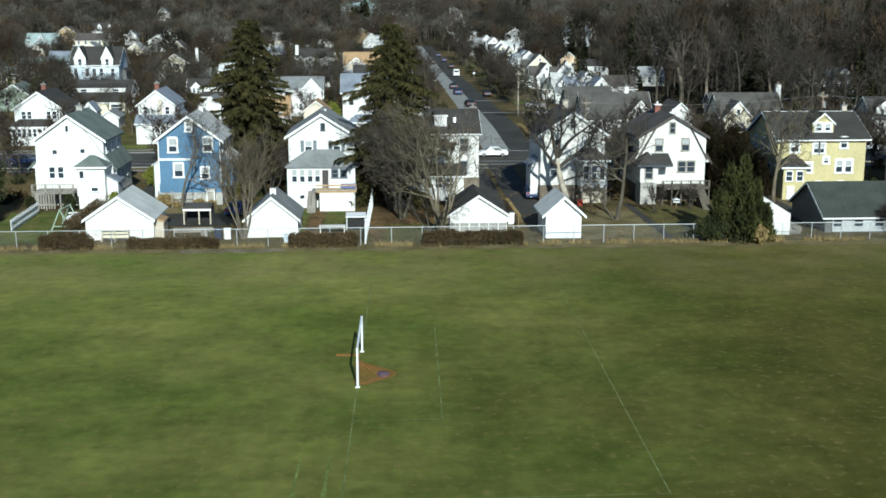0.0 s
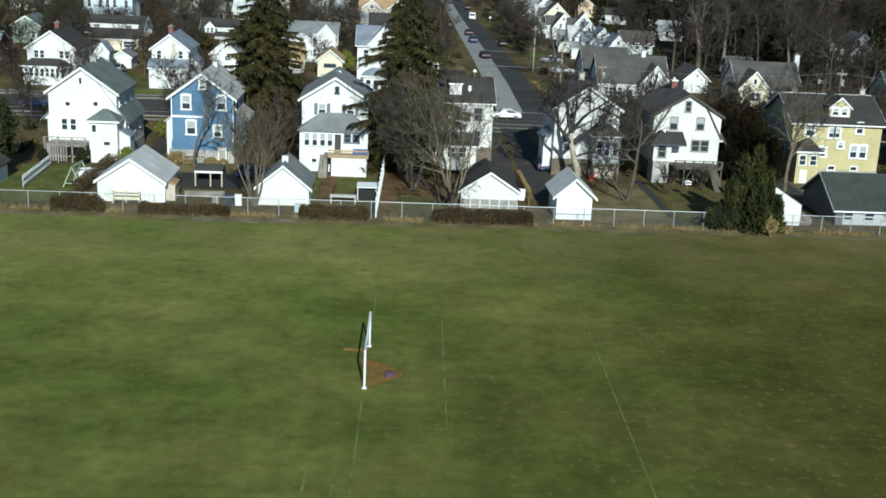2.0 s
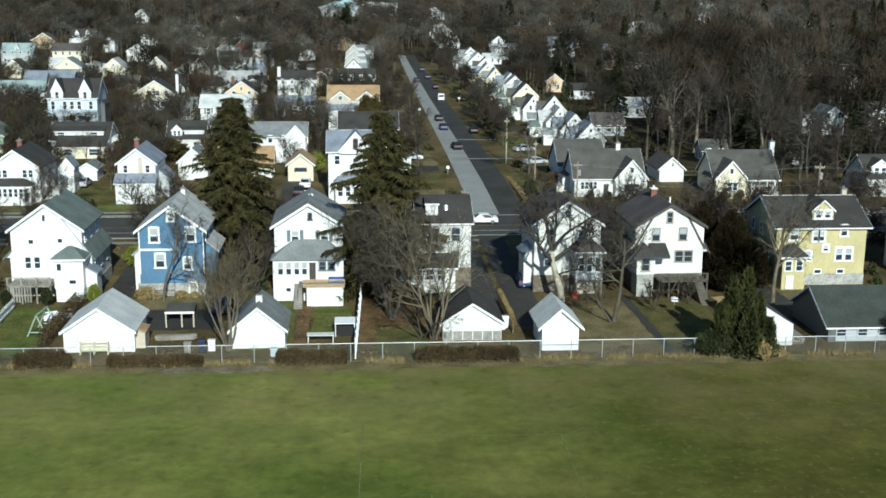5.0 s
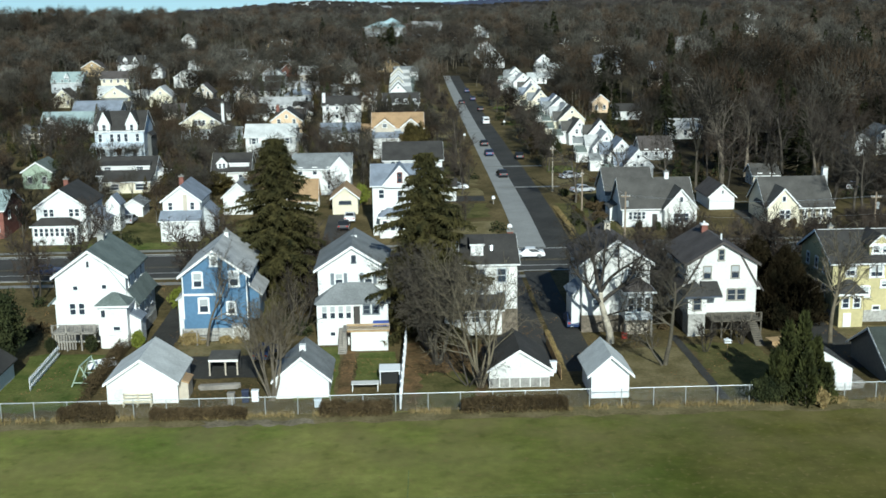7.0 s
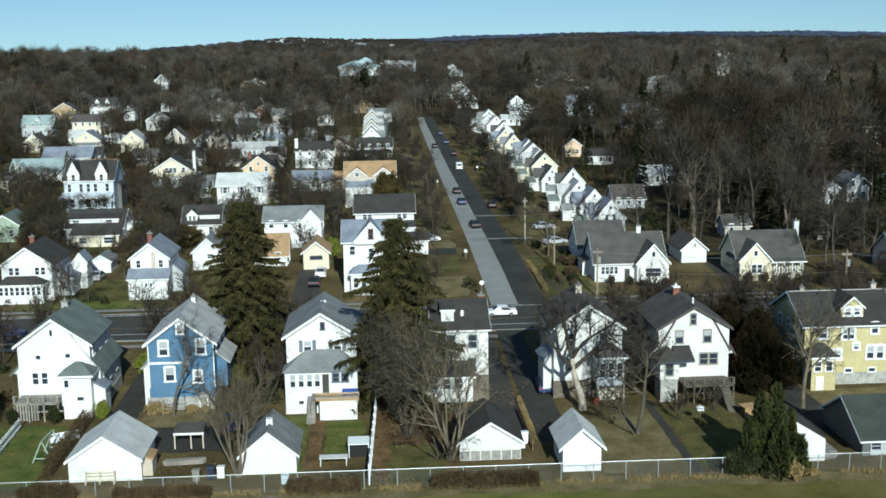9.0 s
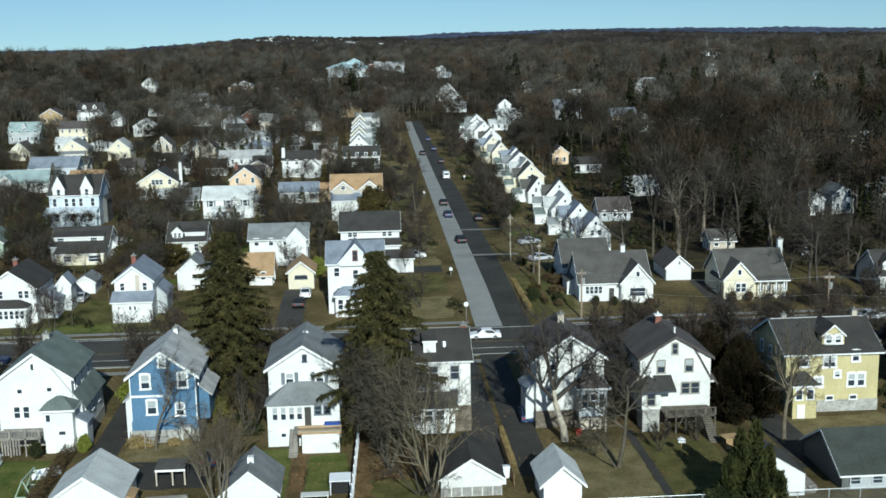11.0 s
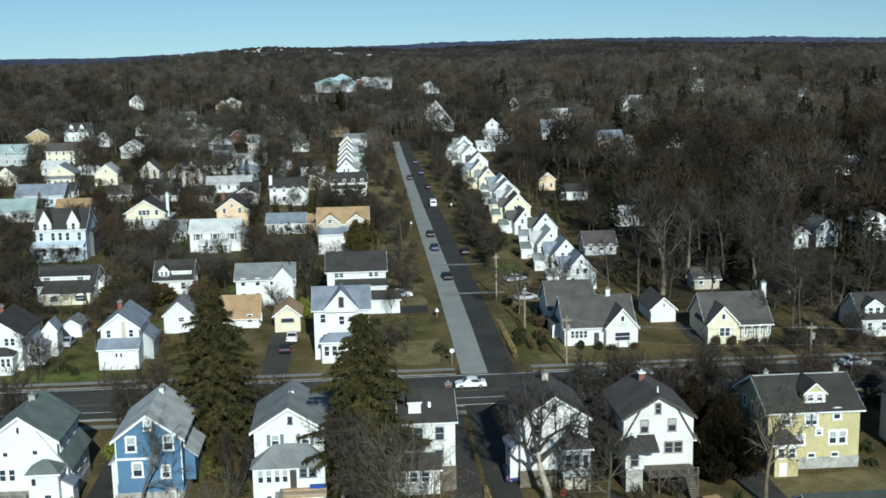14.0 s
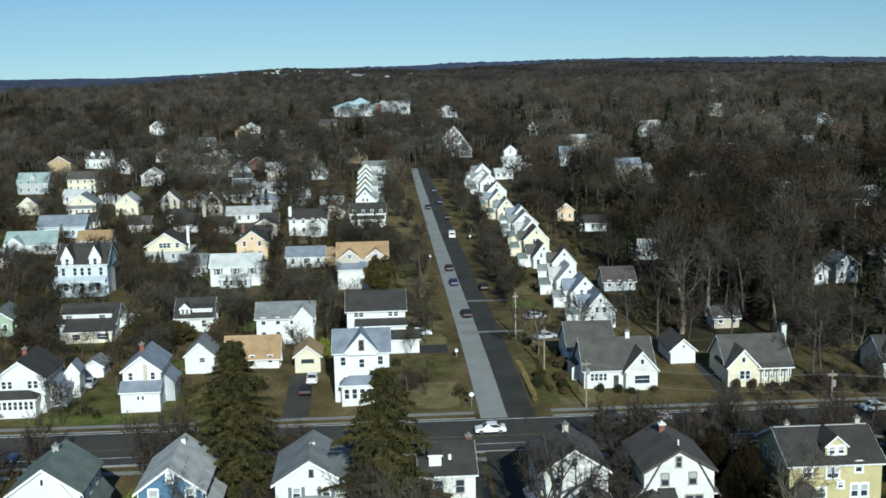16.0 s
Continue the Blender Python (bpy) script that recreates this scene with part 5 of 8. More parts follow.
ROW_AT = (223, 239, 252, 268, 284, 299, 317, 333, 350, 366, 385, 405, 427, 448, 470)
row_rng = random.Random(12)
for i, yy in enumerate(ROW_AT):
    wl = WHITE if i < 4 else row_rng.choice((WHITE, WHITE, WHITE, WHITE_WORN, CREAM))
    street_cape(44.6 + (row_rng.uniform(-1.9, 1.9) if i > 1 else 0), yy + (row_rng.uniform(-2, 2) if i > 3 else 0), "white cape house with a grey cross gable beside the side street" if wl is WHITE else "pale cape house with a grey cross gable beside the side street", 1, row_rng.uniform(6.0, 7.6), wl, row_rng.choice((R_GREY, R_SILVER, R_BLUE, R_DKGREY)), row_rng.choice((R_GREEN, R_GREY)), row_rng.uniform(5.2, 7.4) if i > 2 else 5.9, row_rng.uniform(-1.6, 0.1) if i > 2 else -1.0, row_rng.uniform(-7, 7) if i > 2 else 0)
for i, yy in enumerate((392, 408, 424, 440, 456, 474)):
    street_cape(-1.4, yy, "white cape house in a row beside the side street", -1, 8.0, (WHITE, WHITE, CREAM)[i % 3], (R_GREY, R_SILVER)[i % 2])
simple_house(-0.5, 361, 11.0, 8, 4.2, 6.8, "gx", WHITE, R_DARK, "white house with a dark roof and a porch", n=4, porch=True)
simple_house(2.0, 500, 9.8, 8, 3.7, 5.6, "gx", WHITE, R_GREY, "white house closing the row of capes")
for i, yy in enumerate((560, 578, 596, 615, 634)):
    street_cape(46.5, yy, "white cape house far along the side street", 1, 9.0, WHITE, R_SILVER)

# houses scattered through the far blocks
simple_house(-137.7, 524, 9.8, 9, 3.8, 6.8, "gy", TAN, R_BROWN, "tan gabled house at the edge of the woods", n=2)
simple_house(-113.3, 464, 10.9, 8, 5.4, 8.0, "gx", CREAM, R_BROWN, "cream two-storey house with a brown roof", n=4)
simple_house(-123.3, 534, 11.3, 9, 4.6, 8.2, "gx", WHITE, R_DARK, "white house with a dark roof and dormers", dormers=2)
simple_house(-108.6, 520, 5, 8, 4.4, 6.4, "gy", WHITE, R_BLUE, "narrow white house with a blue-grey roof", n=1)
simple_house(-98.1, 401.6, 9.6, 9, 3.9, 7.1, "gy", CREAM, R_GREY, "cream gabled house with a grey roof", porch=True, n=2)
simple_house(-116.8, 405, 6.6, 9, 3.3, 6.2, "gy", CREAM, R_BROWN, "small cream gabled house with a brown roof", n=2)
simple_house(-132.0, 463, 11.9, 9, 4.4, 8.0, "gx", GREYSIDE, R_TEAL, "grey house with a pale teal roof and dormer", dormers=1)
simple_house(-107.5, 432, 9.5, 8, 2.8, 4.8, "gx", WHITE, R_PALE, "low white house with a pale roof")
simple_house(-82.2, 399, 7.5, 9, 3.9, 7.1, "gy", CREAM, R_SILVER, "cream gabled house with a silver-grey roof", n=2)
simple_house(-67.6, 398.5, 6.2, 9, 4.8, 7.8, "gy", BEIGE, R_BROWN, "beige gabled house with a brown roof", n=2)
simple_house(-52.2, 389.5, 6.6, 9, 4.7, 8.3, "gy", BEIGE, R_BROWN, "beige gabled house with a brown roof", n=2)
simple_house(-89.3, 480, 8, 9, 4.2, 6.9, "gy", WHITE_WORN, R_SILVER, "worn white gabled house", n=2)
simple_house(-119.4, 659, 7.5, 8, 4.7, 7.9, "gy", WHITE_WORN, R_GREY, "pale house standing alone in the far woods", n=2)
simple_house(-98, 560, 8, 8, 4.0, 6.6, "gy", WHITE, R_GREY, "white house among bare trees", n=2)
simple_house(-85, 610, 8, 8, 3.4, 6.0, "gx", WHITE, R_GREY, "white house among bare trees")
simple_house(-39.3, 489, 7.8, 8, 4.3, 7.2, "gx", BEIGE, R_SILVER, "beige house with a silver-grey roof")
simple_house(-38.0, 445, 11.6, 8, 2.4, 4.4, "gx", WHITE, R_SILVER, "low white house with a silver-grey roof")
simple_house(-47.5, 438, 6.6, 7, 2.9, 4.4, "gx", WHITE, R_DARK, "small low white house with a dark roof")
simple_house(-36.0, 404, 9.0, 9, 3.2, 5.6, "hip", GREYSIDE, R_BLUE, "grey house with a hipped blue-grey roof")
simple_house(-25.3, 431, 6.6, 8, 2.9, 4.6, "gy", WHITE, R_GREY, "small white gabled house", n=2)
simple_house(-21.2, 489, 7.1, 8, 3.1, 5.0, "gy", WHITE_WORN, R_GREY, "worn white gabled house", n=2)
simple_house(-50.9, 528, 6.6, 8, 3.6, 6.1, "gy", BRICK, R_BROWN, "red brick gabled house", n=2)
simple_house(-62.2, 607, 12.6, 9, 4.8, 7.8, "gx", GREYSIDE, R_BLUE, "grey house with a blue-grey roof and dormers", dormers=2)
simple_house(-38.8, 375, 14.0, 8, 2.6, 4.8, "gx", WHITE, R_SILVER, "long low white house with a silver-grey roof", n=5)
simple_house(-30, 560, 9, 8, 3.6, 6, "gx", BEIGE, R_BROWN, "beige house among bare trees")
simple_house(-44, 640, 10, 8, 4.0, 6.6, "gx", GREYSIDE, R_GREY, "grey house far among bare trees")
simple_house(-70, 690, 10, 8, 4.0, 6.6, "gy", WHITE, R_GREY, "white house far among bare trees", n=2)
simple_house(-25, 700, 10, 8, 4.0, 6.6, "gx", BEIGE, R_GREY, "beige house far among bare trees")
simple_house(63.6, 498, 12.3, 10, 4.4, 6.4, "gx", WHITE, R_PALE, "white house with a pale roof among dark trees")
simple_house(55.4, 474, 7.5, 7, 2.6, 4.2, "gx", WHITE, R_PALE, "low white house behind the row of capes")
simple_house(102.1, 451, 9.7, 8, 7.0, 9.6, "gx", BEIGE, R_BLUE, "tall grey-beige house with a blue-grey roof", n=2)
simple_house(110.0, 449.5, 6.4, 8, 3.6, 7.6, "gy", WHITE_WORN, R_PALE, "white gabled house among bare trees", n=2)
simple_house(154.1, 632, 14.3, 10, 6.0, 8.6, "gx", WHITE, R_SILVER, "large white house in the far woods", n=3)
simple_house(104.6, 566, 11.3, 9, 6.4, 9.0, "gx", BEIGE, R_SILVER, "grey-beige house in the far woods", n=3)
simple_house(61.5, 361, 5.0, 7, 3.6, 5.6, "gy", PEACH, R_BROWN, "cream gabled house behind the row of capes", n=2)
simple_house(66.0, 340, 8.0, 7, 2.6, 4.4, "gx", WHITE, R_DARK, "low white house behind the row of capes")
simple_house(71.0, 292, 8.0, 7, 2.8, 4.8, "gx", WHITE_WORN, R_SILVER, "worn white house behind the row of capes")
simple_house(55.6, 256, 7.0, 7, 2.2, 4.8, "gx", GREYSIDE, R_BROWN, "grey low house in the trees", n=3)
simple_house(68.3, 219.5, 4.8, 5, 2.1, 3.8, "gx", BEIGE, R_DKGREY, "grey shed house among bare trees", n=2)
simple_house(101.2, 256, 3.6, 7, 3.6, 5.0, "gy", WHITE, R_GREY, "white gabled house in the woods", n=1)
simple_house(107.8, 257, 5.0, 8, 4.4, 6.4, "gy", WHITE_WORN, R_GREY, "white gabled house in the woods", n=2)
simple_house(122.0, 262, 7.0, 8, 4.2, 6.6, "gy", WHITE, R_GREY, "white house in the woods", n=2)
simple_house(168.0, 376, 9.0, 8, 3.6, 6.2, "gx", WHITE, R_SILVER, "white house in the woods", n=3)
simple_house(146.0, 400, 8.0, 8, 3.6, 6.0, "gy", WHITE_WORN, R_BLUE, "pale house in the woods", n=2)
simple_house(134.0, 470, 9.0, 8, 4.0, 6.6, "gy", WHITE, R_BROWN, "white house in the woods", n=2)
simple_house(160.0, 500, 9.0, 8, 4.0, 6.6, "gx", GREYSIDE, R_SILVER, "grey house in the woods", n=3)
simple_house(190.0, 470, 9.0, 8, 4.0, 6.6, "gy", WHITE, R_GREY, "white house in the woods", n=2)
simple_house(215.0, 560, 9.0, 8, 4.0, 6.6, "gx", WHITE_WORN, R_GREY, "pale house in the woods", n=3)
simple_house(36.0, 700, 10.0, 8, 4.0, 6.6, "gy", WHITE, R_GREY, "white house at the street's far end", n=2)
simple_house(52.0, 770, 13.0, 9, 5.0, 8.0, "gy", WHITE, R_GREY, "white house at the street's far end", n=2)
simple_house(92.0, 650, 6.0, 8, 5.0, 7.4, "gy", WHITE, R_DARK, "narrow white house in the far woods", n=1)
simple_house(66.0, 540, 6.0, 8, 5.0, 7.4, "gy", WHITE, R_DARK, "narrow white house in the far woods", n=1)


def school_building():
    r = home(-8.0, 792, "large building with pale teal metal roofs among trees", "building", w=44, d=30)
    TAKEN.append((-42, 44, 650, 795))
    add_block(r, -16, 12, 0, 20, 0, 6.2, "hip", 10.0, GREYSIDE, TEALMETAL, over=1.0, thick=0.2)
    auto_windows(r, 26, 4, 0, n=8)
    add_block(r, -4, 8, 6, 18, 8.0, 9.0, "hip", 12.4, WHITE, TEALMETAL, over=0.6, roof_name="upper_roof")
    add_block(r, 16, 36, 6, 20, 0, 6.4, "gx", 9.5, GREYSIDE, R_SILVER, over=0.5, roof_name="wing_roof")
    add_block(r, 12, 16, 4, 10, 0, 8.0, "flat", 8.0, BRICK, WHITE, over=0.1, roof_name="link_roof")


school_building()


def far_church():
    r = home(293.4, 977, "small white church with a steeple in the far woods", "church", base=land(293, 977) + 5, w=12, d=14)
    add_block(r, -3, 3, 0, 12, -6, 3.6, "gy", 6.4, WHITE, R_GREY)
    add_block(r, -0.9, 0.9, -1.4, 0.6, -6, 6, "hip", 10, WHITE_WORN, R_PALE, over=0.1, roof_name="steeple")
    add_block(r, 7, 15, 0, 9, -6, 2.6, "gx", 4.6, WHITE_WORN, R_PALE, roof_name="wing_roof")
    auto_windows(r, 5, 3, 0, n=2)


far_church()


def ridge_house(x, y, z, w, roof=R_GREY, wall=WHITE):
    r = home(x, y, "tiny pale house on the far wooded ridge", "house", 0, z)
    add_block(r, -w / 2, w / 2, 0, 10, -14, 5, "gx", 8, wall, roof)
    add_window(r, "front", 0, 3.2, 1.4, 1.6, 0)


rr = random.Random(640)
# low houses, garages and sheds that fill the far blocks
fill_rng = random.Random(321)
for i in range(60):
    y = fill_rng.uniform(285, 490)
    x = fill_rng.uniform(-0.33 * y, -8)
    w = fill_rng.uniform(4.5, 8.5)
    if not free(x, y, w * 0.5 + 1) or not free(x - 3, y + 6, 2) or not free(x + 3, y + 6, 2):
        continue
    simple_house(x, y, w, fill_rng.uniform(6, 8), fill_rng.uniform(2.2, 3.3), fill_rng.uniform(4.0, 5.4), fill_rng.choice(("gx", "gx", "gy")), fill_rng.choice((WHITE_WORN, BEIGE, GREYSIDE, BEIGE)), fill_rng.choice((R_GREY, R_DARK, R_DKGREY, R_BROWN)), "low pale house half hidden by bare trees", n=2, plain=False)
# more houses half lost among the far trees
for i in range(30):
    x, y = rr.uniform(-85, 10), rr.uniform(500, 740)
    if not free(x, y, 6):
        continue
    simple_house(x, y, rr.uniform(7, 11), 8, rr.uniform(2.8, 4.6), rr.uniform(5.6, 7.4), rr.choice(("gx", "gy")), rr.choice((BEIGE, GREYSIDE, WHITE_WORN, TAN)), rr.choice((R_GREY, R_DKGREY, R_BROWN, R_DARK, R_BLUE)), "small house half hidden by bare trees", n=2, plain=False)
for i in range(12):
    x, y = rr.uniform(70, 330), rr.uniform(400, 780)
    if not free(x, y, 8):
        continue
    simple_house(x, y, rr.uniform(8, 12), 8, rr.uniform(3.4, 5.4), rr.uniform(6.6, 8.6), rr.choice(("gx", "gy")), rr.choice((WHITE, WHITE, CREAM, BEIGE, GREYSIDE)), rr.choice((R_GREY, R_SILVER, R_BROWN, R_BLUE)), "house half hidden by dense bare woods", n=2, plain=False)

# ---- field: goal, lines, fence ----
LINE = material("worn_field_paint", (0.140, 0.165, 0.062), 0.95, 0.35, 0.5, 2.5, world_space=True, gloss=0.05)
for x0, x1, y0, y1, drift in ((-2.75, -2.67, 20, 66.0, 1.37), (-1.15, -1.07, 73.7, 95, 0.6), (-1.45, 3.6, 60.25, 60.33, 0), (-0.9, 4.1, 79.2, 79.28, 0), (3.52, 3.6, 60.3, 79.2, 0.52), (-0.6, 15.0, 89.6, 89.68, 0), (-1.8, 13.8, 49.6, 49.68, 0), (13.8, 13.88, 49.6, 89.6, 1.2)):
    sheet("field_line", LINE, x0, x1, y0, y1, 0.012, "faint worn painted line on the grass", "field line", over=3, slant=drift)
b = Build()
rng = random.Random(5)
for s in (0.0, 1.5):
    pts = []
    for i in range(25):
        y = 24 + i * 1.3
        x = -4.6 + s + 0.011 * (y - 24) ** 2 * 0.05
        w = (0.27 + 0.08 * math.sin(i * 1.7)) * min(1, (25 - i) / 10)
        pts.append((x, y, w))
    for p, q in zip(pts, pts[1:]):
        b.poly([(p[0] - p[2], p[1], 0.008), (p[0] + p[2], p[1], 0.008), (q[0] + q[2], q[1], 0.008), (q[0] - q[2], q[1], 0.008)])
single("tyre_track", b, material("pressed_grass", (0.135, 0.170, 0.045), 0.95, 0.3, 0.4, 2.0, world_space=True, gloss=0.05), Matrix(), "pale pressed tyre tracks in the grass", "track", kind="structure")


def goal():
    r = thing("football_goal", pose(-1.3, 66.05, 0, 0, 0, -1.5), "white football goal frame with a fallen orange net", "goal")
    L, H = 7.32, 2.44
    for y in (0, L):
        part("post", Build().tube((0, y, 0), (0, y, H + 0.06), 0.075, 0.075, 10, True), VINYL, r)
    part("crossbar", Build().tube((0, -0.06, H), (0, L + 0.06, H), 0.075, 0.075, 10, True), VINYL, r)
    for y in (0, L):
        part("foot_plate", Build().box(-0.14, 0.14, y - 0.14, y + 0.14, 0, 0.05), VINYL, r)

    # the net has slipped down and lies in heaps on the grass
    def fall(u, v):
        y = 0.3 + v * (L - 1.2)
        reach = 2.6 * math.exp(-((v - 0.33) / 0.30) ** 2)
        x = -0.25 + u * reach + 0.1 * math.sin(9 * v + 3 * u)
        z = 0.03 + 0.5 * (1 - u) ** 3 * math.exp(-((v - 0.4) / 0.3) ** 2) + 0.06 * abs(math.sin(11 * u + 7 * v))
        return Vector((x, y, z))
    b = Build()
    nu, nv = 10, 34
    for i in range(nu + 1):
        for j in range(nv):
            b.tube(fall(i / nu, j / nv), fall(i / nu, (j + 1) / nv), 0.009, 0.009, 3)
    for j in range(nv + 1):
        for i in range(nu):
            b.tube(fall(i / nu, j / nv), fall((i + 1) / nu, j / nv), 0.009, 0.009, 3)
    part("net", b, ORANGE, r, "fallen orange net heaped on the grass")
    b = Build()
    for k in range(4):
        y = 6.3 + k * 0.12
        for i in range(10):
            b.tube((-0.1 - 0.16 * i, y + 0.03 * math.sin(i), 0.04 + 0.02 * (i % 2)), (-0.1 - 0.16 * (i + 1), y + 0.03 * math.sin(i + 1), 0.05), 0.011, 0.011, 3)
    part("net_tail", b, ORANGE, r, "trailing end of the orange net")
    b = Build()
    rows = [[(1.5 + 0.42 * math.cos(a) * math.sin(f) * (1 + 0.2 * math.sin(3 * a)), 2.3 + 0.5 * math.sin(a) * math.sin(f), 0.26 * math.cos(f)) for a in [2 * math.pi * k / 12 for k in range(12)]] for f in (0.15, 0.6, 1.1, 1.57)]
    for p, q in zip(rows, rows[1:]):
        for k in range(12):
            b.poly([p[k], p[(k + 1) % 12], q[(k + 1) % 12], q[k]])
    part("net_bag", b, material("dull_purple_cloth", (0.09, 0.06, 0.075), 0.9, 0.2), r, "dull purple bag lying on the net", smooth=True)


goal()

FENCE_Y, FENCE_H = 108.6, 1.75


def fence_panel():
    """One bay of chain link: the post at its start, two rails and the woven wire."""
    w = 3.0
    wires = Build()
    step = 0.16
    n = int((w + FENCE_H) / step)
    for s in (1, -1):
        for i in range(n):
            a = i * step
            x0, z0 = (a, 0.05) if a <= w else (w, 0.05 + a - w)
            x1, z1 = (0, 0.05 + a) if a <= FENCE_H else (a - FENCE_H, 0.05 + FENCE_H)
            x1, z1 = (x1, min(z1, FENCE_H))
            if s < 0:
                x0, x1 = w - x0, w - x1
            wires.tube((x0, 0.03 * s * 0.2, min(z0, FENCE_H)), (x1, 0.03 * s * 0.2, z1), 0.0035, 0.0035, 3)
    return (Build().tube((0, 0, -0.1), (0, 0, FENCE_H + 0.05), 0.045, 0.045, 7, True).mesh("post", GALV),
            Build().tube((0, 0, FENCE_H), (w, 0, FENCE_H), 0.035, 0.035, 6).mesh("top_rail", GALV), wires.mesh("wire_mesh", WIRE, tidy=False))


fence = thing("chain_link_fence", pose(0, FENCE_Y, 0), "grey galvanised chain-link fence along the edge of the field", "fence")
post_m, rail_m, wire_m = fence_panel()
for i in range(-22, 32):
    for nm, me in (("post", post_m), ("top_rail", rail_m), ("wire_mesh", wire_m)):
        ob = new(nm, me)
        ob.parent = fence
        ob.location = (1.4 + 3.0 * i, 0, 0)

# white panel fence between two yards
pf = thing("panel_fence", pose(-1.15, 109.4, 0, 0, 0, -1.8), "tall white vinyl panel fence between two yards", "fence")
for i in range(10):
    y = i * 2.35
    b = Build().box(-0.07, 0.07, y - 0.07, y + 0.07, 0, 2.0).prism("y", [(-0.09, 2.0), (0.09, 2.0), (0, 2.12)], y - 0.09, y + 0.09)
    part("post", b, VINYL, pf)
    if i < 9:
        part("panel", Build().box(-0.02, 0.02, y + 0.07, y + 2.28, 0.2, 1.8), VINYL, pf)
        for z in (0.1, 1.78):
            part("rail", Build().box(-0.04, 0.04, y + 0.07, y + 2.28, z, z + 0.12), VINYL, pf)
# white picket fence
pk = thing("picket_fence", pose(-37.7, 117.0, 0, 0, 0, 2.0), "white picket fence beside a mossy yard", "fence")
for i in range(20):
    y = i * 0.56
    b = Build().prism("x", [(y, 0.1), (y + 0.3, 0.1), (y + 0.3, 1.25), (y + 0.15, 1.4), (y, 1.25)], -0.02, 0.02)
    part("picket", b, VINYL, pk)
for z in (0.35, 1.0):
    part("rail", Build().box(0.02, 0.07, 0, 11.3, z, z + 0.1), VINYL, pk)

# ---- plants ----


def grow(b, p, d, length, r, level, top, rng, shape, twigs, limbs):
    """A limb and all that grows from it. b takes wood, twigs the thin ends."""
    segs, sides, kids, spread, droop, stretch = (*shape[level], 1.0)[:6]
    q, rr = Vector(p), r
    for s in range(segs):
        d = (d + Vector((rng.uniform(-1, 1), rng.uniform(-1, 1), rng.uniform(-1, 1))) * 0.16 + Vector((0, 0, droop))).normalized()
        e = q + d * (length / segs)
        r2 = max(r * (1 - 0.68 * (s + 1) / segs), 0.014)
        if sides:
            (b if level == 0 else limbs).tube(q, e, rr, r2, sides)
        else:
            twigs.sliver(q, e, rr * 2)
        if level < top:
            n = kids / segs
            n = int(n) + (rng.random() < n - int(n))
            first = 0 if level else (0 if s >= segs * 0.3 else n)
            for k in range(first, n):
                f = rng.random()
                base = q.lerp(e, f)
                ang = rng.uniform(0, 2 * math.pi)
                side = d.cross(Vector((math.cos(ang), math.sin(ang), 0.3))).normalized()
                a = radians(rng.uniform(*spread))
                dd = (d * math.cos(a) + side * math.sin(a)).normalized()
                grow(b, base, dd, length * stretch * rng.uniform(0.42, 0.68) * (1.15 - 0.4 * (s + f) / segs), max(rr * 0.62, 0.020), level + 1, top, rng, shape, twigs, limbs)
        q, rr = e, r2


NEAR_SHAPE = ((6, 7, 12, (25, 60), 0.10), (4, 5, 9, (25, 60), 0.07), (3, 4, 7, (25, 60), 0.03), (2, 3, 7, (20, 60), 0.02), (1, 0, 0, (0, 0), 0.0))
SHRUB_SHAPE = ((4, 6, 8, (10, 35), 0.10), (3, 4, 8, (15, 45), 0.10), (2, 3, 7, (15, 50), 0.05), (1, 0, 0, (0, 0), 0.0))
LEAN_SHAPE = ((8, 7, 9, (25, 60), 0.06), (4, 5, 6, (25, 60), 0.05), (3, 4, 5, (25, 60), 0.03), (2, 3, 5, (20, 60), 0.02), (1, 0, 0, (0, 0), 0.0))
MID_SHAPE = ((5, 5, 13, (25, 62), 0.10), (2, 3, 10, (25, 60), 0.08), (1, 3, 11, (20, 60), 0.03), (1, 0, 0, (0, 0), 0.0))


def bare_tree(x, y, h, r, label, seed, shape=NEAR_SHAPE, lean=(0, 0), stems=1, bark=BARK, twig=TWIG, base=None, group="", splay=0.25, limb_bark=None):
    rng = random.Random(seed)
    random.seed(seed)
    wood, ends, limbs = Build(), Build(), Build()
    for k in range(stems):
        a = 2 * math.pi * k / stems + rng.random()
        d = Vector((lean[0] + (splay * math.cos(a) if stems > 1 else 0), lean[1] + (splay * math.sin(a) if stems > 1 else 0), 1)).normalized()
        grow(wood, (0.15 * math.cos(a) * (stems > 1), 0.15 * math.sin(a) * (stems > 1), -0.1), d, h * rng.uniform(0.7, 0.95) * (0.75 if stems == 1 else 0.85), r, 0, len(shape) - 1, rng, shape, ends, limbs)
    t = thing("bare_tree", pose(x, y, land(x, y) if base is None else base), label, "tree", group)
    part("trunk", wood.mesh("trunk", bark, tidy=False, smooth=True), bark, t)
    part("branchwork", limbs.mesh("branchwork", limb_bark or bark, tidy=False, smooth=True), bark, t)
    part("crown", ends.mesh("crown", twig, tidy=False), twig, t)
    return t


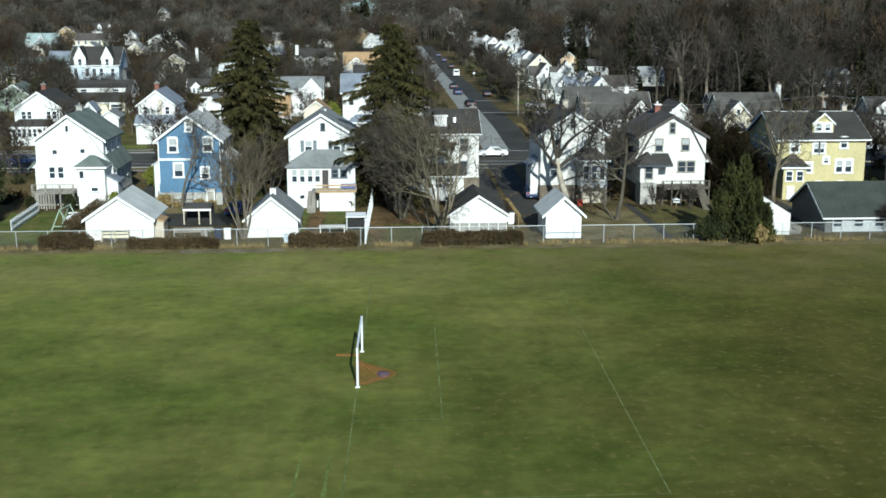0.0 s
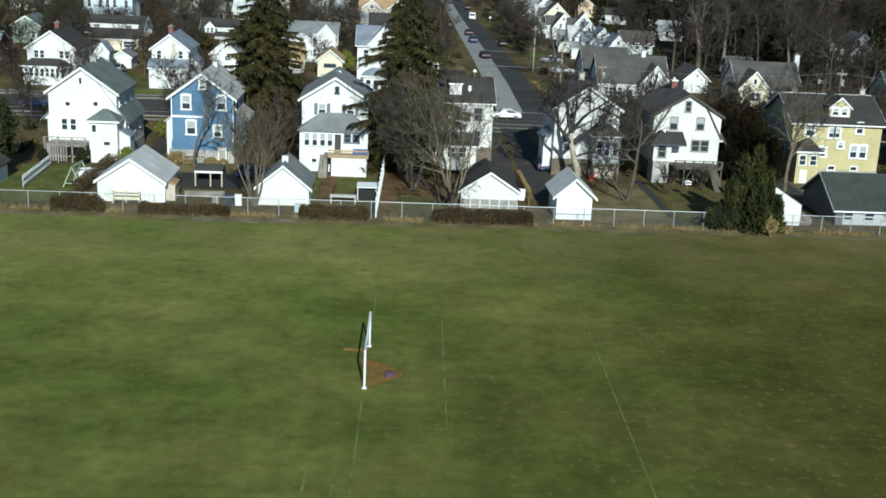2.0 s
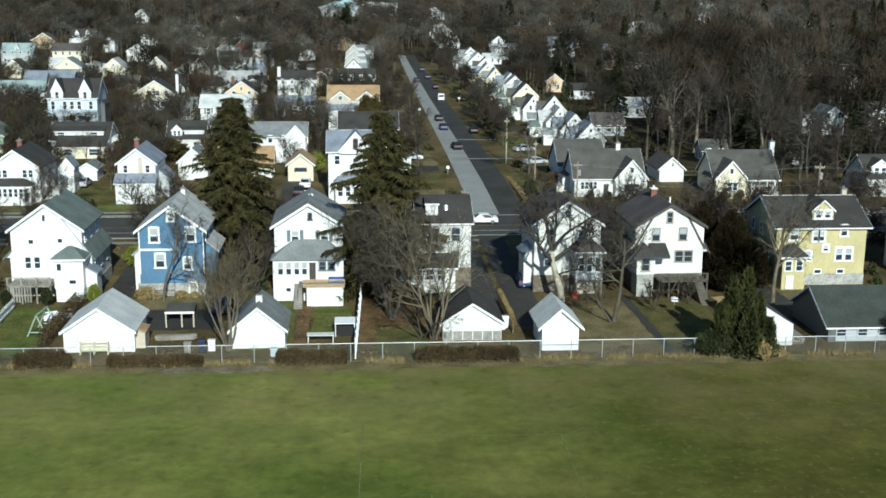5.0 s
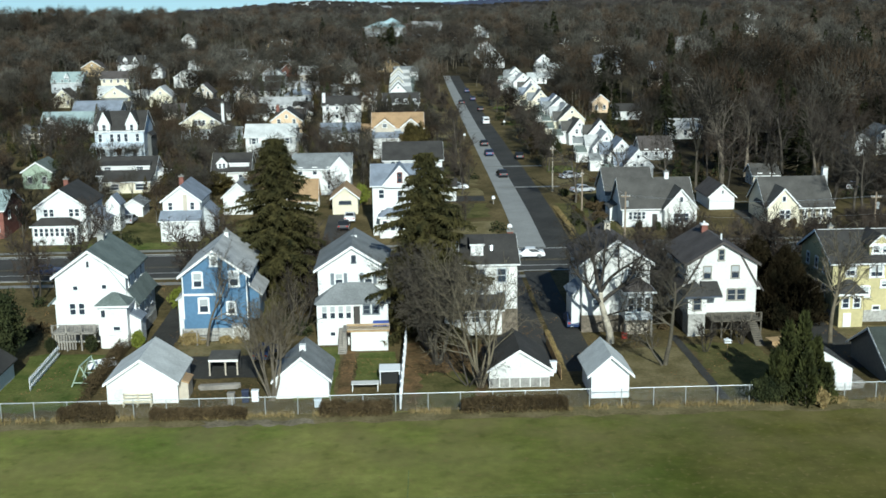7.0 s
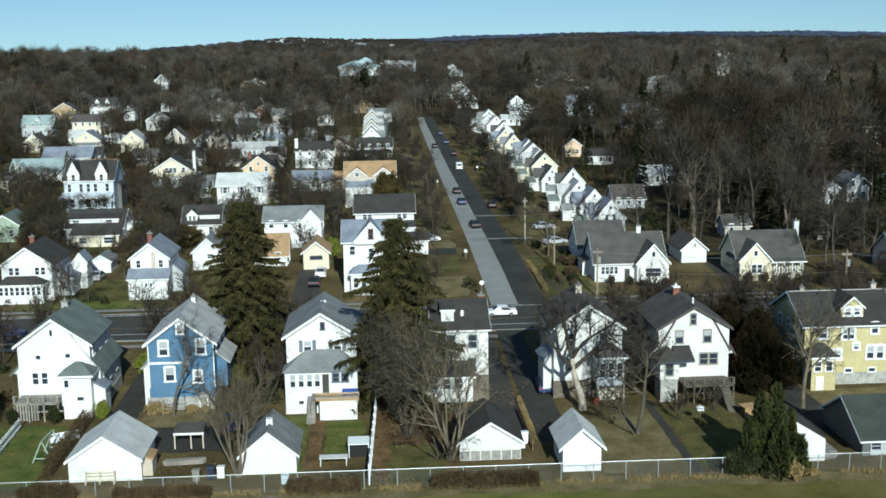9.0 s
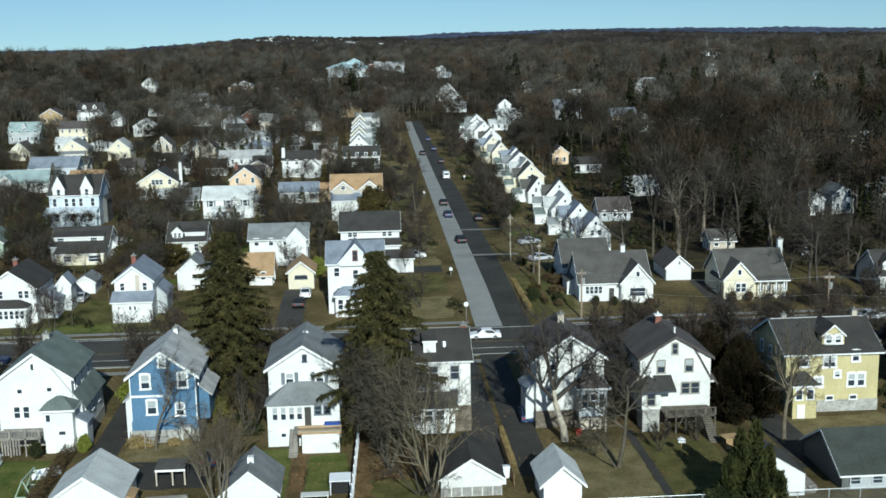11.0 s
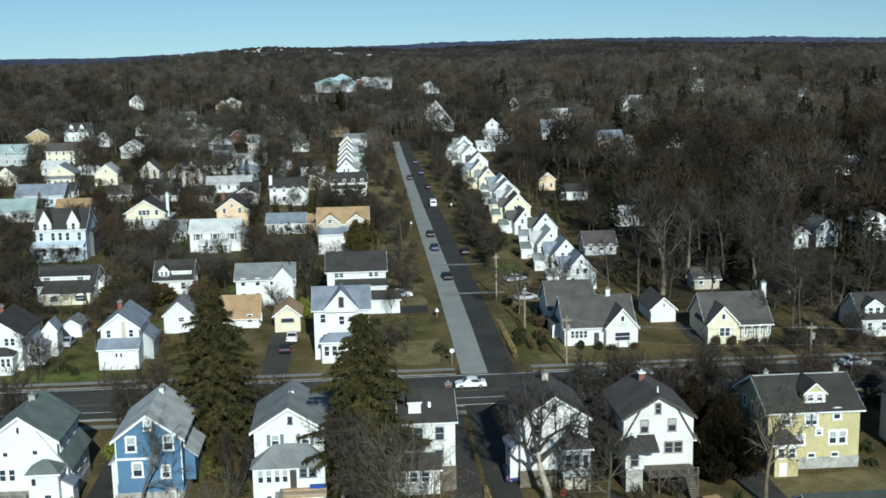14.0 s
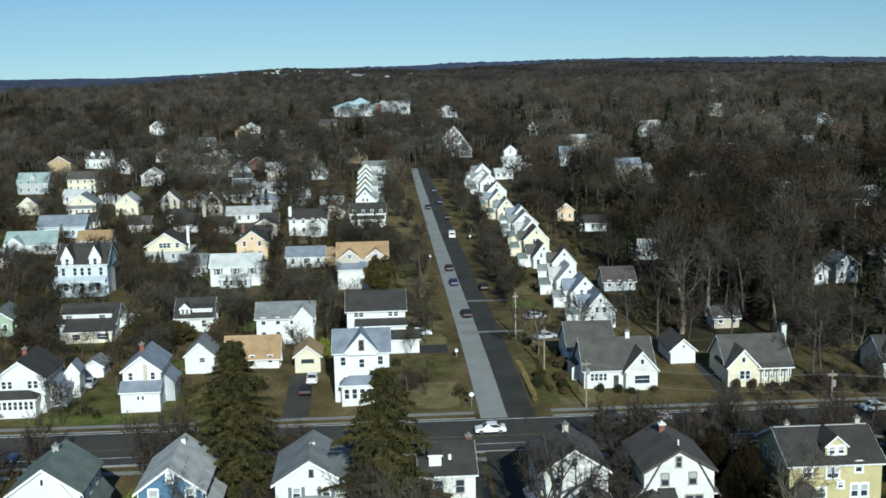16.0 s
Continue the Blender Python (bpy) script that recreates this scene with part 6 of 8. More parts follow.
WARMBARK = material("warm_grey_bark", (0.125, 0.105, 0.078), 0.95, 0.25, 1.0, 6.0, 0.4)
WARMTWIG = material("warm_brown_twigs", (0.092, 0.073, 0.046), 0.95, 0.25, 0.5, 3.0)
SOFTTWIG = material("soft_brown_twigs", (0.062, 0.051, 0.037), 0.95, 0.25, 0.5, 3.0)
DULLBARK = material("dull_olive_bark", (0.088, 0.076, 0.055), 0.95, 0.25, 1.0, 6.0, 0.4)
bare_tree(-13.4, 112.6, 10.0, 0.13, "multi-stemmed bare tree beside a white garage", 11, SHRUB_SHAPE, stems=10, splay=0.20, bark=WARMBARK, twig=WARMTWIG)
OLIVEBARK = material("sunlit_olive_bark", (0.150, 0.126, 0.084), 0.95, 0.25, 1.0, 6.0, 0.4)
VASE_SHAPE = ((7, 6, 6, (18, 48), 0.05), (4, 4, 5, (22, 55), 0.05), (3, 3, 4, (25, 60), 0.03), (2, 3, 4, (20, 60), 0.02), (1, 0, 0, (0, 0), 0.0))
bare_tree(6.7, 114.8, 12.5, 0.15, "vase-shaped bare tree with many slender stems beside a worn garage", 12, VASE_SHAPE, stems=7, splay=0.30, bark=OLIVEBARK, twig=SOFTTWIG)
bare_tree(5.6, 115.4, 5.5, 0.10, "low spreading bare shrub tree with dark limbs", 19, VASE_SHAPE, stems=4, splay=1.0, bark=BARK)
bare_tree(2.7, 122.5, 12.0, 0.22, "dense broad bare tree with fine brown twigs", 13, NEAR_SHAPE, lean=(-0.05, 0), stems=3, splay=0.42, bark=DULLBARK, twig=SOFTTWIG)


def crooked_oak(x, y, label, seed):
    """A pale leaning trunk that forks low into heavy dark crooked limbs."""
    rng = random.Random(seed)
    random.seed(seed)
    t = thing("bare_tree", pose(x, y, land(x, y)), label, "tree")
    way = [Vector(p) for p in ((0.15, 0, -0.1), (0.0, 0, 1.4), (-0.5, 0.1, 3.0), (-0.95, 0.1, 4.6), (-1.0, 0.2, 5.8))]
    trunk, limbs, ends = Build(), Build(), Build()
    for k in range(4):
        trunk.tube(way[k], way[k + 1], 0.46 - 0.06 * k, 0.40 - 0.06 * k, 10)
    shape = ((6, 6, 8, (28, 62), 0.03, 0.95), (4, 5, 7, (28, 60), 0.02), (3, 3, 5, (25, 60), 0.0), (2, 3, 4, (20, 60), 0.0), (1, 0, 0, (0, 0), 0.0))
    for start, d, length, r in ((3, (-0.75, -0.1, 0.75), 7.0, 0.22), (3, (0.8, 0.3, 0.65), 7.5, 0.24), (4, (-0.25, 0.2, 1.0), 8.0, 0.25), (4, (0.35, -0.4, 0.95), 7.5, 0.22), (4, (0.1, 0.7, 0.8), 7.0, 0.2), (2, (0.9, -0.3, 0.45), 4.5, 0.13)):
        grow(limbs, way[start], Vector(d).normalized(), length, r, 0, 4, rng, shape, ends, limbs)
    part("trunk", trunk.mesh("trunk", PALEBARK, tidy=False, smooth=True), PALEBARK, t)
    part("branchwork", limbs.mesh("branchwork", BARK, tidy=False, smooth=True), BARK, t)
    part("crown", ends.mesh("crown", TWIG, tidy=False), TWIG, t)


crooked_oak(21.9, 128.6, "spreading bare tree with a pale leaning trunk and dark crooked limbs", 141)
bare_tree(26.2, 120.4, 17.5, 0.27, "slender leaning bare tree on a dry lawn", 15, LEAN_SHAPE, lean=(0.08, 0.02), bark=DULLBARK)
bare_tree(25.9, 120.1, 7.0, 0.13, "small forked bare tree on a dry lawn", 16, LEAN_SHAPE, lean=(-0.55, 0.1), bark=DULLBARK)
bare_tree(-22.6, 131.0, 13.0, 0.17, "slender bare tree in front of a blue house", 17, LEAN_SHAPE, bark=WARMBARK)
bare_tree(45.3, 125.2, 15.5, 0.27, "tall bare tree beside a yellow house", 18, LEAN_SHAPE, lean=(0.0, 0), bark=OLIVEBARK)
bare_tree(-12.7, 134.5, 7.5, 0.14, "brown bare thicket tree between houses", 21, SHRUB_SHAPE, stems=6, splay=0.35, twig=REDTWIG)
bare_tree(53.4, 111.0, 3.9, 0.07, "rounded bare shrub tree before a long garage", 22, SHRUB_SHAPE, stems=12, splay=0.7, twig=REDTWIG)
bare_tree(29.7, 140.0, 10.0, 0.2, "bare tree between two white houses", 23, NEAR_SHAPE)
bare_tree(31.5, 124.5, 3.2, 0.05, "small bare shrub by a back porch", 25, SHRUB_SHAPE, stems=5, splay=0.5)
bare_tree(36.2, 127.0, 3.0, 0.05, "small bare shrub by a back deck", 26, SHRUB_SHAPE, stems=5, splay=0.5)
TALLBARK = material("tall_pale_bark", (0.19, 0.158, 0.118), 0.9, 0.25, 0.8, 5.0, 0.3)
ELM_SHAPE = ((7, 8, 9, (18, 42), 0.10, 1.1), (4, 5, 9, (20, 50), 0.10), (3, 4, 8, (20, 55), 0.05), (2, 3, 6, (20, 60), 0.02), (1, 0, 0, (0, 0), 0.0))
for xx, yy, hh, rr, sd in ((58.8, 216.5, 25.0, 0.55, 28), (67.4, 229.7, 22.0, 0.42, 29), (75.5, 212.0, 21.0, 0.38, 30)):
    bare_tree(xx, yy, hh, rr, "very tall bare tree with a pale straight trunk", sd, ELM_SHAPE, bark=TALLBARK, limb_bark=WOODBARK, group="tall pale trees")
    TAKEN.append((xx - 2, xx + 2, yy - 2, yy + 2))
bare_tree(1.8, 128.0, 12.0, 0.22, "bare tree in a leafy yard", 27, LEAN_SHAPE, stems=3, splay=0.4, twig=SOFTTWIG)


def leaf_cloud(b, c, radii, n, size, rng, seed, hollow=0.55, flat=0.0):
    """Small leaf clumps through a lumpy rounded volume."""
    for i in range(n):
        v = Vector((rng.gauss(0, 1), rng.gauss(0, 1), rng.gauss(0, 1))).normalized()
        k = (hollow + (1 - hollow) * rng.random()) * (0.75 + 0.45 * noise.noise(v * 2.2 + Vector((seed, 0, 0))))
        p = Vector((c[0] + v.x * radii[0] * k, c[1] + v.y * radii[1] * k, c[2] + v.z * radii[2] * k))
        if p.z < 0.02:
            continue
        d = Vector((rng.uniform(-0.8, 0.8), rng.uniform(-0.8, 0.8), rng.uniform(0.1, 1.4)))
        b.sliver(p - d * size * 0.5, p + d * size * 0.5, size * rng.uniform(0.5, 0.9))


def bush(x, y, rx, ry, h, mat, label, seed, n=1400, size=0.28, name="bush", category="bush", base=None):
    rng = random.Random(seed)
    random.seed(seed)
    t = thing(name, pose(x, y, land(x, y) if base is None else base), label, category)
    b = Build()
    leaf_cloud(b, (0, 0, h * 0.5), (rx, ry, h * 0.56), int(n * 2.6), size * 0.62, rng, seed)
    part("foliage", b.mesh("leaves", mat, tidy=False), mat, t)
    for k in range(4):
        a = rng.uniform(0, 6.28)
        part("stem", Build().tube((0.1 * math.cos(a), 0.1 * math.sin(a), 0), (rx * 0.5 * math.cos(a), ry * 0.5 * math.sin(a), h * 0.7), 0.05, 0.02, 4), BARK, t)
    return t


def hedge(x0, x1, y, h, mat, label, seed, depth=1.0):
    rng = random.Random(seed)
    random.seed(seed)
    t = thing("hedge", pose(x0, y, land(x0, y)), label, "hedge")
    b = Build()
    w = x1 - x0
    for i in range(int(w * 1000 * max(1, depth / 4))):
        u = rng.random() * w
        top = h * (0.82 + 0.25 * noise.noise(Vector((u * 0.9, seed, 0)))) * min(1, 0.75 + min(u, w - u))
        z = top * rng.random() ** 0.6
        yy = depth * (rng.random() - 0.5) * (1.1 - 0.3 * z / h) * (1 + 0.3 * noise.noise(Vector((u, z, seed))))
        p = Vector((u, yy, z))
        d = Vector((rng.uniform(-1, 1), rng.uniform(-1, 1), rng.uniform(-0.4, 1))) * 0.09
        b.sliver(p - d, p + d, 0.085)
    part("foliage", b.mesh("leaves", mat, tidy=False), mat, t)


hedge(-32.3, -27.2, 107.9, 2.0, BROWNLEAF, "untidy brown hedge against the field fence", 31, 1.3)
hedge(-24.0, -15.2, 107.9, 1.35, BROWNLEAF, "brown hedge against the field fence", 32)
hedge(-8.6, -1.9, 107.8, 1.75, BROWNLEAF, "clipped brown hedge against the field fence", 33)
hedge(4.4, 14.3, 107.8, 1.85, BROWNLEAF, "clipped brown hedge against the field fence", 34)
hedge(-32.2, -30.9, 122.4, 1.7, BROWNLEAF, "untidy brown hedge between a lawn and a driveway", 35, 18.0)
hedge(15.2, 15.8, 127.0, 0.8, TUFT, "dry grass strip between two driveways", 36, 12.0)
bush(33.3, 108.5, 2.5, 1.6, 2.7, YEW, "low dark evergreen bush against the field fence", 41, 2600, 0.34)


def shaggy_evergreen(x, y, tops, label, seed, mat):
    """Upright overlapping plumes of evergreen sprays; tops: offset, offset, reach and height of each plume."""
    rng = random.Random(seed)
    random.seed(seed)
    t = thing("evergreen", pose(x, y, land(x, y)), label, "tree")
    for u, v, reach, h in tops:
        b = Build()
        for i in range(int(520 * reach * h ** 0.5)):
            f = rng.random() ** 0.8
            a = rng.uniform(0, 6.28)
            lump = 0.75 + 0.5 * noise.noise(Vector((math.cos(a) * 1.6, math.sin(a) * 1.6 + u, f * 4 + seed)))
            w = reach * (1 - f) ** 0.62 * lump * (0.55 + 0.45 * rng.random())
            p = Vector((u + w * math.cos(a), v + w * math.sin(a), 0.1 + h * f * (0.92 + 0.16 * lump)))
            d = Vector((0.55 * math.cos(a), 0.55 * math.sin(a), rng.uniform(0.1, 1.3))) * rng.uniform(0.25, 0.6)
            b.sliver(p, p + d, rng.uniform(0.14, 0.30))
        part("foliage", b.mesh("sprays", mat, tidy=False), mat, t)
        part("stem", Build().tube((u, v, 0), (u, v, h * 0.9), 0.09, 0.03, 5), BARK, t)


shaggy_evergreen(36.0, 108.9, ((0.5, 0.2, 1.9, 7.8), (-0.9, 0.4, 1.8, 7.0), (1.6, -0.2, 1.6, 5.6), (-2.0, 0.2, 1.7, 4.6), (2.5, -0.6, 1.3, 3.4), (0.4, -1.2, 1.9, 4.6)), "tall shaggy evergreen with yellowish tips by the fence", 42, YOUNGLEAF)
bush(-24.6, 131.4, 1.5, 0.8, 1.7, TUFT, "dry tan shrubs at the foot of a blue house", 55, 700, 0.35)
for i, (xx, rr, hh) in enumerate(((-25.0, 0.9, 1.1), (-23.4, 0.8, 0.9), (-20.8, 1.0, 1.0), (-19.3, 0.7, 0.8))):
    bush(xx, 131.9, rr, 0.7, hh, TUFT, "dry straw-coloured shrub at the foot of a blue house", 360 + i, 500, 0.3)
bush(37.6, 106.7, 0.8, 0.7, 2.0, TUFT, "tall dry grass tuft at the fence", 44, 700, 0.4)
bush(39.3, 108.0, 1.2, 0.5, 0.8, TUFT, "low dry grass tuft at the fence", 45, 500, 0.3)
bush(-17.4, 139.5, 2.2, 2.2, 3.2, OLIVELEAF, "olive-yellow thicket beside a blue house", 57, 1900, 0.34)
bush(-16.4, 148.5, 2.6, 2.4, 3.8, LIMELEAF, "yellow-green shrub behind a blue house", 46, 1400, 0.35)
bush(-28.6, 147.0, 1.6, 2.0, 3.0, LIMELEAF, "yellow-green shrub beside a driveway", 47, 1000, 0.35)
bush(-30.2, 131.0, 0.9, 1.4, 2.2, LIMELEAF, "yellow-green shrub at a house corner", 48, 700, 0.3)
bush(-34.9, 129.4, 0.9, 0.9, 2.2, YEW, "small rounded dark shrub by a deck", 49, 700, 0.28)
bush(-39.4, 129.6, 0.8, 0.8, 2.0, YEW, "small rounded dark shrub by a deck", 50, 600, 0.28)
bush(60.5, 117.0, 2.6, 2.6, 4.2, YEW, "dark evergreen bush beside a garage", 51, 1800, 0.36)
bush(66.5, 116.0, 3.4, 3.0, 5.4, YEW, "large evergreen bush beside a white house", 52, 2400, 0.4)
bush(-43.4, 125.0, 3.6, 4.0, 9.0, YEW, "tall dark evergreen mass beside a white house", 53, 4200, 0.5)
bush(-47.5, 120.5, 4.0, 3.5, 6.0, YEW, "dark evergreen mass beside a pale garage", 54, 2800, 0.5)
for i, (xx, yy, rr, hh, mm) in enumerate(((36.8, 184.2, 0.7, 1.7, YEW), (39.6, 183.6, 0.7, 1.6, YEW), (45.3, 183.5, 0.8, 1.2, BROWNLEAF), (58.6, 183.4, 0.8, 2.0, BROWNLEAF), (61.2, 183.3, 0.8, 1.9, BROWNLEAF), (64.5, 183.5, 0.7, 1.2, YEW),
                                      (31.2, 186.0, 1.0, 1.6, YEW), (31.4, 191.0, 1.0, 1.8, BROWNLEAF), (33.2, 197.0, 2.2, 2.0, BROWNLEAF), (-57.5, 182.4, 0.8, 1.2, YEW), (-56.0, 182.2, 0.8, 1.2, YEW),
                                      (-27.5, 222.0, 4.0, 5.0, BROWNLEAF), (-42.0, 221.0, 3.5, 6.5, YEW), (-22.0, 240.0, 3.0, 5.5, BROWNLEAF), (-60.0, 212.0, 5.0, 7.0, BROWNLEAF), (-8.0, 208.0, 2.0, 4.0, LIMELEAF), (-40.0, 290.0, 3.0, 5.5, BROWNLEAF), (-24.0, 285.0, 2.5, 4.5, LIMELEAF), (33.5, 262.0, 2.2, 6.5, YEW))):
    bush(xx, yy, rr, rr, hh, mm, "rounded shrub in a front yard", 60 + i, int(300 + 260 * rr), 0.28 + 0.04 * rr)


# hedge and shrubs along the dark lane, and dark garden evergreens between the far houses
hedge(25.4, 26.2, 191.4, 1.0, TUFT, "straw-coloured clipped hedge along the side street", 37, 23.1)
hedge(28.6, 29.4, 193.5, 0.9, BROWNLEAF, "low brown hedge across a corner lawn", 38, 20.0)
sheet("lawn", YARDGREEN, 26.4, 34.0, 180.0, 206.0, 0.032, "olive corner lawn beside the side street", "lawn", jag=0.4, over=1.5)
for i, (xx, yy) in enumerate(((31.0, 184.0), (31.2, 187.5), (31.6, 200.5), (33.0, 204.0), (30.2, 207.5), (29.0, 212.5))):
    bush(xx, yy, 0.9 + 0.1 * (i % 3), 1.0, 1.3 + 0.2 * (i % 2), YEW if i % 2 else BROWNLEAF, "clipped shrub on a corner lawn", 340 + i, 700, 0.3)
DOMELEAF = material("olive_brown_evergreen", (0.040, 0.036, 0.013), 0.9, 0.35, 0.6, 2.5, other=(0.075, 0.058, 0.020), gloss=0.1)
for i, (xx, yy, rr, hh, mm) in enumerate(((27.4, 187.7, 1.3, 2.2, YEW), (28.2, 191.7, 1.2, 2.0, DOMELEAF), (31.6, 190.5, 1.6, 1.8, BROWNLEAF), (35.2, 194.8, 1.4, 1.7, BROWNLEAF), (-43.3, 220.7, 4.0, 5.0, DOMELEAF), (-35.4, 221.7, 4.2, 4.6, DOMELEAF), (-65.4, 235.5, 6.0, 8.0, YEW), (-27.2, 314.6, 3.6, 4.6, DOMELEAF), (-74.1, 353.5, 2.0, 7.0, DOMELEAF), (-27.6, 368.1, 1.4, 7.5, DOMELEAF), (30.0, 268.2, 2.2, 5.5, DOMELEAF), (42.0, 302.4, 1.8, 6.0, YEW))):
    bush(xx, yy, rr, rr, hh, mm, "dense dark evergreen shrub in a garden", 320 + i, int(500 + 420 * rr), 0.30 + 0.05 * rr)
bush(2.0, 258.6, 3.9, 3.4, 9.6, DOMELEAF, "tall dome-shaped olive evergreen before a white house", 90, 4200, 0.75)
TAKEN.append((-4, 8, 238, 262))


def conifer(x, y, h, spread, label, seed, mat=SPRUCE, start=0.08, density=1.0, base=None, rich=1.0, taper=0.62):
    rng = random.Random(seed)
    random.seed(seed)
    t = thing("conifer", pose(x, y, land(x, y) if base is None else base), label, "tree")
    part("trunk", Build().tube((0, 0, -0.2), (0, 0, h * 0.6), 0.32 * h / 20, 0.16 * h / 20, 7).tube((0, 0, h * 0.6), (0, 0, h), 0.16 * h / 20, 0.02, 6), BARK, t)
    b, limbs = Build(), Build()
    n = int(h * 2.1 * density)
    for i in range(n):
        f = start + (1 - start) * i / n
        z = h * f
        reach0 = spread * (1 - f) ** taper * (0.80 + 0.5 * noise.noise(Vector((f * 7, seed, 0))))
        arms = int(5 + 4 * (1 - f))
        for k in range(arms):
            a = 2 * math.pi * k / arms + rng.random() * 0.9 + i * 0.7
            reach = max(0.3, reach0 * rng.uniform(0.55, 1.1) * (1 + 0.22 * noise.noise(Vector((math.cos(a) * 1.3, math.sin(a) * 1.3, f * 5 + seed)))))
            d = Vector((math.cos(a), math.sin(a), 0))
            drop = -0.28 * reach * rng.uniform(0.4, 1.2) + 0.10 * reach
            p0 = Vector((0, 0, z))
            limbs.sliver(p0, p0 + d * reach + Vector((0, 0, drop)), 0.07)
            m = int((4 + reach * 5.0) * rich)
            for j in range(m):
                s = 0.12 + 0.88 * (j + rng.random()) / m
                p = p0 + d * reach * s + Vector((0, 0, drop * s * s))
                side = Vector((-d.y, d.x, 0)) * rng.choice((-1, 1))
                e = p + side * rng.uniform(0.2, 0.9) * (1.2 - 0.6 * s) + d * rng.uniform(-0.1, 0.55) + Vector((0, 0, rng.uniform(-0.8, 0.12)))
                b.sliver(p, e, rng.uniform(0.12, 0.26))
    part("branchwork", limbs.mesh("limbs", BARK, tidy=False), BARK, t)
    part("foliage", b.mesh("needles", mat, tidy=False), mat, t)
    return t


conifer(-15.9, 145.7, 21.5, 8.2, "tall olive-green spruce between two houses", 71, rich=6.5, taper=0.42)
conifer(2.0, 132.8, 21.3, 8.4, "tall olive-green spruce beside a white house", 72, rich=6.5, taper=0.42)

# tall dry grass along the foot of the fence
b = Build()
rng = random.Random(88)
random.seed(88)
for i in range(9000):
    u = rng.uniform(-60, 92)
    if noise.noise(Vector((u * 0.35, 5.0, 0))) < -0.15:
        continue
    p = Vector((u, 108.3 + rng.gauss(0, 0.35), 0))
    b.sliver(p, p + Vector((rng.uniform(-0.1, 0.1), rng.uniform(-0.1, 0.1), rng.uniform(0.2, 0.6))), 0.07)
single("dry_grass", b.mesh("dry_grass", TUFT, tidy=False), TUFT, Matrix(), "strip of tall dry grass along the fence", "grass", kind="stuff")

# plants in the gap, their leaves blackened for the shade there
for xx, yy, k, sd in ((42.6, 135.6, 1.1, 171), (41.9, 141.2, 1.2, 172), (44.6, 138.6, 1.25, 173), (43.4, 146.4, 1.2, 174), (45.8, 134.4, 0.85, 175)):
    shaggy_evergreen(xx, yy, ((0, 0, 3.0 * k, 6.0 * k), (1.2, 0.8, 2.8 * k, 5.2 * k), (-1.0, -0.8, 2.8 * k, 5.4 * k)), "dark shaded evergreen between two houses", sd, SHADEYEW)
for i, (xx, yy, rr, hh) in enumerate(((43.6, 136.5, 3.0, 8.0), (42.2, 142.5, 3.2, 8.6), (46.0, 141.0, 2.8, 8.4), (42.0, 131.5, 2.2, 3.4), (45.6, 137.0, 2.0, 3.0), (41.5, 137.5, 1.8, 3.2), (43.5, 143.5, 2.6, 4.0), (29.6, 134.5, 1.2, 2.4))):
    bush(xx, yy, rr, rr, hh, SHADEYEW, "shade-dark thicket beside a driveway", 160 + i, int(900 * rr), 0.34)

# ---- vehicles ----


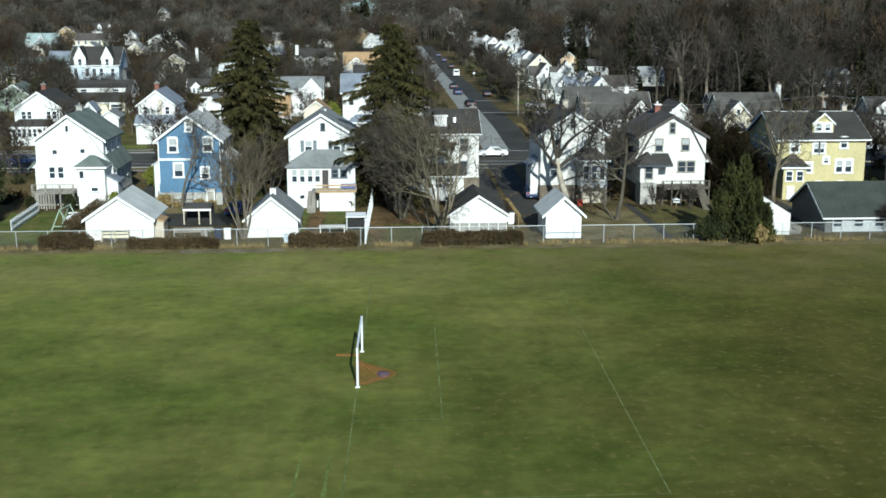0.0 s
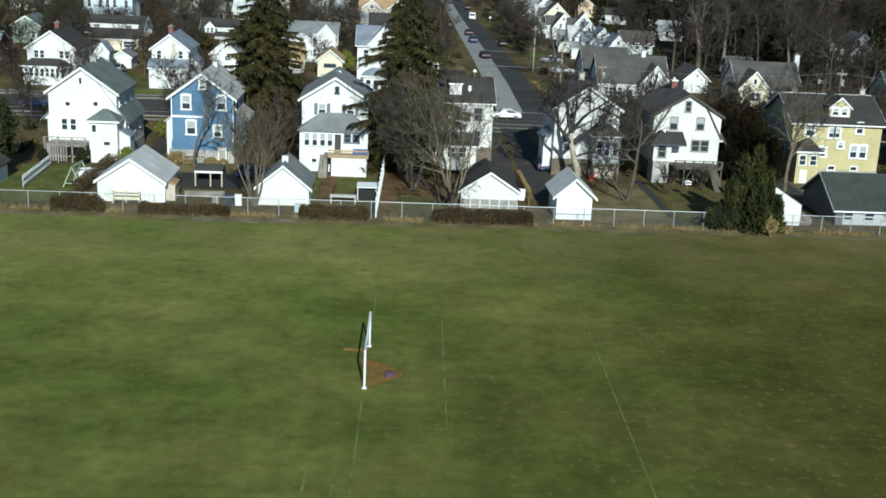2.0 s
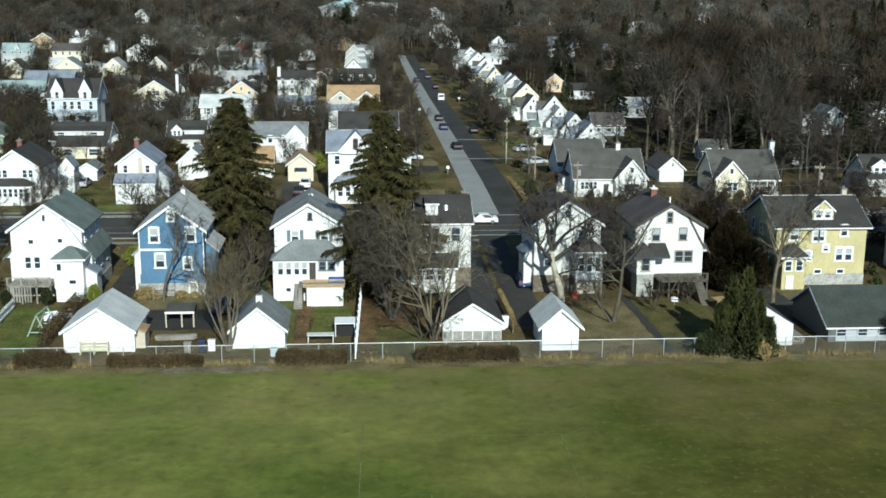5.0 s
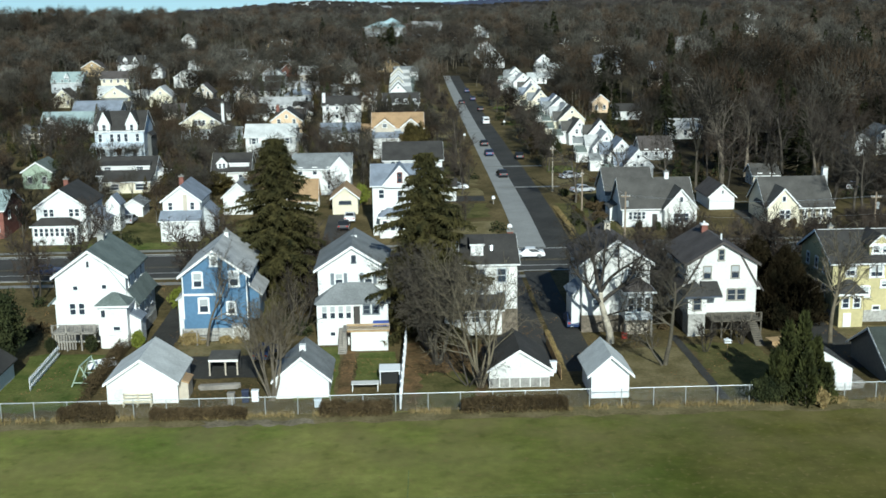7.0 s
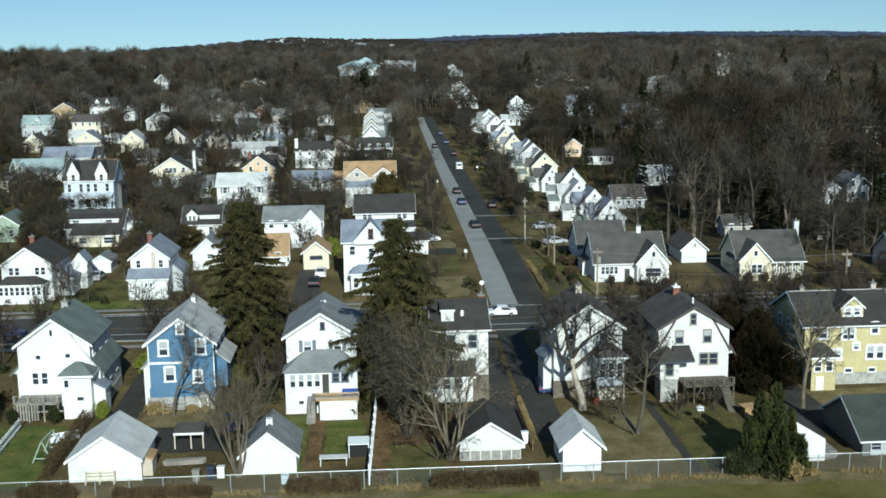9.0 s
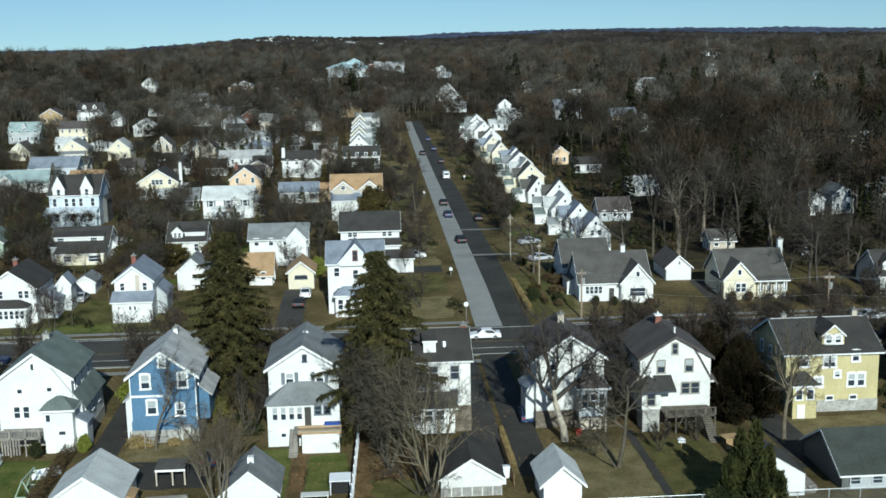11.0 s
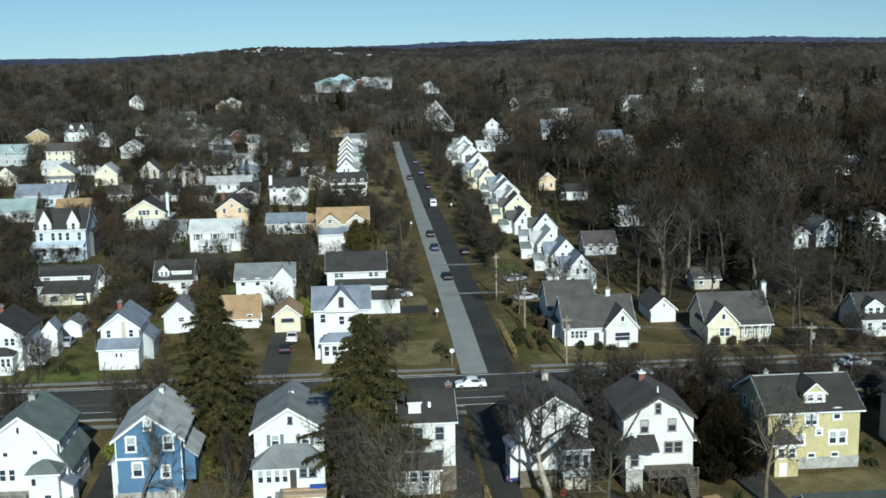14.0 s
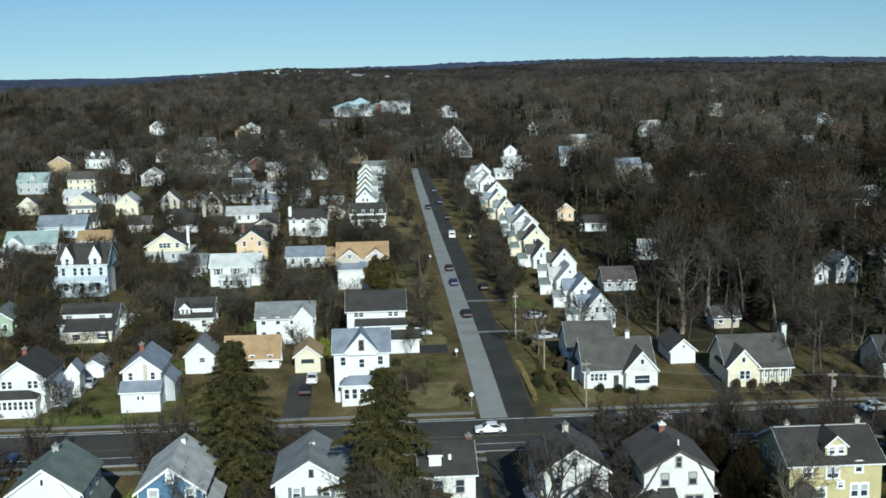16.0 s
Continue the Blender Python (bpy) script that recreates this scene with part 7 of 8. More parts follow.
def car(x, y, turn, paint, label, van=False, base=None):
    r = thing("van" if van else "car", pose(x, y, (land(x, y) if base is None else base) + 0.05, 0, 0, turn), label, "van" if van else "car")
    L, W, H = (5.0, 1.9, 2.0) if van else (4.5, 1.76, 1.45)
    if van:
        prof = [(-2.5, 0.35), (2.5, 0.35), (2.5, 0.9), (1.9, 1.1), (1.3, 1.9), (1.0, 2.0), (-2.4, 2.0), (-2.5, 1.8)]
        cabin = [(-2.2, 1.15), (1.75, 1.15), (1.25, 1.85), (-2.2, 1.85)]
    else:
        prof = [(-2.2, 0.32), (2.2, 0.32), (2.25, 0.62), (2.1, 0.78), (1.15, 0.92), (0.55, 1.38), (0.2, 1.45), (-0.9, 1.44), (-1.55, 1.02), (-2.15, 0.95), (-2.25, 0.6)]
        cabin = [(-1.5, 0.95), (1.05, 0.93), (0.5, 1.36), (-0.9, 1.38)]
    inset = 0.12
    b = Build()
    n = len(prof)
    half = []
    for s in (-1, 1):
        half.append([(px, s * (W / 2 - (inset if pz > 1.0 else 0)), pz) for px, pz in prof])
    for pts in half:
        b.poly(pts)
    for i in range(n):
        j = (i + 1) % n
        b.poly([half[0][i], half[0][j], half[1][j], half[1][i]])
    body = part("body", b, paint, r)
    for s in (-1, 1):
        gl = Build()
        gl.poly([(px, s * (W / 2 - inset * (0.35 if pz < 1.1 else 0.95) + 0.012), pz) for px, pz in cabin])
        part("side_glass", gl, CARGLASS, body)
    front, rear = Build(), Build()
    if van:
        front.poly([(1.92, -0.75, 1.14), (1.92, 0.75, 1.14), (1.36, 0.7, 1.86), (1.36, -0.7, 1.86)])
        rear.poly([(-2.52, -0.7, 1.2), (-2.52, 0.7, 1.2), (-2.51, 0.65, 1.75), (-2.51, -0.65, 1.75)])
    else:
        front.poly([(1.12, -0.72, 0.955), (1.12, 0.72, 0.955), (0.56, 0.64, 1.395), (0.56, -0.64, 1.395)])
        rear.poly([(-1.53, -0.7, 1.055), (-1.53, 0.7, 1.055), (-0.95, 0.64, 1.435), (-0.95, -0.64, 1.435)])
    part("windscreen", front, CARGLASS, body)
    part("rear_window", rear, CARGLASS, body)
    for fx in (-0.62, 0.62):
        for s in (-1, 1):
            c = (fx * L / 2, s * (W / 2 - 0.1), 0.32)
            wh = part("wheel", Build().tube((c[0], c[1] - 0.1, c[2]), (c[0], c[1] + 0.1, c[2]), 0.32, 0.32, 14, True), RUBBER, r)
            part("rim", Build().tube((c[0], c[1] - 0.11, c[2]), (c[0], c[1] + 0.11, c[2]), 0.19, 0.19, 10, True), CHROME, wh)
    for s in (-1, 1):
        part("headlight", Build().box(L / 2 - 0.28, L / 2 - 0.2 + (0.22 if van else -0.01), s * W * 0.36 - 0.18, s * W * 0.36 + 0.18, 0.6, 0.76), LAMPGLASS, body)
        part("tail_light", Build().box(-L / 2 - (0.02 if van else -0.02), -L / 2 + 0.1, s * W * 0.38 - 0.14, s * W * 0.38 + 0.14, 0.66, 0.86), TAILGLASS, body)
    return r


def paint(name, c):
    return material(name, c, 0.42, 0.03, 0.5, 3.0, gloss=0.25)


P_WHITE, P_SILVER, P_BLACK, P_BLUE, P_RED = paint("white_car_paint", (0.8, 0.8, 0.8)), paint("silver_car_paint", (0.45, 0.46, 0.48)), paint("black_car_paint", (0.02, 0.02, 0.025)), paint("dark_blue_car_paint", (0.03, 0.05, 0.12)), paint("dark_red_car_paint", (0.2, 0.03, 0.03))
car(9.6, 221.5, 4, P_WHITE, "white car parked on a driveway")
car(19.6, 236.0, 95, P_BLACK, "black car on the pale lane of the side street")
car(19.4, 268.0, 92, P_BLUE, "dark blue car parked along the side street")
car(19.6, 286.0, 92, P_BLACK, "dark car parked along the side street")
car(25.8, 262.0, 90, P_BLACK, "dark car parked under trees beside the street")
car(23.8, 336.0, 90, P_WHITE, "white van parked along the side street", van=True)
car(19.9, 395.0, 92, P_BLACK, "dark car far along the side street")
car(24.6, 408.0, 90, P_BLUE, "dark car far along the side street")
car(24.8, 372.0, 90, P_BLACK, "dark car far along the side street")
car(24.4, 440.0, 90, P_BLUE, "dark car far along the side street")
car(32.8, 216.0, 20, P_SILVER, "silver car parked in a side yard")
car(33.0, 232.0, 20, P_SILVER, "silver car parked in a side yard")
car(-9.4, 194.5, 90, P_WHITE, "white car parked on a grey driveway")
car(-10.2, 189.0, 90, P_BLACK, "dark car parked on a grey driveway")
car(-46.0, 196.0, 90, P_SILVER, "silver car parked before a small garage")
car(36.0, 171.4, 3, P_BLACK, "black car on the cross street")
car(42.5, 171.0, 3, P_SILVER, "silver car on the cross street")
car(52.0, 171.2, 3, P_BLACK, "dark car on the cross street")
car(17.5, 168.6, 180, P_WHITE, "white car waiting on the cross street")
car(76.0, 171.6, 3, P_WHITE, "white car on the cross street")
car(-50.5, 164.5, 2, P_BLUE, "dark blue car on the cross street")
car(-15.6, 126.5, 80, P_BLUE, "dark blue car parked in a back yard")
car(4.0, 136.8, 85, P_SILVER, "silver car parked beside a white house")
car(19.0, 136.2, 88, P_BLUE, "dark blue car on a driveway")
car(83.0, 214.0, 60, P_WHITE, "white car in a wooded yard")

# ---- poles, wires, yard things ----


def utility_pole(x, y, h, label, arm=1.2, lean=0.0, wood=POLEWOOD):
    r = thing("utility_pole", pose(x, y, land(x, y), 0, lean, 0), label, "pole")
    part("pole", Build().tube((0, 0, -0.3), (0, 0, h), 0.16, 0.10, 8, True), wood, r)
    part("crossarm", Build().box(-arm, arm, -0.06, 0.06, h - 0.8, h - 0.65), POLEWOOD, r)
    for u in (-arm * 0.85, -arm * 0.4, arm * 0.4, arm * 0.85):
        part("insulator", Build().tube((u, 0, h - 0.65), (u, 0, h - 0.45), 0.05, 0.04, 6, True), LAMPGLASS, r)
    if arm > 0.6:
        part("transformer", Build().tube((0.3, 0, h - 2.3), (0.3, 0, h - 1.4), 0.22, 0.22, 10, True), GALV, r)
    return r


POLES = [(33.2, 177.6, 7.6), (64.0, 159.4, 10.5), (98.0, 159.6, 10.0)]
for x, y, h in POLES:
    utility_pole(x, y, h, "brown wooden utility pole beside the cross street", 0.7)
utility_pole(27.4, 217.5, 8.6, "pale wooden utility pole beside the side street", 0.5, wood=PALEBARK)
utility_pole(29.6, 196.5, 7.4, "slender brown pole beside the side street", 0.3)
utility_pole(127.0, 298.0, 14.0, "tall slender pole with a wide crossarm in the woods", 1.6)


def wire(p, q, sag, label="thin dark overhead wire between poles", r=0.013):
    p, q = Vector(p), Vector(q)
    n = 14
    pt = lambda k: p.lerp(q, k / n) - Vector((0, 0, sag * 4 * (k / n) * (1 - k / n)))
    b = Build().pipe([pt(k) for k in range(n + 1)], r)
    single("overhead_wire", b, GALV, Matrix(), label, "wire")


for a, c in zip(POLES, POLES[1:]):
    for dx in (-0.8, 0.8):
        wire((a[0] + dx, a[1], land(a[0], a[1]) + a[2] - 0.5), (c[0] + dx, c[1], land(c[0], c[1]) + c[2] - 0.5), 0.9)
    wire((a[0], a[1], land(a[0], a[1]) + a[2] - 3.0), (c[0], c[1], land(c[0], c[1]) + c[2] - 3.0), 0.8)
wire((33.2, 177.6, 8.4), (27.4, 217.5, 10.8), 0.7)


def street_sign(x, y, h, label):
    r = thing("street_sign", pose(x, y, land(x, y)), label, "sign")
    part("post", Build().tube((0, 0, 0), (0, 0, h), 0.04, 0.04, 6), GALV, r)
    pts = [(0.38 * math.cos(math.pi / 8 + k * math.pi / 4), h - 0.3 + 0.38 * math.sin(math.pi / 8 + k * math.pi / 4)) for k in range(8)]
    part("plate", Build().prism("y", pts, -0.05, -0.03), VINYL, r)


street_sign(15.7, 178.8, 2.7, "pale backed eight-sided street sign on a post")
for xx, yy in ((15.4, 206.0), (15.6, 300.0), (28.6, 330.0)):
    r = thing("mailbox", pose(xx, yy, land(xx, yy)), "white mailbox on a post beside the street", "mailbox")
    part("post", Build().box(-0.06, 0.06, -0.06, 0.06, 0, 1.0), GREYWOOD, r)
    part("case", Build().prism("y", [(-0.28, 1.0), (0.28, 1.0), (0.28, 1.35), (0.15, 1.5), (-0.15, 1.5), (-0.28, 1.35)], -0.35, 0.35), VINYL, r)


def swing_set():
    r = thing("swing_set", pose(-32.8, 119.5, 0, 0, 0, 86), "pale green wooden swing set on a mossy yard", "swing set")
    for x in (-1.6, 1.6):
        for s in (-1, 1):
            part("leg", Build().tube((x, s * 1.0, 0), (x, 0, 2.2), 0.07, 0.07, 6), GREENSIDE, r)
        part("brace", Build().tube((x, -0.8, 0.45), (x, 0.8, 0.45), 0.06, 0.06, 6), GREENSIDE, r)
    part("beam", Build().tube((-1.8, 0, 2.2), (1.8, 0, 2.2), 0.08, 0.08, 6), GREENSIDE, r)
    for x in (-0.7, 0.7):
        sw = part("swing_seat", Build().box(x - 0.25, x + 0.25, -0.1, 0.1, 0.5, 0.54), BLACKPAINT, r)
        part("chain", Build().tube((x - 0.22, 0, 0.54), (x - 0.22, 0, 2.2), 0.012, 0.012, 4).tube((x + 0.22, 0, 0.54), (x + 0.22, 0, 2.2), 0.012, 0.012, 4), GALV, sw)


swing_set()


def boat(x, y):
    r = thing("upturned_boat", pose(x, y, 0, 0, 0, 25), "small white upturned boat lying on the grass", "boat")
    b = Build()
    n = 12
    rows = []
    for i in range(n + 1):
        s = i / n
        w = 0.75 * math.sin(math.pi * (0.12 + 0.86 * s)) ** 0.6
        rows.append([(-1.5 + 3.0 * s, w * math.cos(a), 0.05 + 0.75 * math.sin(a) * (0.5 + 0.5 * math.sin(math.pi * s))) for a in [math.pi * k / 8 for k in range(9)]])
    for p, q in zip(rows, rows[1:]):
        for k in range(8):
            b.poly([p[k], p[k + 1], q[k + 1], q[k]])
    part("hull", b, VINYL, r, smooth=True)
    part("keel", Build().box(-1.3, 1.3, -0.04, 0.04, 0.74, 0.86), VINYL, r)


boat(-32.5, 124.4)


def garden_table(x, y, w, d, label, mat=VINYL, h=0.75, base=None):
    r = thing("garden_table", pose(x, y, 0), label, "table")
    part("tabletop", Build().box(-w / 2, w / 2, -d / 2, d / 2, h - 0.06, h), mat, r)
    for sx in (-1, 1):
        for sy in (-1, 1):
            part("leg", Build().box(sx * (w / 2 - 0.12) - 0.04, sx * (w / 2 - 0.12) + 0.04, sy * (d / 2 - 0.12) - 0.04, sy * (d / 2 - 0.12) + 0.04, 0, h - 0.06), mat, r)


garden_table(-4.6, 114.9, 2.7, 1.1, "long pale garden table behind the hedge", WHITE_WORN, 0.8)
r = thing("grill_shelter", pose(-2.2, 117.2, 0), "white topped garden shelter over a dark cabinet", "shelter")
part("top", Build().prism("x", [(-0.9, 1.35), (0.9, 1.5), (0.9, 1.6), (-0.9, 1.45)], -1.05, 1.05), VINYL, r)
part("cabinet", Build().box(-0.8, 0.8, -0.6, 0.6, 0, 1.1), BLACKPAINT, r)
for sx in (-1, 1):
    for sy in (-1, 1):
        part("post", Build().box(sx * 0.95 - 0.04, sx * 0.95 + 0.04, sy * 0.8 - 0.04, sy * 0.8 + 0.04, 0, 1.42), VINYL, r)
r = thing("carport", pose(-19.2, 120.6, 0), "weathered open lean-to with a white framed front", "carport")
part("roof", Build().prism("x", [(-0.3, 1.75), (2.2, 1.95), (2.2, 2.03), (-0.3, 1.83)], -1.5, 1.5), R_DKGREY, r)
for u in (-1.4, 0.2, 1.4):
    part("post", Build().box(u - 0.07, u + 0.07, -0.2, -0.06, 0, 1.75), BEIGE, r)
part("beam", Build().box(-1.5, 1.5, -0.25, -0.07, 1.5, 1.75), TRIM, r)
# black wall added to stand for the darkness inside the lean-to
part("rear_wall", Build().box(-1.5, 1.5, 2.0, 2.1, 0, 1.9), BLACKPAINT, r)
r = thing("plank_stack", pose(-19.0, 116.6, 0, 0, 0, 4), "low stack of weathered grey planks", "plank stack")
rng = random.Random(9)
for i in range(14):
    z = 0.12 * (i // 4)
    part("plank", Build().box(-1.9 + rng.uniform(-0.2, 0.2), 1.9 + rng.uniform(-0.3, 0.2), -0.5 + 0.26 * (i % 4), -0.27 + 0.26 * (i % 4), z, z + 0.1), GREYWOOD, r)
r = thing("plank_stack", pose(42.9, 115.5, 0, 0, 0, 92), "long stack of weathered boards beside a shed", "plank stack")
for i in range(20):
    z = 0.14 * (i // 5)
    part("plank", Build().box(-3.5 + rng.uniform(-0.5, 0.3), 3.3 + rng.uniform(-0.4, 0.4), -0.6 + 0.25 * (i % 5), -0.38 + 0.25 * (i % 5), 0.2 + z, 0.3 + z), GREYWOOD, r)
P_BINBLUE = material("faded_navy_plastic", (0.025, 0.032, 0.06), 0.6, 0.2)
for i, (xx, yy, hh, mm, lb) in enumerate(((-15.9, 112.4, 1.1, P_BINBLUE, "dark blue rubbish bin behind a garage"), (-15.0, 112.6, 1.0, VINYL, "white rubbish bin behind a garage"), (14.4, 119.0, 1.1, VINYL, "white bin beside a garage"), (-8.9, 110.6, 0.7, PALEBLUE, "pale blue plastic tub by the fence"), (-17.2, 112.0, 1.0, GREYWOOD, "grey barrel behind a garage"))):
    r = thing("bin", pose(xx, yy, 0), lb, "bin")
    part("body", Build().prism("x", [(-0.28, 0), (0.28, 0), (0.34, hh), (-0.34, hh)], -0.32, 0.32), mm, r)
    part("lid", Build().prism("x", [(-0.38, hh), (0.38, hh), (0.36, hh + 0.08), (-0.3, hh + 0.12)], -0.36, 0.36), mm, r)
r = thing("crate", pose(39.3, 124.8, 0, 0, 0, 12), "pale wooden crate at the edge of a lawn", "crate")
for k in range(5):
    part("slat", Build().box(-0.9, 0.9, -0.7, -0.66, 0.05 + 0.22 * k, 0.22 + 0.22 * k), WARMWOOD, r)
    part("slat", Build().box(0.86, 0.9, -0.66, 0.7, 0.05 + 0.22 * k, 0.22 + 0.22 * k), WARMWOOD, r)
part("lid", Build().box(-0.95, 0.95, -0.75, 0.75, 1.15, 1.22), WARMWOOD, r)
r = thing("board_fence", pose(14.9, 116.5, 0, 0, 0, 90), "tan board fence between two driveways", "fence")
for i in range(40):
    part("board", Build().box(i * 0.3 + 0.01, i * 0.3 + 0.28, -0.015, 0.015, 0, 1.15), WARMWOOD, r)
for z in (0.25, 0.85):
    part("rail", Build().box(0, 12, 0.015, 0.06, z, z + 0.09), WARMWOOD, r)
# ---- woods ----
rng = random.Random(101)
MODELS = []
for k in range(7):
    MODELS.append(bare_tree(30 + 9 * k, 206.0 + (k % 3) * 4, 14.0, 0.24, "tall bare tree with fine grey-brown twigs", 200 + k, MID_SHAPE, twig=TWIG if k % 3 else REDTWIG, group="bare trees", bark=WOODBARK, limb_bark=BARK))
SMALL = []
for k in range(3):
    SMALL.append(bare_tree(-40 + 14 * k, 208.0, 6.5, 0.10, "small bare tree with reddish-brown twigs", 220 + k, MID_SHAPE, twig=REDTWIG, group="small bare trees", stems=2, splay=0.3))
TAKEN += [(16.0, 27.5, 174, 512), (-130, 190, 160.5, 175), (47.5, 57.5, 176, 212), (57, 68, 198, 213), (-15, -8, 176, 200)]


def inside(x, y):
    return x > -0.36 * y - 8 and x < 0.50 * y + 8


def plant(model, x, y, k):
    m = pose(x, y, land(x, y), rng.uniform(-3, 3), rng.uniform(-3, 3), rng.uniform(0, 360)) @ Matrix.Diagonal((k, k, k * rng.uniform(0.9, 1.15), 1))
    made = copy_thing(model, m)
    made.matrix_basis = m
    TAKEN.append((x - 0.8, x + 0.8, y - 0.8, y + 0.8))


def scatter(n, x0, x1, y0, y1, models, ks, gap):
    made = 0
    for i in range(n * 12):
        x, y = rng.uniform(x0, x1), rng.uniform(y0, y1)
        k = rng.uniform(*ks)
        if inside(x, y) and free(x, y, gap) and not (y > 176 and hides(x, y, k * (14 if models is MODELS else 7))):
            plant(rng.choice(models), x, y, k)
            made += 1
            if made >= n:
                break


scatter(34, 50, 150, 204, 290, MODELS, (0.9, 1.45), 1.8)
scatter(10, 47, 110, 177, 215, SMALL, (0.8, 1.5), 1.6)
scatter(10, 66, 110, 178, 215, MODELS, (0.8, 1.2), 2.0)
scatter(26, -90, 12, 178, 270, MODELS, (0.5, 0.95), 1.2)
scatter(24, -90, 12, 178, 270, SMALL, (0.7, 1.4), 1.2)
scatter(16, 6, 15, 180, 420, SMALL, (0.7, 1.3), 1.2)
scatter(12, 28.5, 37, 228, 420, SMALL, (0.8, 1.5), 1.2)
scatter(14, 28.5, 38, 236, 430, MODELS, (0.6, 0.95), 1.6)
scatter(15, -48, 8, 143.5, 159, SMALL, (1.0, 1.7), 1.0)
scatter(22, 30, 92, 144, 160, SMALL, (1.0, 1.6), 0.6)
scatter(14, 47, 94, 175.5, 182, SMALL, (0.6, 1.0), 0.6)
scatter(6, 30, 74, 147, 159, MODELS, (0.6, 0.8), 1.0)


def far_tree(seed, h, twigs, width, lobes=8):
    """A bare crown of several rounded lobes of fine twigs on a short forking trunk."""
    r = random.Random(seed)
    random.seed(seed)
    b = Build()
    fork = Vector((0, 0, h * 0.34))
    b.tube((0, 0, 0), fork, 0.24, 0.17, 3)
    heads = []
    for k in range(lobes):
        a = 2 * math.pi * k / lobes * 1.62 + r.uniform(-0.4, 0.4)
        up = r.uniform(-0.25, 1.0)
        out = math.sqrt(max(0.05, 1 - up * up * 0.9)) * r.uniform(0.55, 1.0)
        heads.append((Vector((math.cos(a) * out * 0.25 * h, math.sin(a) * out * 0.25 * h, h * (0.62 + 0.22 * up))), h * r.uniform(0.12, 0.19)))
    for c, size in heads:
        bend = fork.lerp(c, 0.5) + Vector((r.uniform(-0.5, 0.5), r.uniform(-0.5, 0.5), 0.3))
        b.sliver(fork, bend, 0.26), b.sliver(fork.lerp(bend, 0.7), c, 0.2)
    for i in range(twigs):
        c, size = heads[i % lobes]
        v = Vector((r.gauss(0, 1), r.gauss(0, 1), r.gauss(0.15, 1))).normalized()
        p = c + v * size * r.uniform(0.2, 0.95)
        d = (v + (p - fork).normalized() * 0.7 + Vector((r.uniform(-0.8, 0.8), r.uniform(-0.8, 0.8), r.uniform(-0.3, 0.9)))).normalized()
        b.sliver(p, p + d * h * r.uniform(0.05, 0.12), width * r.uniform(0.6, 1.3))
    return faces_of(b)


def faces_of(b):
    """The vertices and triangles that a build holds."""
    f = []
    for q in b.f:
        f.append((q[0], q[1], q[2]))
        if len(q) == 4:
            f.append((q[0], q[2], q[3]))
    return np.array(b.v, dtype=np.float32), np.array(f, dtype=np.int32)


def far_conifer(seed, h, n=70, width=1.5):
    r = random.Random(seed)
    random.seed(seed)
    b = Build()
    b.tube((0, 0, 0), (0, 0, h), 0.2, 0.03, 3)
    for i in range(n):
        f = r.uniform(0.12, 1)
        a = r.uniform(0, 6.28)
        reach = h * 0.2 * (1 - f) ** 0.8 + 0.3
        p = Vector((0, 0, h * f))
        e = p + Vector((math.cos(a) * reach, math.sin(a) * reach, -0.25 * reach))
        b.sliver(e, p, width * r.uniform(0.7, 1.2))
    return faces_of(b)


def forest(name, forms, spots, mats, label, bark=None, floor=None):
    """Many far trees in one mesh; the first six faces of each are its trunk, and each form has one of the twig colours."""
    mats = mats if isinstance(mats, tuple) else (mats,)
    floor = floor or land
    vs, fs, k, slot = [], [], 0, []
    for x, y, s, a in spots:
        which = int(a * 1000) % len(forms)
        v, f = forms[which]
        c, n = math.cos(a), math.sin(a)
        tall = s * (0.88 + 0.3 * ((a * 37) % 1))
        w = np.stack(((v[:, 0] * c - v[:, 1] * n) * s + x, (v[:, 0] * n + v[:, 1] * c) * s + y, v[:, 2] * tall + floor(x, y)), axis=1)
        vs.append(w), fs.append(f + k)
        slot += [len(mats)] * 6 + [which % len(mats)] * (len(f) - 6)
        k += len(v)
    v, f = np.concatenate(vs), np.concatenate(fs)
    me = bpy.data.meshes.new(name)
    me.vertices.add(len(v))
    me.vertices.foreach_set("co", v.ravel())
    me.loops.add(len(f) * 3)
    me.loops.foreach_set("vertex_index", f.ravel())
    me.polygons.add(len(f))
    me.polygons.foreach_set("loop_start", np.arange(0, len(f) * 3, 3, dtype=np.int32))
    me.update(calc_edges=True)
    for m in (*mats, bark or mats[0]):
        me.materials.append(m)
    me.polygons.foreach_set("material_index", slot)
    tagged(new(name, me), label, "woods", kind="stuff")


CROWNS = set()


def spots(n, x0, x1, y0, y1, ks, gap, test=None, apart=0.0, tall=16.0):
    """Places for trees, clear of what is built and of the plainly seen houses; apart: how far their crowns keep from one another."""
    out = []
    for i in range(n):
        x, y, k, a = rng.uniform(x0, x1), y0 + (y1 - y0) * rng.random(), rng.uniform(*ks), rng.uniform(0, 6.28)
        if not inside(x, y) or not free(x, y, gap) or (test and not test(x, y)) or hides(x, y, tall * k):
            continue
        if apart:
            cell = (round(x / apart), round(y / apart))
            if cell in CROWNS:
                continue
            CROWNS.add(cell)
        out.append((x, y, k, a))
    return out


FAR_FORMS = [far_tree(300 + k, 16.0, 250, 0.27) for k in range(9)]
MID_FORMS = [far_tree(330 + k, 15.0, 560, 0.13, 10) for k in range(9)]
EDGE_FORMS = [far_tree(360 + k, 16.0, 110, 0.50, 6) for k in range(6)]


def twig_colour(name, c):
    return material(name, c, 0.95, 0.42, 0.028, 0.16, world_space=True, gloss=0.0, share=0.5)


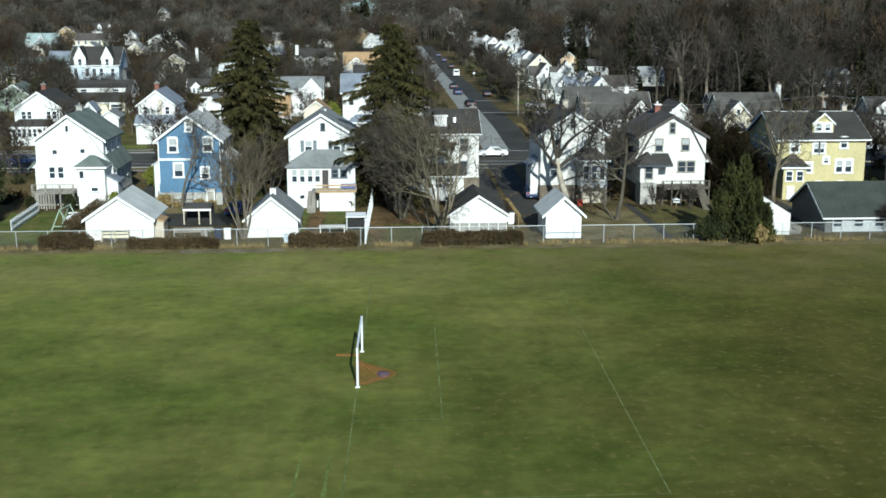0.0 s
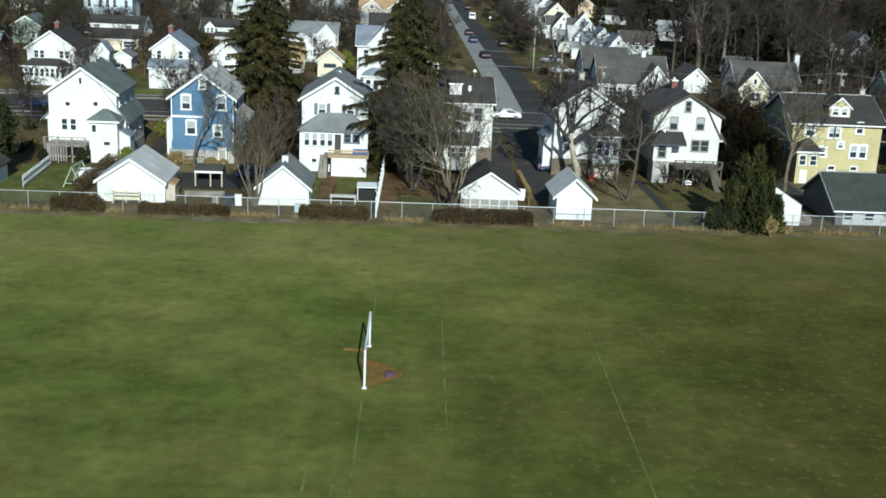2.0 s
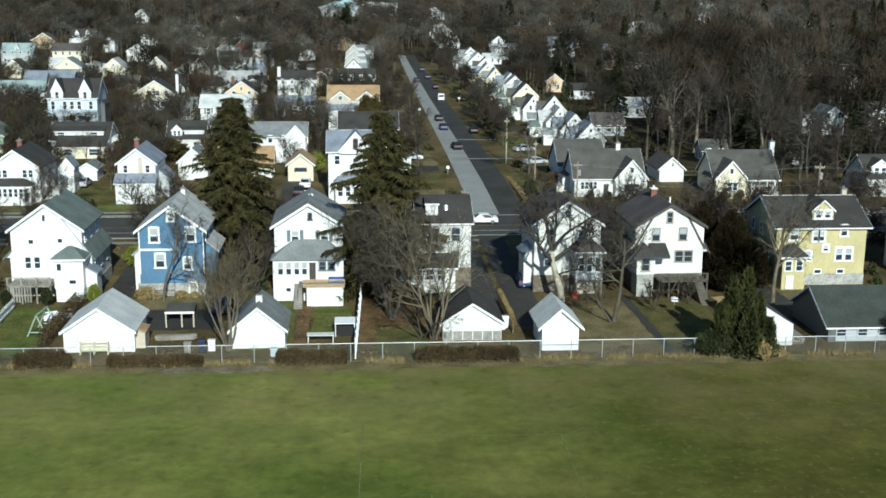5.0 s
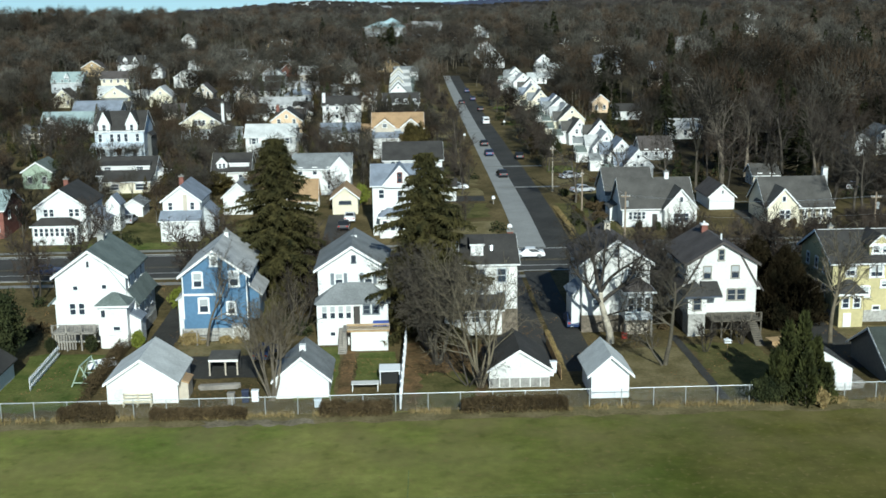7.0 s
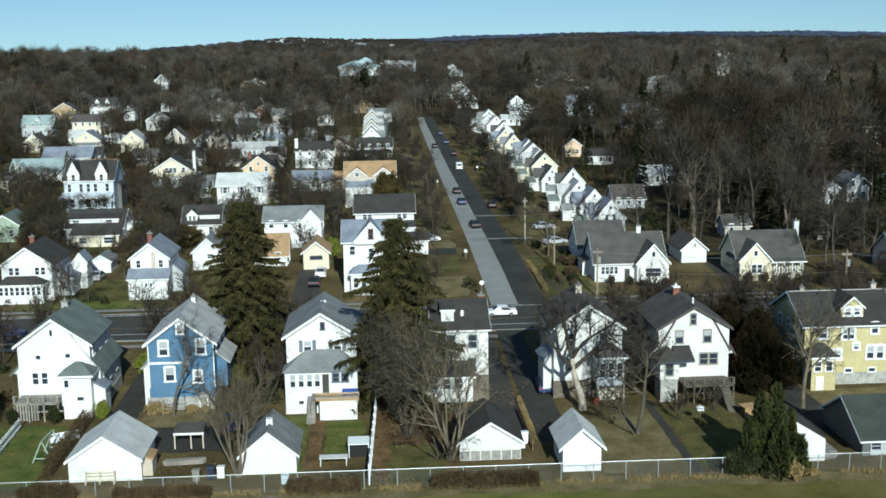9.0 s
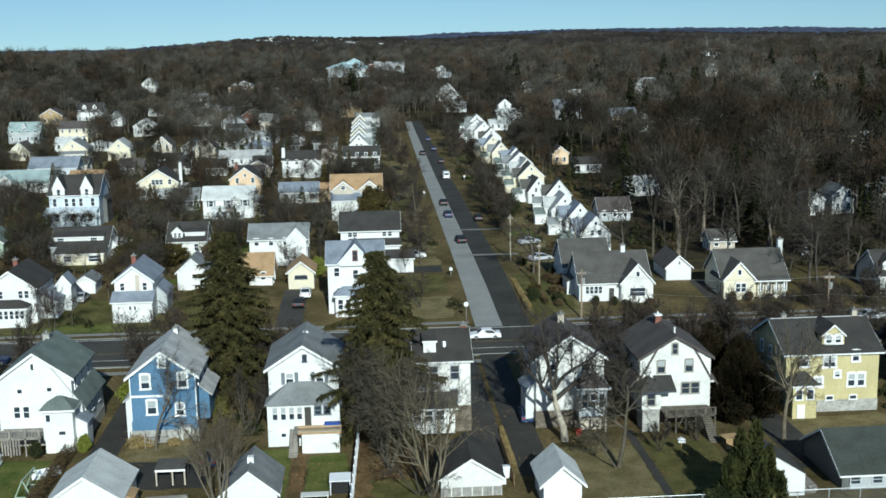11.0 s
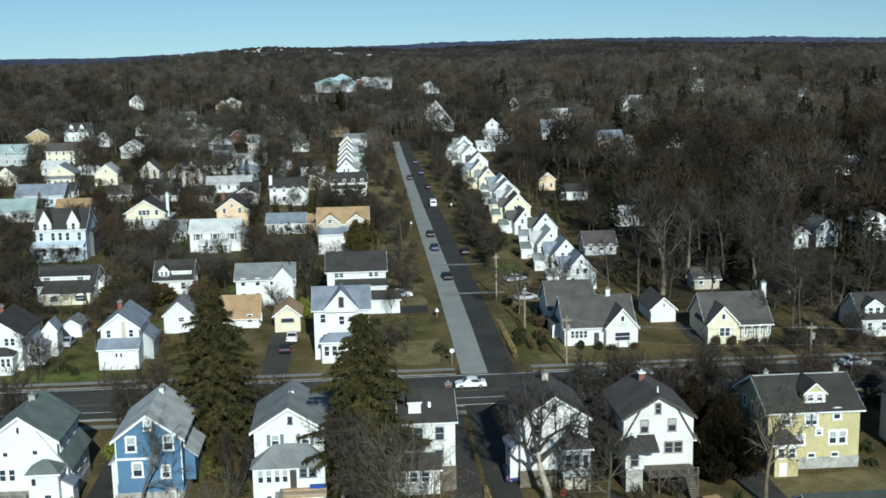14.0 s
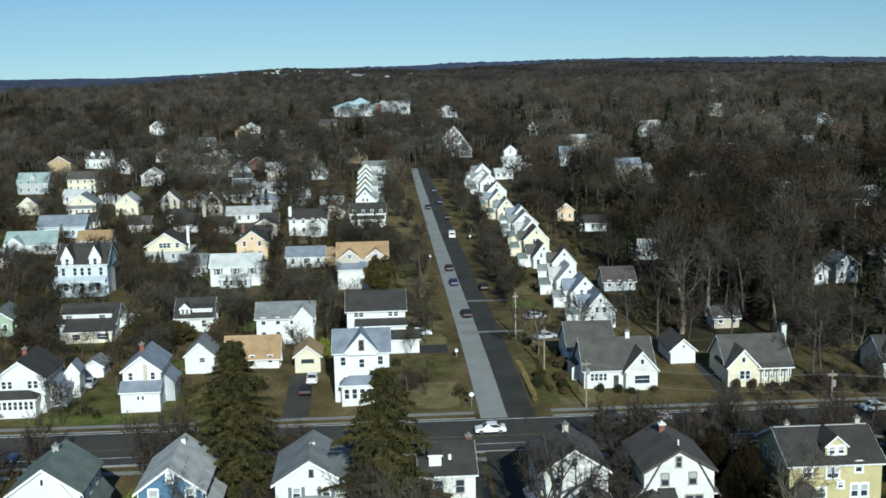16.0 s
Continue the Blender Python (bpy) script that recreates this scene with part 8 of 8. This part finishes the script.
WOODS = (twig_colour("grey_brown_woods", (0.044, 0.040, 0.032)), twig_colour("warm_brown_woods", (0.068, 0.052, 0.037)), twig_colour("pale_grey_woods", (0.082, 0.076, 0.063)))
COPSE = (twig_colour("mixed_brown_twigs", (0.024, 0.021, 0.016)), twig_colour("rusty_brown_twigs", (0.046, 0.033, 0.022)), twig_colour("grey_twigs", (0.050, 0.045, 0.036)))
FAR_BARK = material("far_tree_bark", (0.11, 0.095, 0.073), 0.95, 0.3, 0.1, 1.0, world_space=True, gloss=0.0)
PINE = material("dark_pine_needles", (0.012, 0.015, 0.008), 0.95, 0.35, 0.4, 2.0, other=(0.026, 0.028, 0.012), gloss=0.05)
patchy = lambda x, y: noise.noise(Vector((x / 34, y / 48, 2.0))) > -0.18
near_a = spots(1500, 52, 260, 206, 420, (0.6, 1.4), 2.0, patchy, 7.0)
near_b = spots(1500, -160, 6, 285, 430, (0.35, 0.85), 1.8, None, 6.0) + spots(500, -120, 6, 180, 290, (0.35, 0.75), 1.4, None, 5.0) + spots(900, -120, 8, 200, 330, (0.33, 0.58), 1.0, None, 4.5, tall=13.0) + spots(160, 28, 60, 230, 520, (0.45, 0.8), 1.2, None, 5.5)
forest("bare_copse", MID_FORMS, near_a + near_b, COPSE, "bare brown winter trees between the houses", FAR_BARK)
woods_a = spots(3200, 55, 360, 410, 640, (0.55, 1.25), 2.0, patchy, 7.5)
woods_b = spots(2200, -230, 22, 420, 590, (0.5, 0.95), 1.0, None, 6.0)
woods_c = spots(3600, -440, 60, 555, 870, (0.55, 0.98), 1.5, None, 7.5)
woods_d = spots(2600, 60, 500, 640, 900, (0.7, 1.25), 2.0, None, 9.0)
woods_e = spots(500, -40, 66, 500, 800, (0.6, 1.0), 1.5, None, 7.0)
woods_f = [(x, y, k * 0.64, a) for x, y, k, a in [(rng.uniform(-40, 44), rng.uniform(652, 778), rng.uniform(0.8, 1.4), rng.uniform(0, 6.28)) for i in range(90)]]
forest("bare_woods", FAR_FORMS, woods_a + woods_b + woods_c + woods_d + woods_e + woods_f, WOODS, "dense bare brown winter woods beyond the houses", FAR_BARK)
giants = spots(60, 96, 260, 250, 420, (1.35, 1.7), 1.5) + spots(40, -210, -60, 540, 650, (1.05, 1.3), 1.5)
forest("giant_bare_trees", MID_FORMS, giants, COPSE, "very tall bare trees rising over the woods", FAR_BARK)
masses = [(-32 + rng.gauss(0, 7), 560 + rng.gauss(0, 8), rng.uniform(1.0, 1.3), rng.uniform(0, 6.28)) for i in range(16)] + [(22 + rng.gauss(0, 9), 590 + rng.gauss(0, 16), rng.uniform(1.0, 1.3), rng.uniform(0, 6.28)) for i in range(18)]
forest("tall_dark_trees", FAR_FORMS, masses, TWIG, "stands of tall dark bare trees at the end of the side street", FAR_BARK)
pines = [(-9 + rng.gauss(0, 5), 566 + rng.gauss(0, 5), rng.uniform(1.0, 1.3), rng.uniform(0, 6.28)) for i in range(7)] + [(176 + rng.gauss(0, 6), 430 + rng.gauss(0, 10), rng.uniform(1.1, 1.6), rng.uniform(0, 6.28)) for i in range(9)]
firs = spots(190, 60, 420, 230, 700, (0.6, 1.4), 2.0) + spots(46, -240, 60, 420, 850, (0.6, 1.0), 2.0)
nearer = spots(90, 56, 170, 204, 330, (0.6, 1.2), 1.4)
forest("dark_evergreens", [far_conifer(440 + k, 14.0, 420, 0.42) for k in range(4)], nearer, PINE, "dark evergreens standing among the nearer bare trees")
forest("evergreen_woods", [far_conifer(400 + k, 15.0, 150, 1.0) for k in range(4)], firs + pines, PINE, "scattered dark evergreens among the bare woods")


def canopy(x, y):
    """The height of the tree tops from the middle distance to the horizon."""
    dist = math.hypot(x, y)
    roll = 10 * noise.noise(Vector((x / 420, y / 420, 3.0))) + 5 * noise.noise(Vector((x / 110, y / 110, 8.0)))
    ridge = 12 * math.exp(-(((x - 640) / 420) ** 2 + ((y - 2200) / 350) ** 2)) + 6 * math.exp(-(((x - 250) / 300) ** 2 + ((y - 2100) / 300) ** 2))
    ridge += 17 * math.exp(-(((x + 90) / 230) ** 2 + ((y - 1560) / 200) ** 2))
    ridge += 11 * ease(2400, 3300, dist) * ease(-100, 400, -x)
    return land(x, y) + 4 + 0.6 * roll * ease(840, 1400, dist) + ridge


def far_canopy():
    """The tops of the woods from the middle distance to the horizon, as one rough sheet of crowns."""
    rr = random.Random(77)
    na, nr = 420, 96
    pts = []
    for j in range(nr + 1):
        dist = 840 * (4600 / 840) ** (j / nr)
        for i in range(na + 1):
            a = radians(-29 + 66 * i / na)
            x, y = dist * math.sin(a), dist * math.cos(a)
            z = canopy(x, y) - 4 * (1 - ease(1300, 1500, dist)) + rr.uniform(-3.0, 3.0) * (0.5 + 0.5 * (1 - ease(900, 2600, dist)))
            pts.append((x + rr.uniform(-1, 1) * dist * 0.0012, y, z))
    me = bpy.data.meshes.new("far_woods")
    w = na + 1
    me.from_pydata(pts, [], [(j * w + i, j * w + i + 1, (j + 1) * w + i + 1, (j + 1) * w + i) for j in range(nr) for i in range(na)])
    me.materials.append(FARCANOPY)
    me.materials.append(HAZEHILL)
    # the farther rows take the haze-tinted colour
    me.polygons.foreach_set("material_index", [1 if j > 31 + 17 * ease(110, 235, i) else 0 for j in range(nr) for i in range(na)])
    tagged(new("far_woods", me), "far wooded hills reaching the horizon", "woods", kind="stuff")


far_canopy()
edge = []
for i in range(3000):
    x, y = rng.uniform(-560, 760), rng.uniform(850, 1450)
    if inside(x, y):
        edge.append((x, y, rng.uniform(0.7, 1.15), rng.uniform(0, 6.28)))
ridge_rng = random.Random(641)
for i in range(30):
    x, y = ridge_rng.uniform(-230, 90), ridge_rng.uniform(1455, 1540)
    ridge_house(x, y, canopy(x, y) - 6.6 - 1.5 * ridge_rng.random(), ridge_rng.uniform(5, 10), ridge_rng.choice((R_GREY, R_DARK, R_PALE)), ridge_rng.choice((WHITE, WHITE, BEIGE, CREAM)))
forest("horizon_woods", EDGE_FORMS, edge, WOODS, "far bare winter woods below the horizon", FAR_BARK, floor=lambda x, y: canopy(x, y) - 11.5)


def shrubbery(name, mat, label, n, seed, y1, x0=-120, x1=66, y0=180, ks=(0.5, 1.7)):
    """Low clumps of shrubs between the houses of the far blocks."""
    r = random.Random(seed)
    random.seed(seed)
    b = Build()
    made = 0
    for i in range(n * 6):
        x, y = r.uniform(x0, x1), y0 + (y1 - y0) * r.random()
        if not inside(x, y) or not free(x, y, 0.8):
            continue
        k = r.uniform(*ks)
        h = k * r.uniform(0.8, 1.9)
        for j in range(int(60 + 50 * k)):
            v = Vector((r.gauss(0, 1), r.gauss(0, 1), abs(r.gauss(0, 1)))).normalized() * (0.5 + 0.5 * r.random())
            p = Vector((x + v.x * k, y + v.y * k, land(x, y) + v.z * h))
            d = Vector((r.uniform(-1, 1), r.uniform(-1, 1), r.uniform(-0.2, 1))) * 0.22
            b.sliver(p - d, p + d, 0.26)
        made += 1
        if made >= n:
            break
    tagged(new(name, b.mesh(name, mat, tidy=False)), label, "shrubs", kind="stuff")


TAKEN.append((25, 37, 176, 224))
shrubbery("brown_shrubbery", BROWNLEAF, "low brown winter shrubs between the houses", 240, 501, 430)
shrubbery("evergreen_shrubbery", YEW, "low dark evergreen shrubs between the houses", 170, 502, 430)
columns = spots(260, -130, 6, 190, 430, (0.25, 0.62), 1.0, tall=13.0) + spots(10, 28, 60, 190, 400, (0.3, 0.5), 1.2)
forest("garden_conifers", [far_conifer(420 + k, 15.0, 260, 0.6) for k in range(3)], columns, (YEW, DOMELEAF, SPRUCE), "dark green garden conifers between the houses")
# dark shrubs added to imitate deep shade on the woodland floor
shrubbery("dark_understory", YEW, "dark evergreen undergrowth added to deepen shade beneath the bare woods", 170, 503, 420, 54, 200, 204, (0.9, 2.6))
shrubbery("brown_understory", BROWNLEAF, "brown undergrowth beneath the bare woods", 150, 504, 420, 54, 200, 204, (0.8, 2.2))
TAKEN += [(-29.6, -26.4, 128, 161), (15.9, 19.4, 119, 161), (11.9, 15.3, 120, 161), (44.5, 48.3, 118, 161), (-30, -15.6, 119.5, 132)]
shrubbery("brown_yard_shrubs", BROWNLEAF, "low brown shrubs beside the front row of houses", 46, 505, 159, -48, 76, 133, (0.5, 1.3))
shrubbery("dark_yard_shrubs", YEW, "low dark shrubs beside the front row of houses", 30, 506, 159, -48, 76, 133, (0.5, 1.3))

# fallen leaves drifted over the back yards
LEAFDRIFT = material("fallen_leaves", (0.19, 0.115, 0.052), 0.95, 0.4, 0.8, 5.0, gloss=0.05, world_space=True)
b = Build()
rng = random.Random(515)
random.seed(515)
made = 0
while made < 9000:
    x, y = rng.uniform(-48, 70), rng.uniform(109.5, 160)
    if noise.noise(Vector((x / 5.5, y / 7, 4.0))) + 0.25 * noise.noise(Vector((x / 1.4, y / 1.8, 1.0))) < 0.16:
        made += 0.02
        continue
    made += 1
    p = Vector((x, y, land(x, y) + 0.06))
    a = rng.uniform(0, 6.28)
    w = rng.uniform(0.05, 0.16)
    b.sliver(p, p + Vector((w * math.cos(a), w * math.sin(a), rng.uniform(-0.01, 0.05))), w * 1.2)
single("fallen_leaves", b.mesh("fallen_leaves", LEAFDRIFT, tidy=False), LEAFDRIFT, Matrix(), "drifts of fallen brown leaves over the back yards", "leaves", kind="stuff")
r = thing("slatted_rack", pose(-26.0, 112.1, 0), "pale slatted wooden rack standing before a garage", "rack")
for z in (0.45, 0.75, 1.05):
    part("slat", Build().box(-1.35, 1.35, -0.04, 0.0, z, z + 0.14), CREAM, r)
part("seat", Build().box(-1.35, 1.35, -0.45, -0.02, 0.40, 0.46), CREAM, r)
for u in (-1.3, 0, 1.3):
    part("leg", Build().box(u - 0.05, u + 0.05, -0.04, 0.06, 0, 1.2), CREAM, r)
    part("leg", Build().box(u - 0.05, u + 0.05, -0.45, -0.37, 0, 0.40), CREAM, r)
r = thing("bird_table", pose(33.4, 122.8, 0), "small white bird table on a thin post", "bird table")
part("post", Build().tube((0, 0, 0), (0, 0, 1.5), 0.035, 0.03, 6), WARMWOOD, r)
part("tray", Build().box(-0.35, 0.35, -0.25, 0.25, 1.5, 1.58), VINYL, r)
part("roof", Build().prism("y", [(-0.4, 1.8), (0.4, 1.8), (0, 2.0)], -0.28, 0.28), VINYL, r)
for u in (-0.3, 0.3):
    part("strut", Build().box(u - 0.02, u + 0.02, -0.03, 0.03, 1.58, 1.82), VINYL, r)
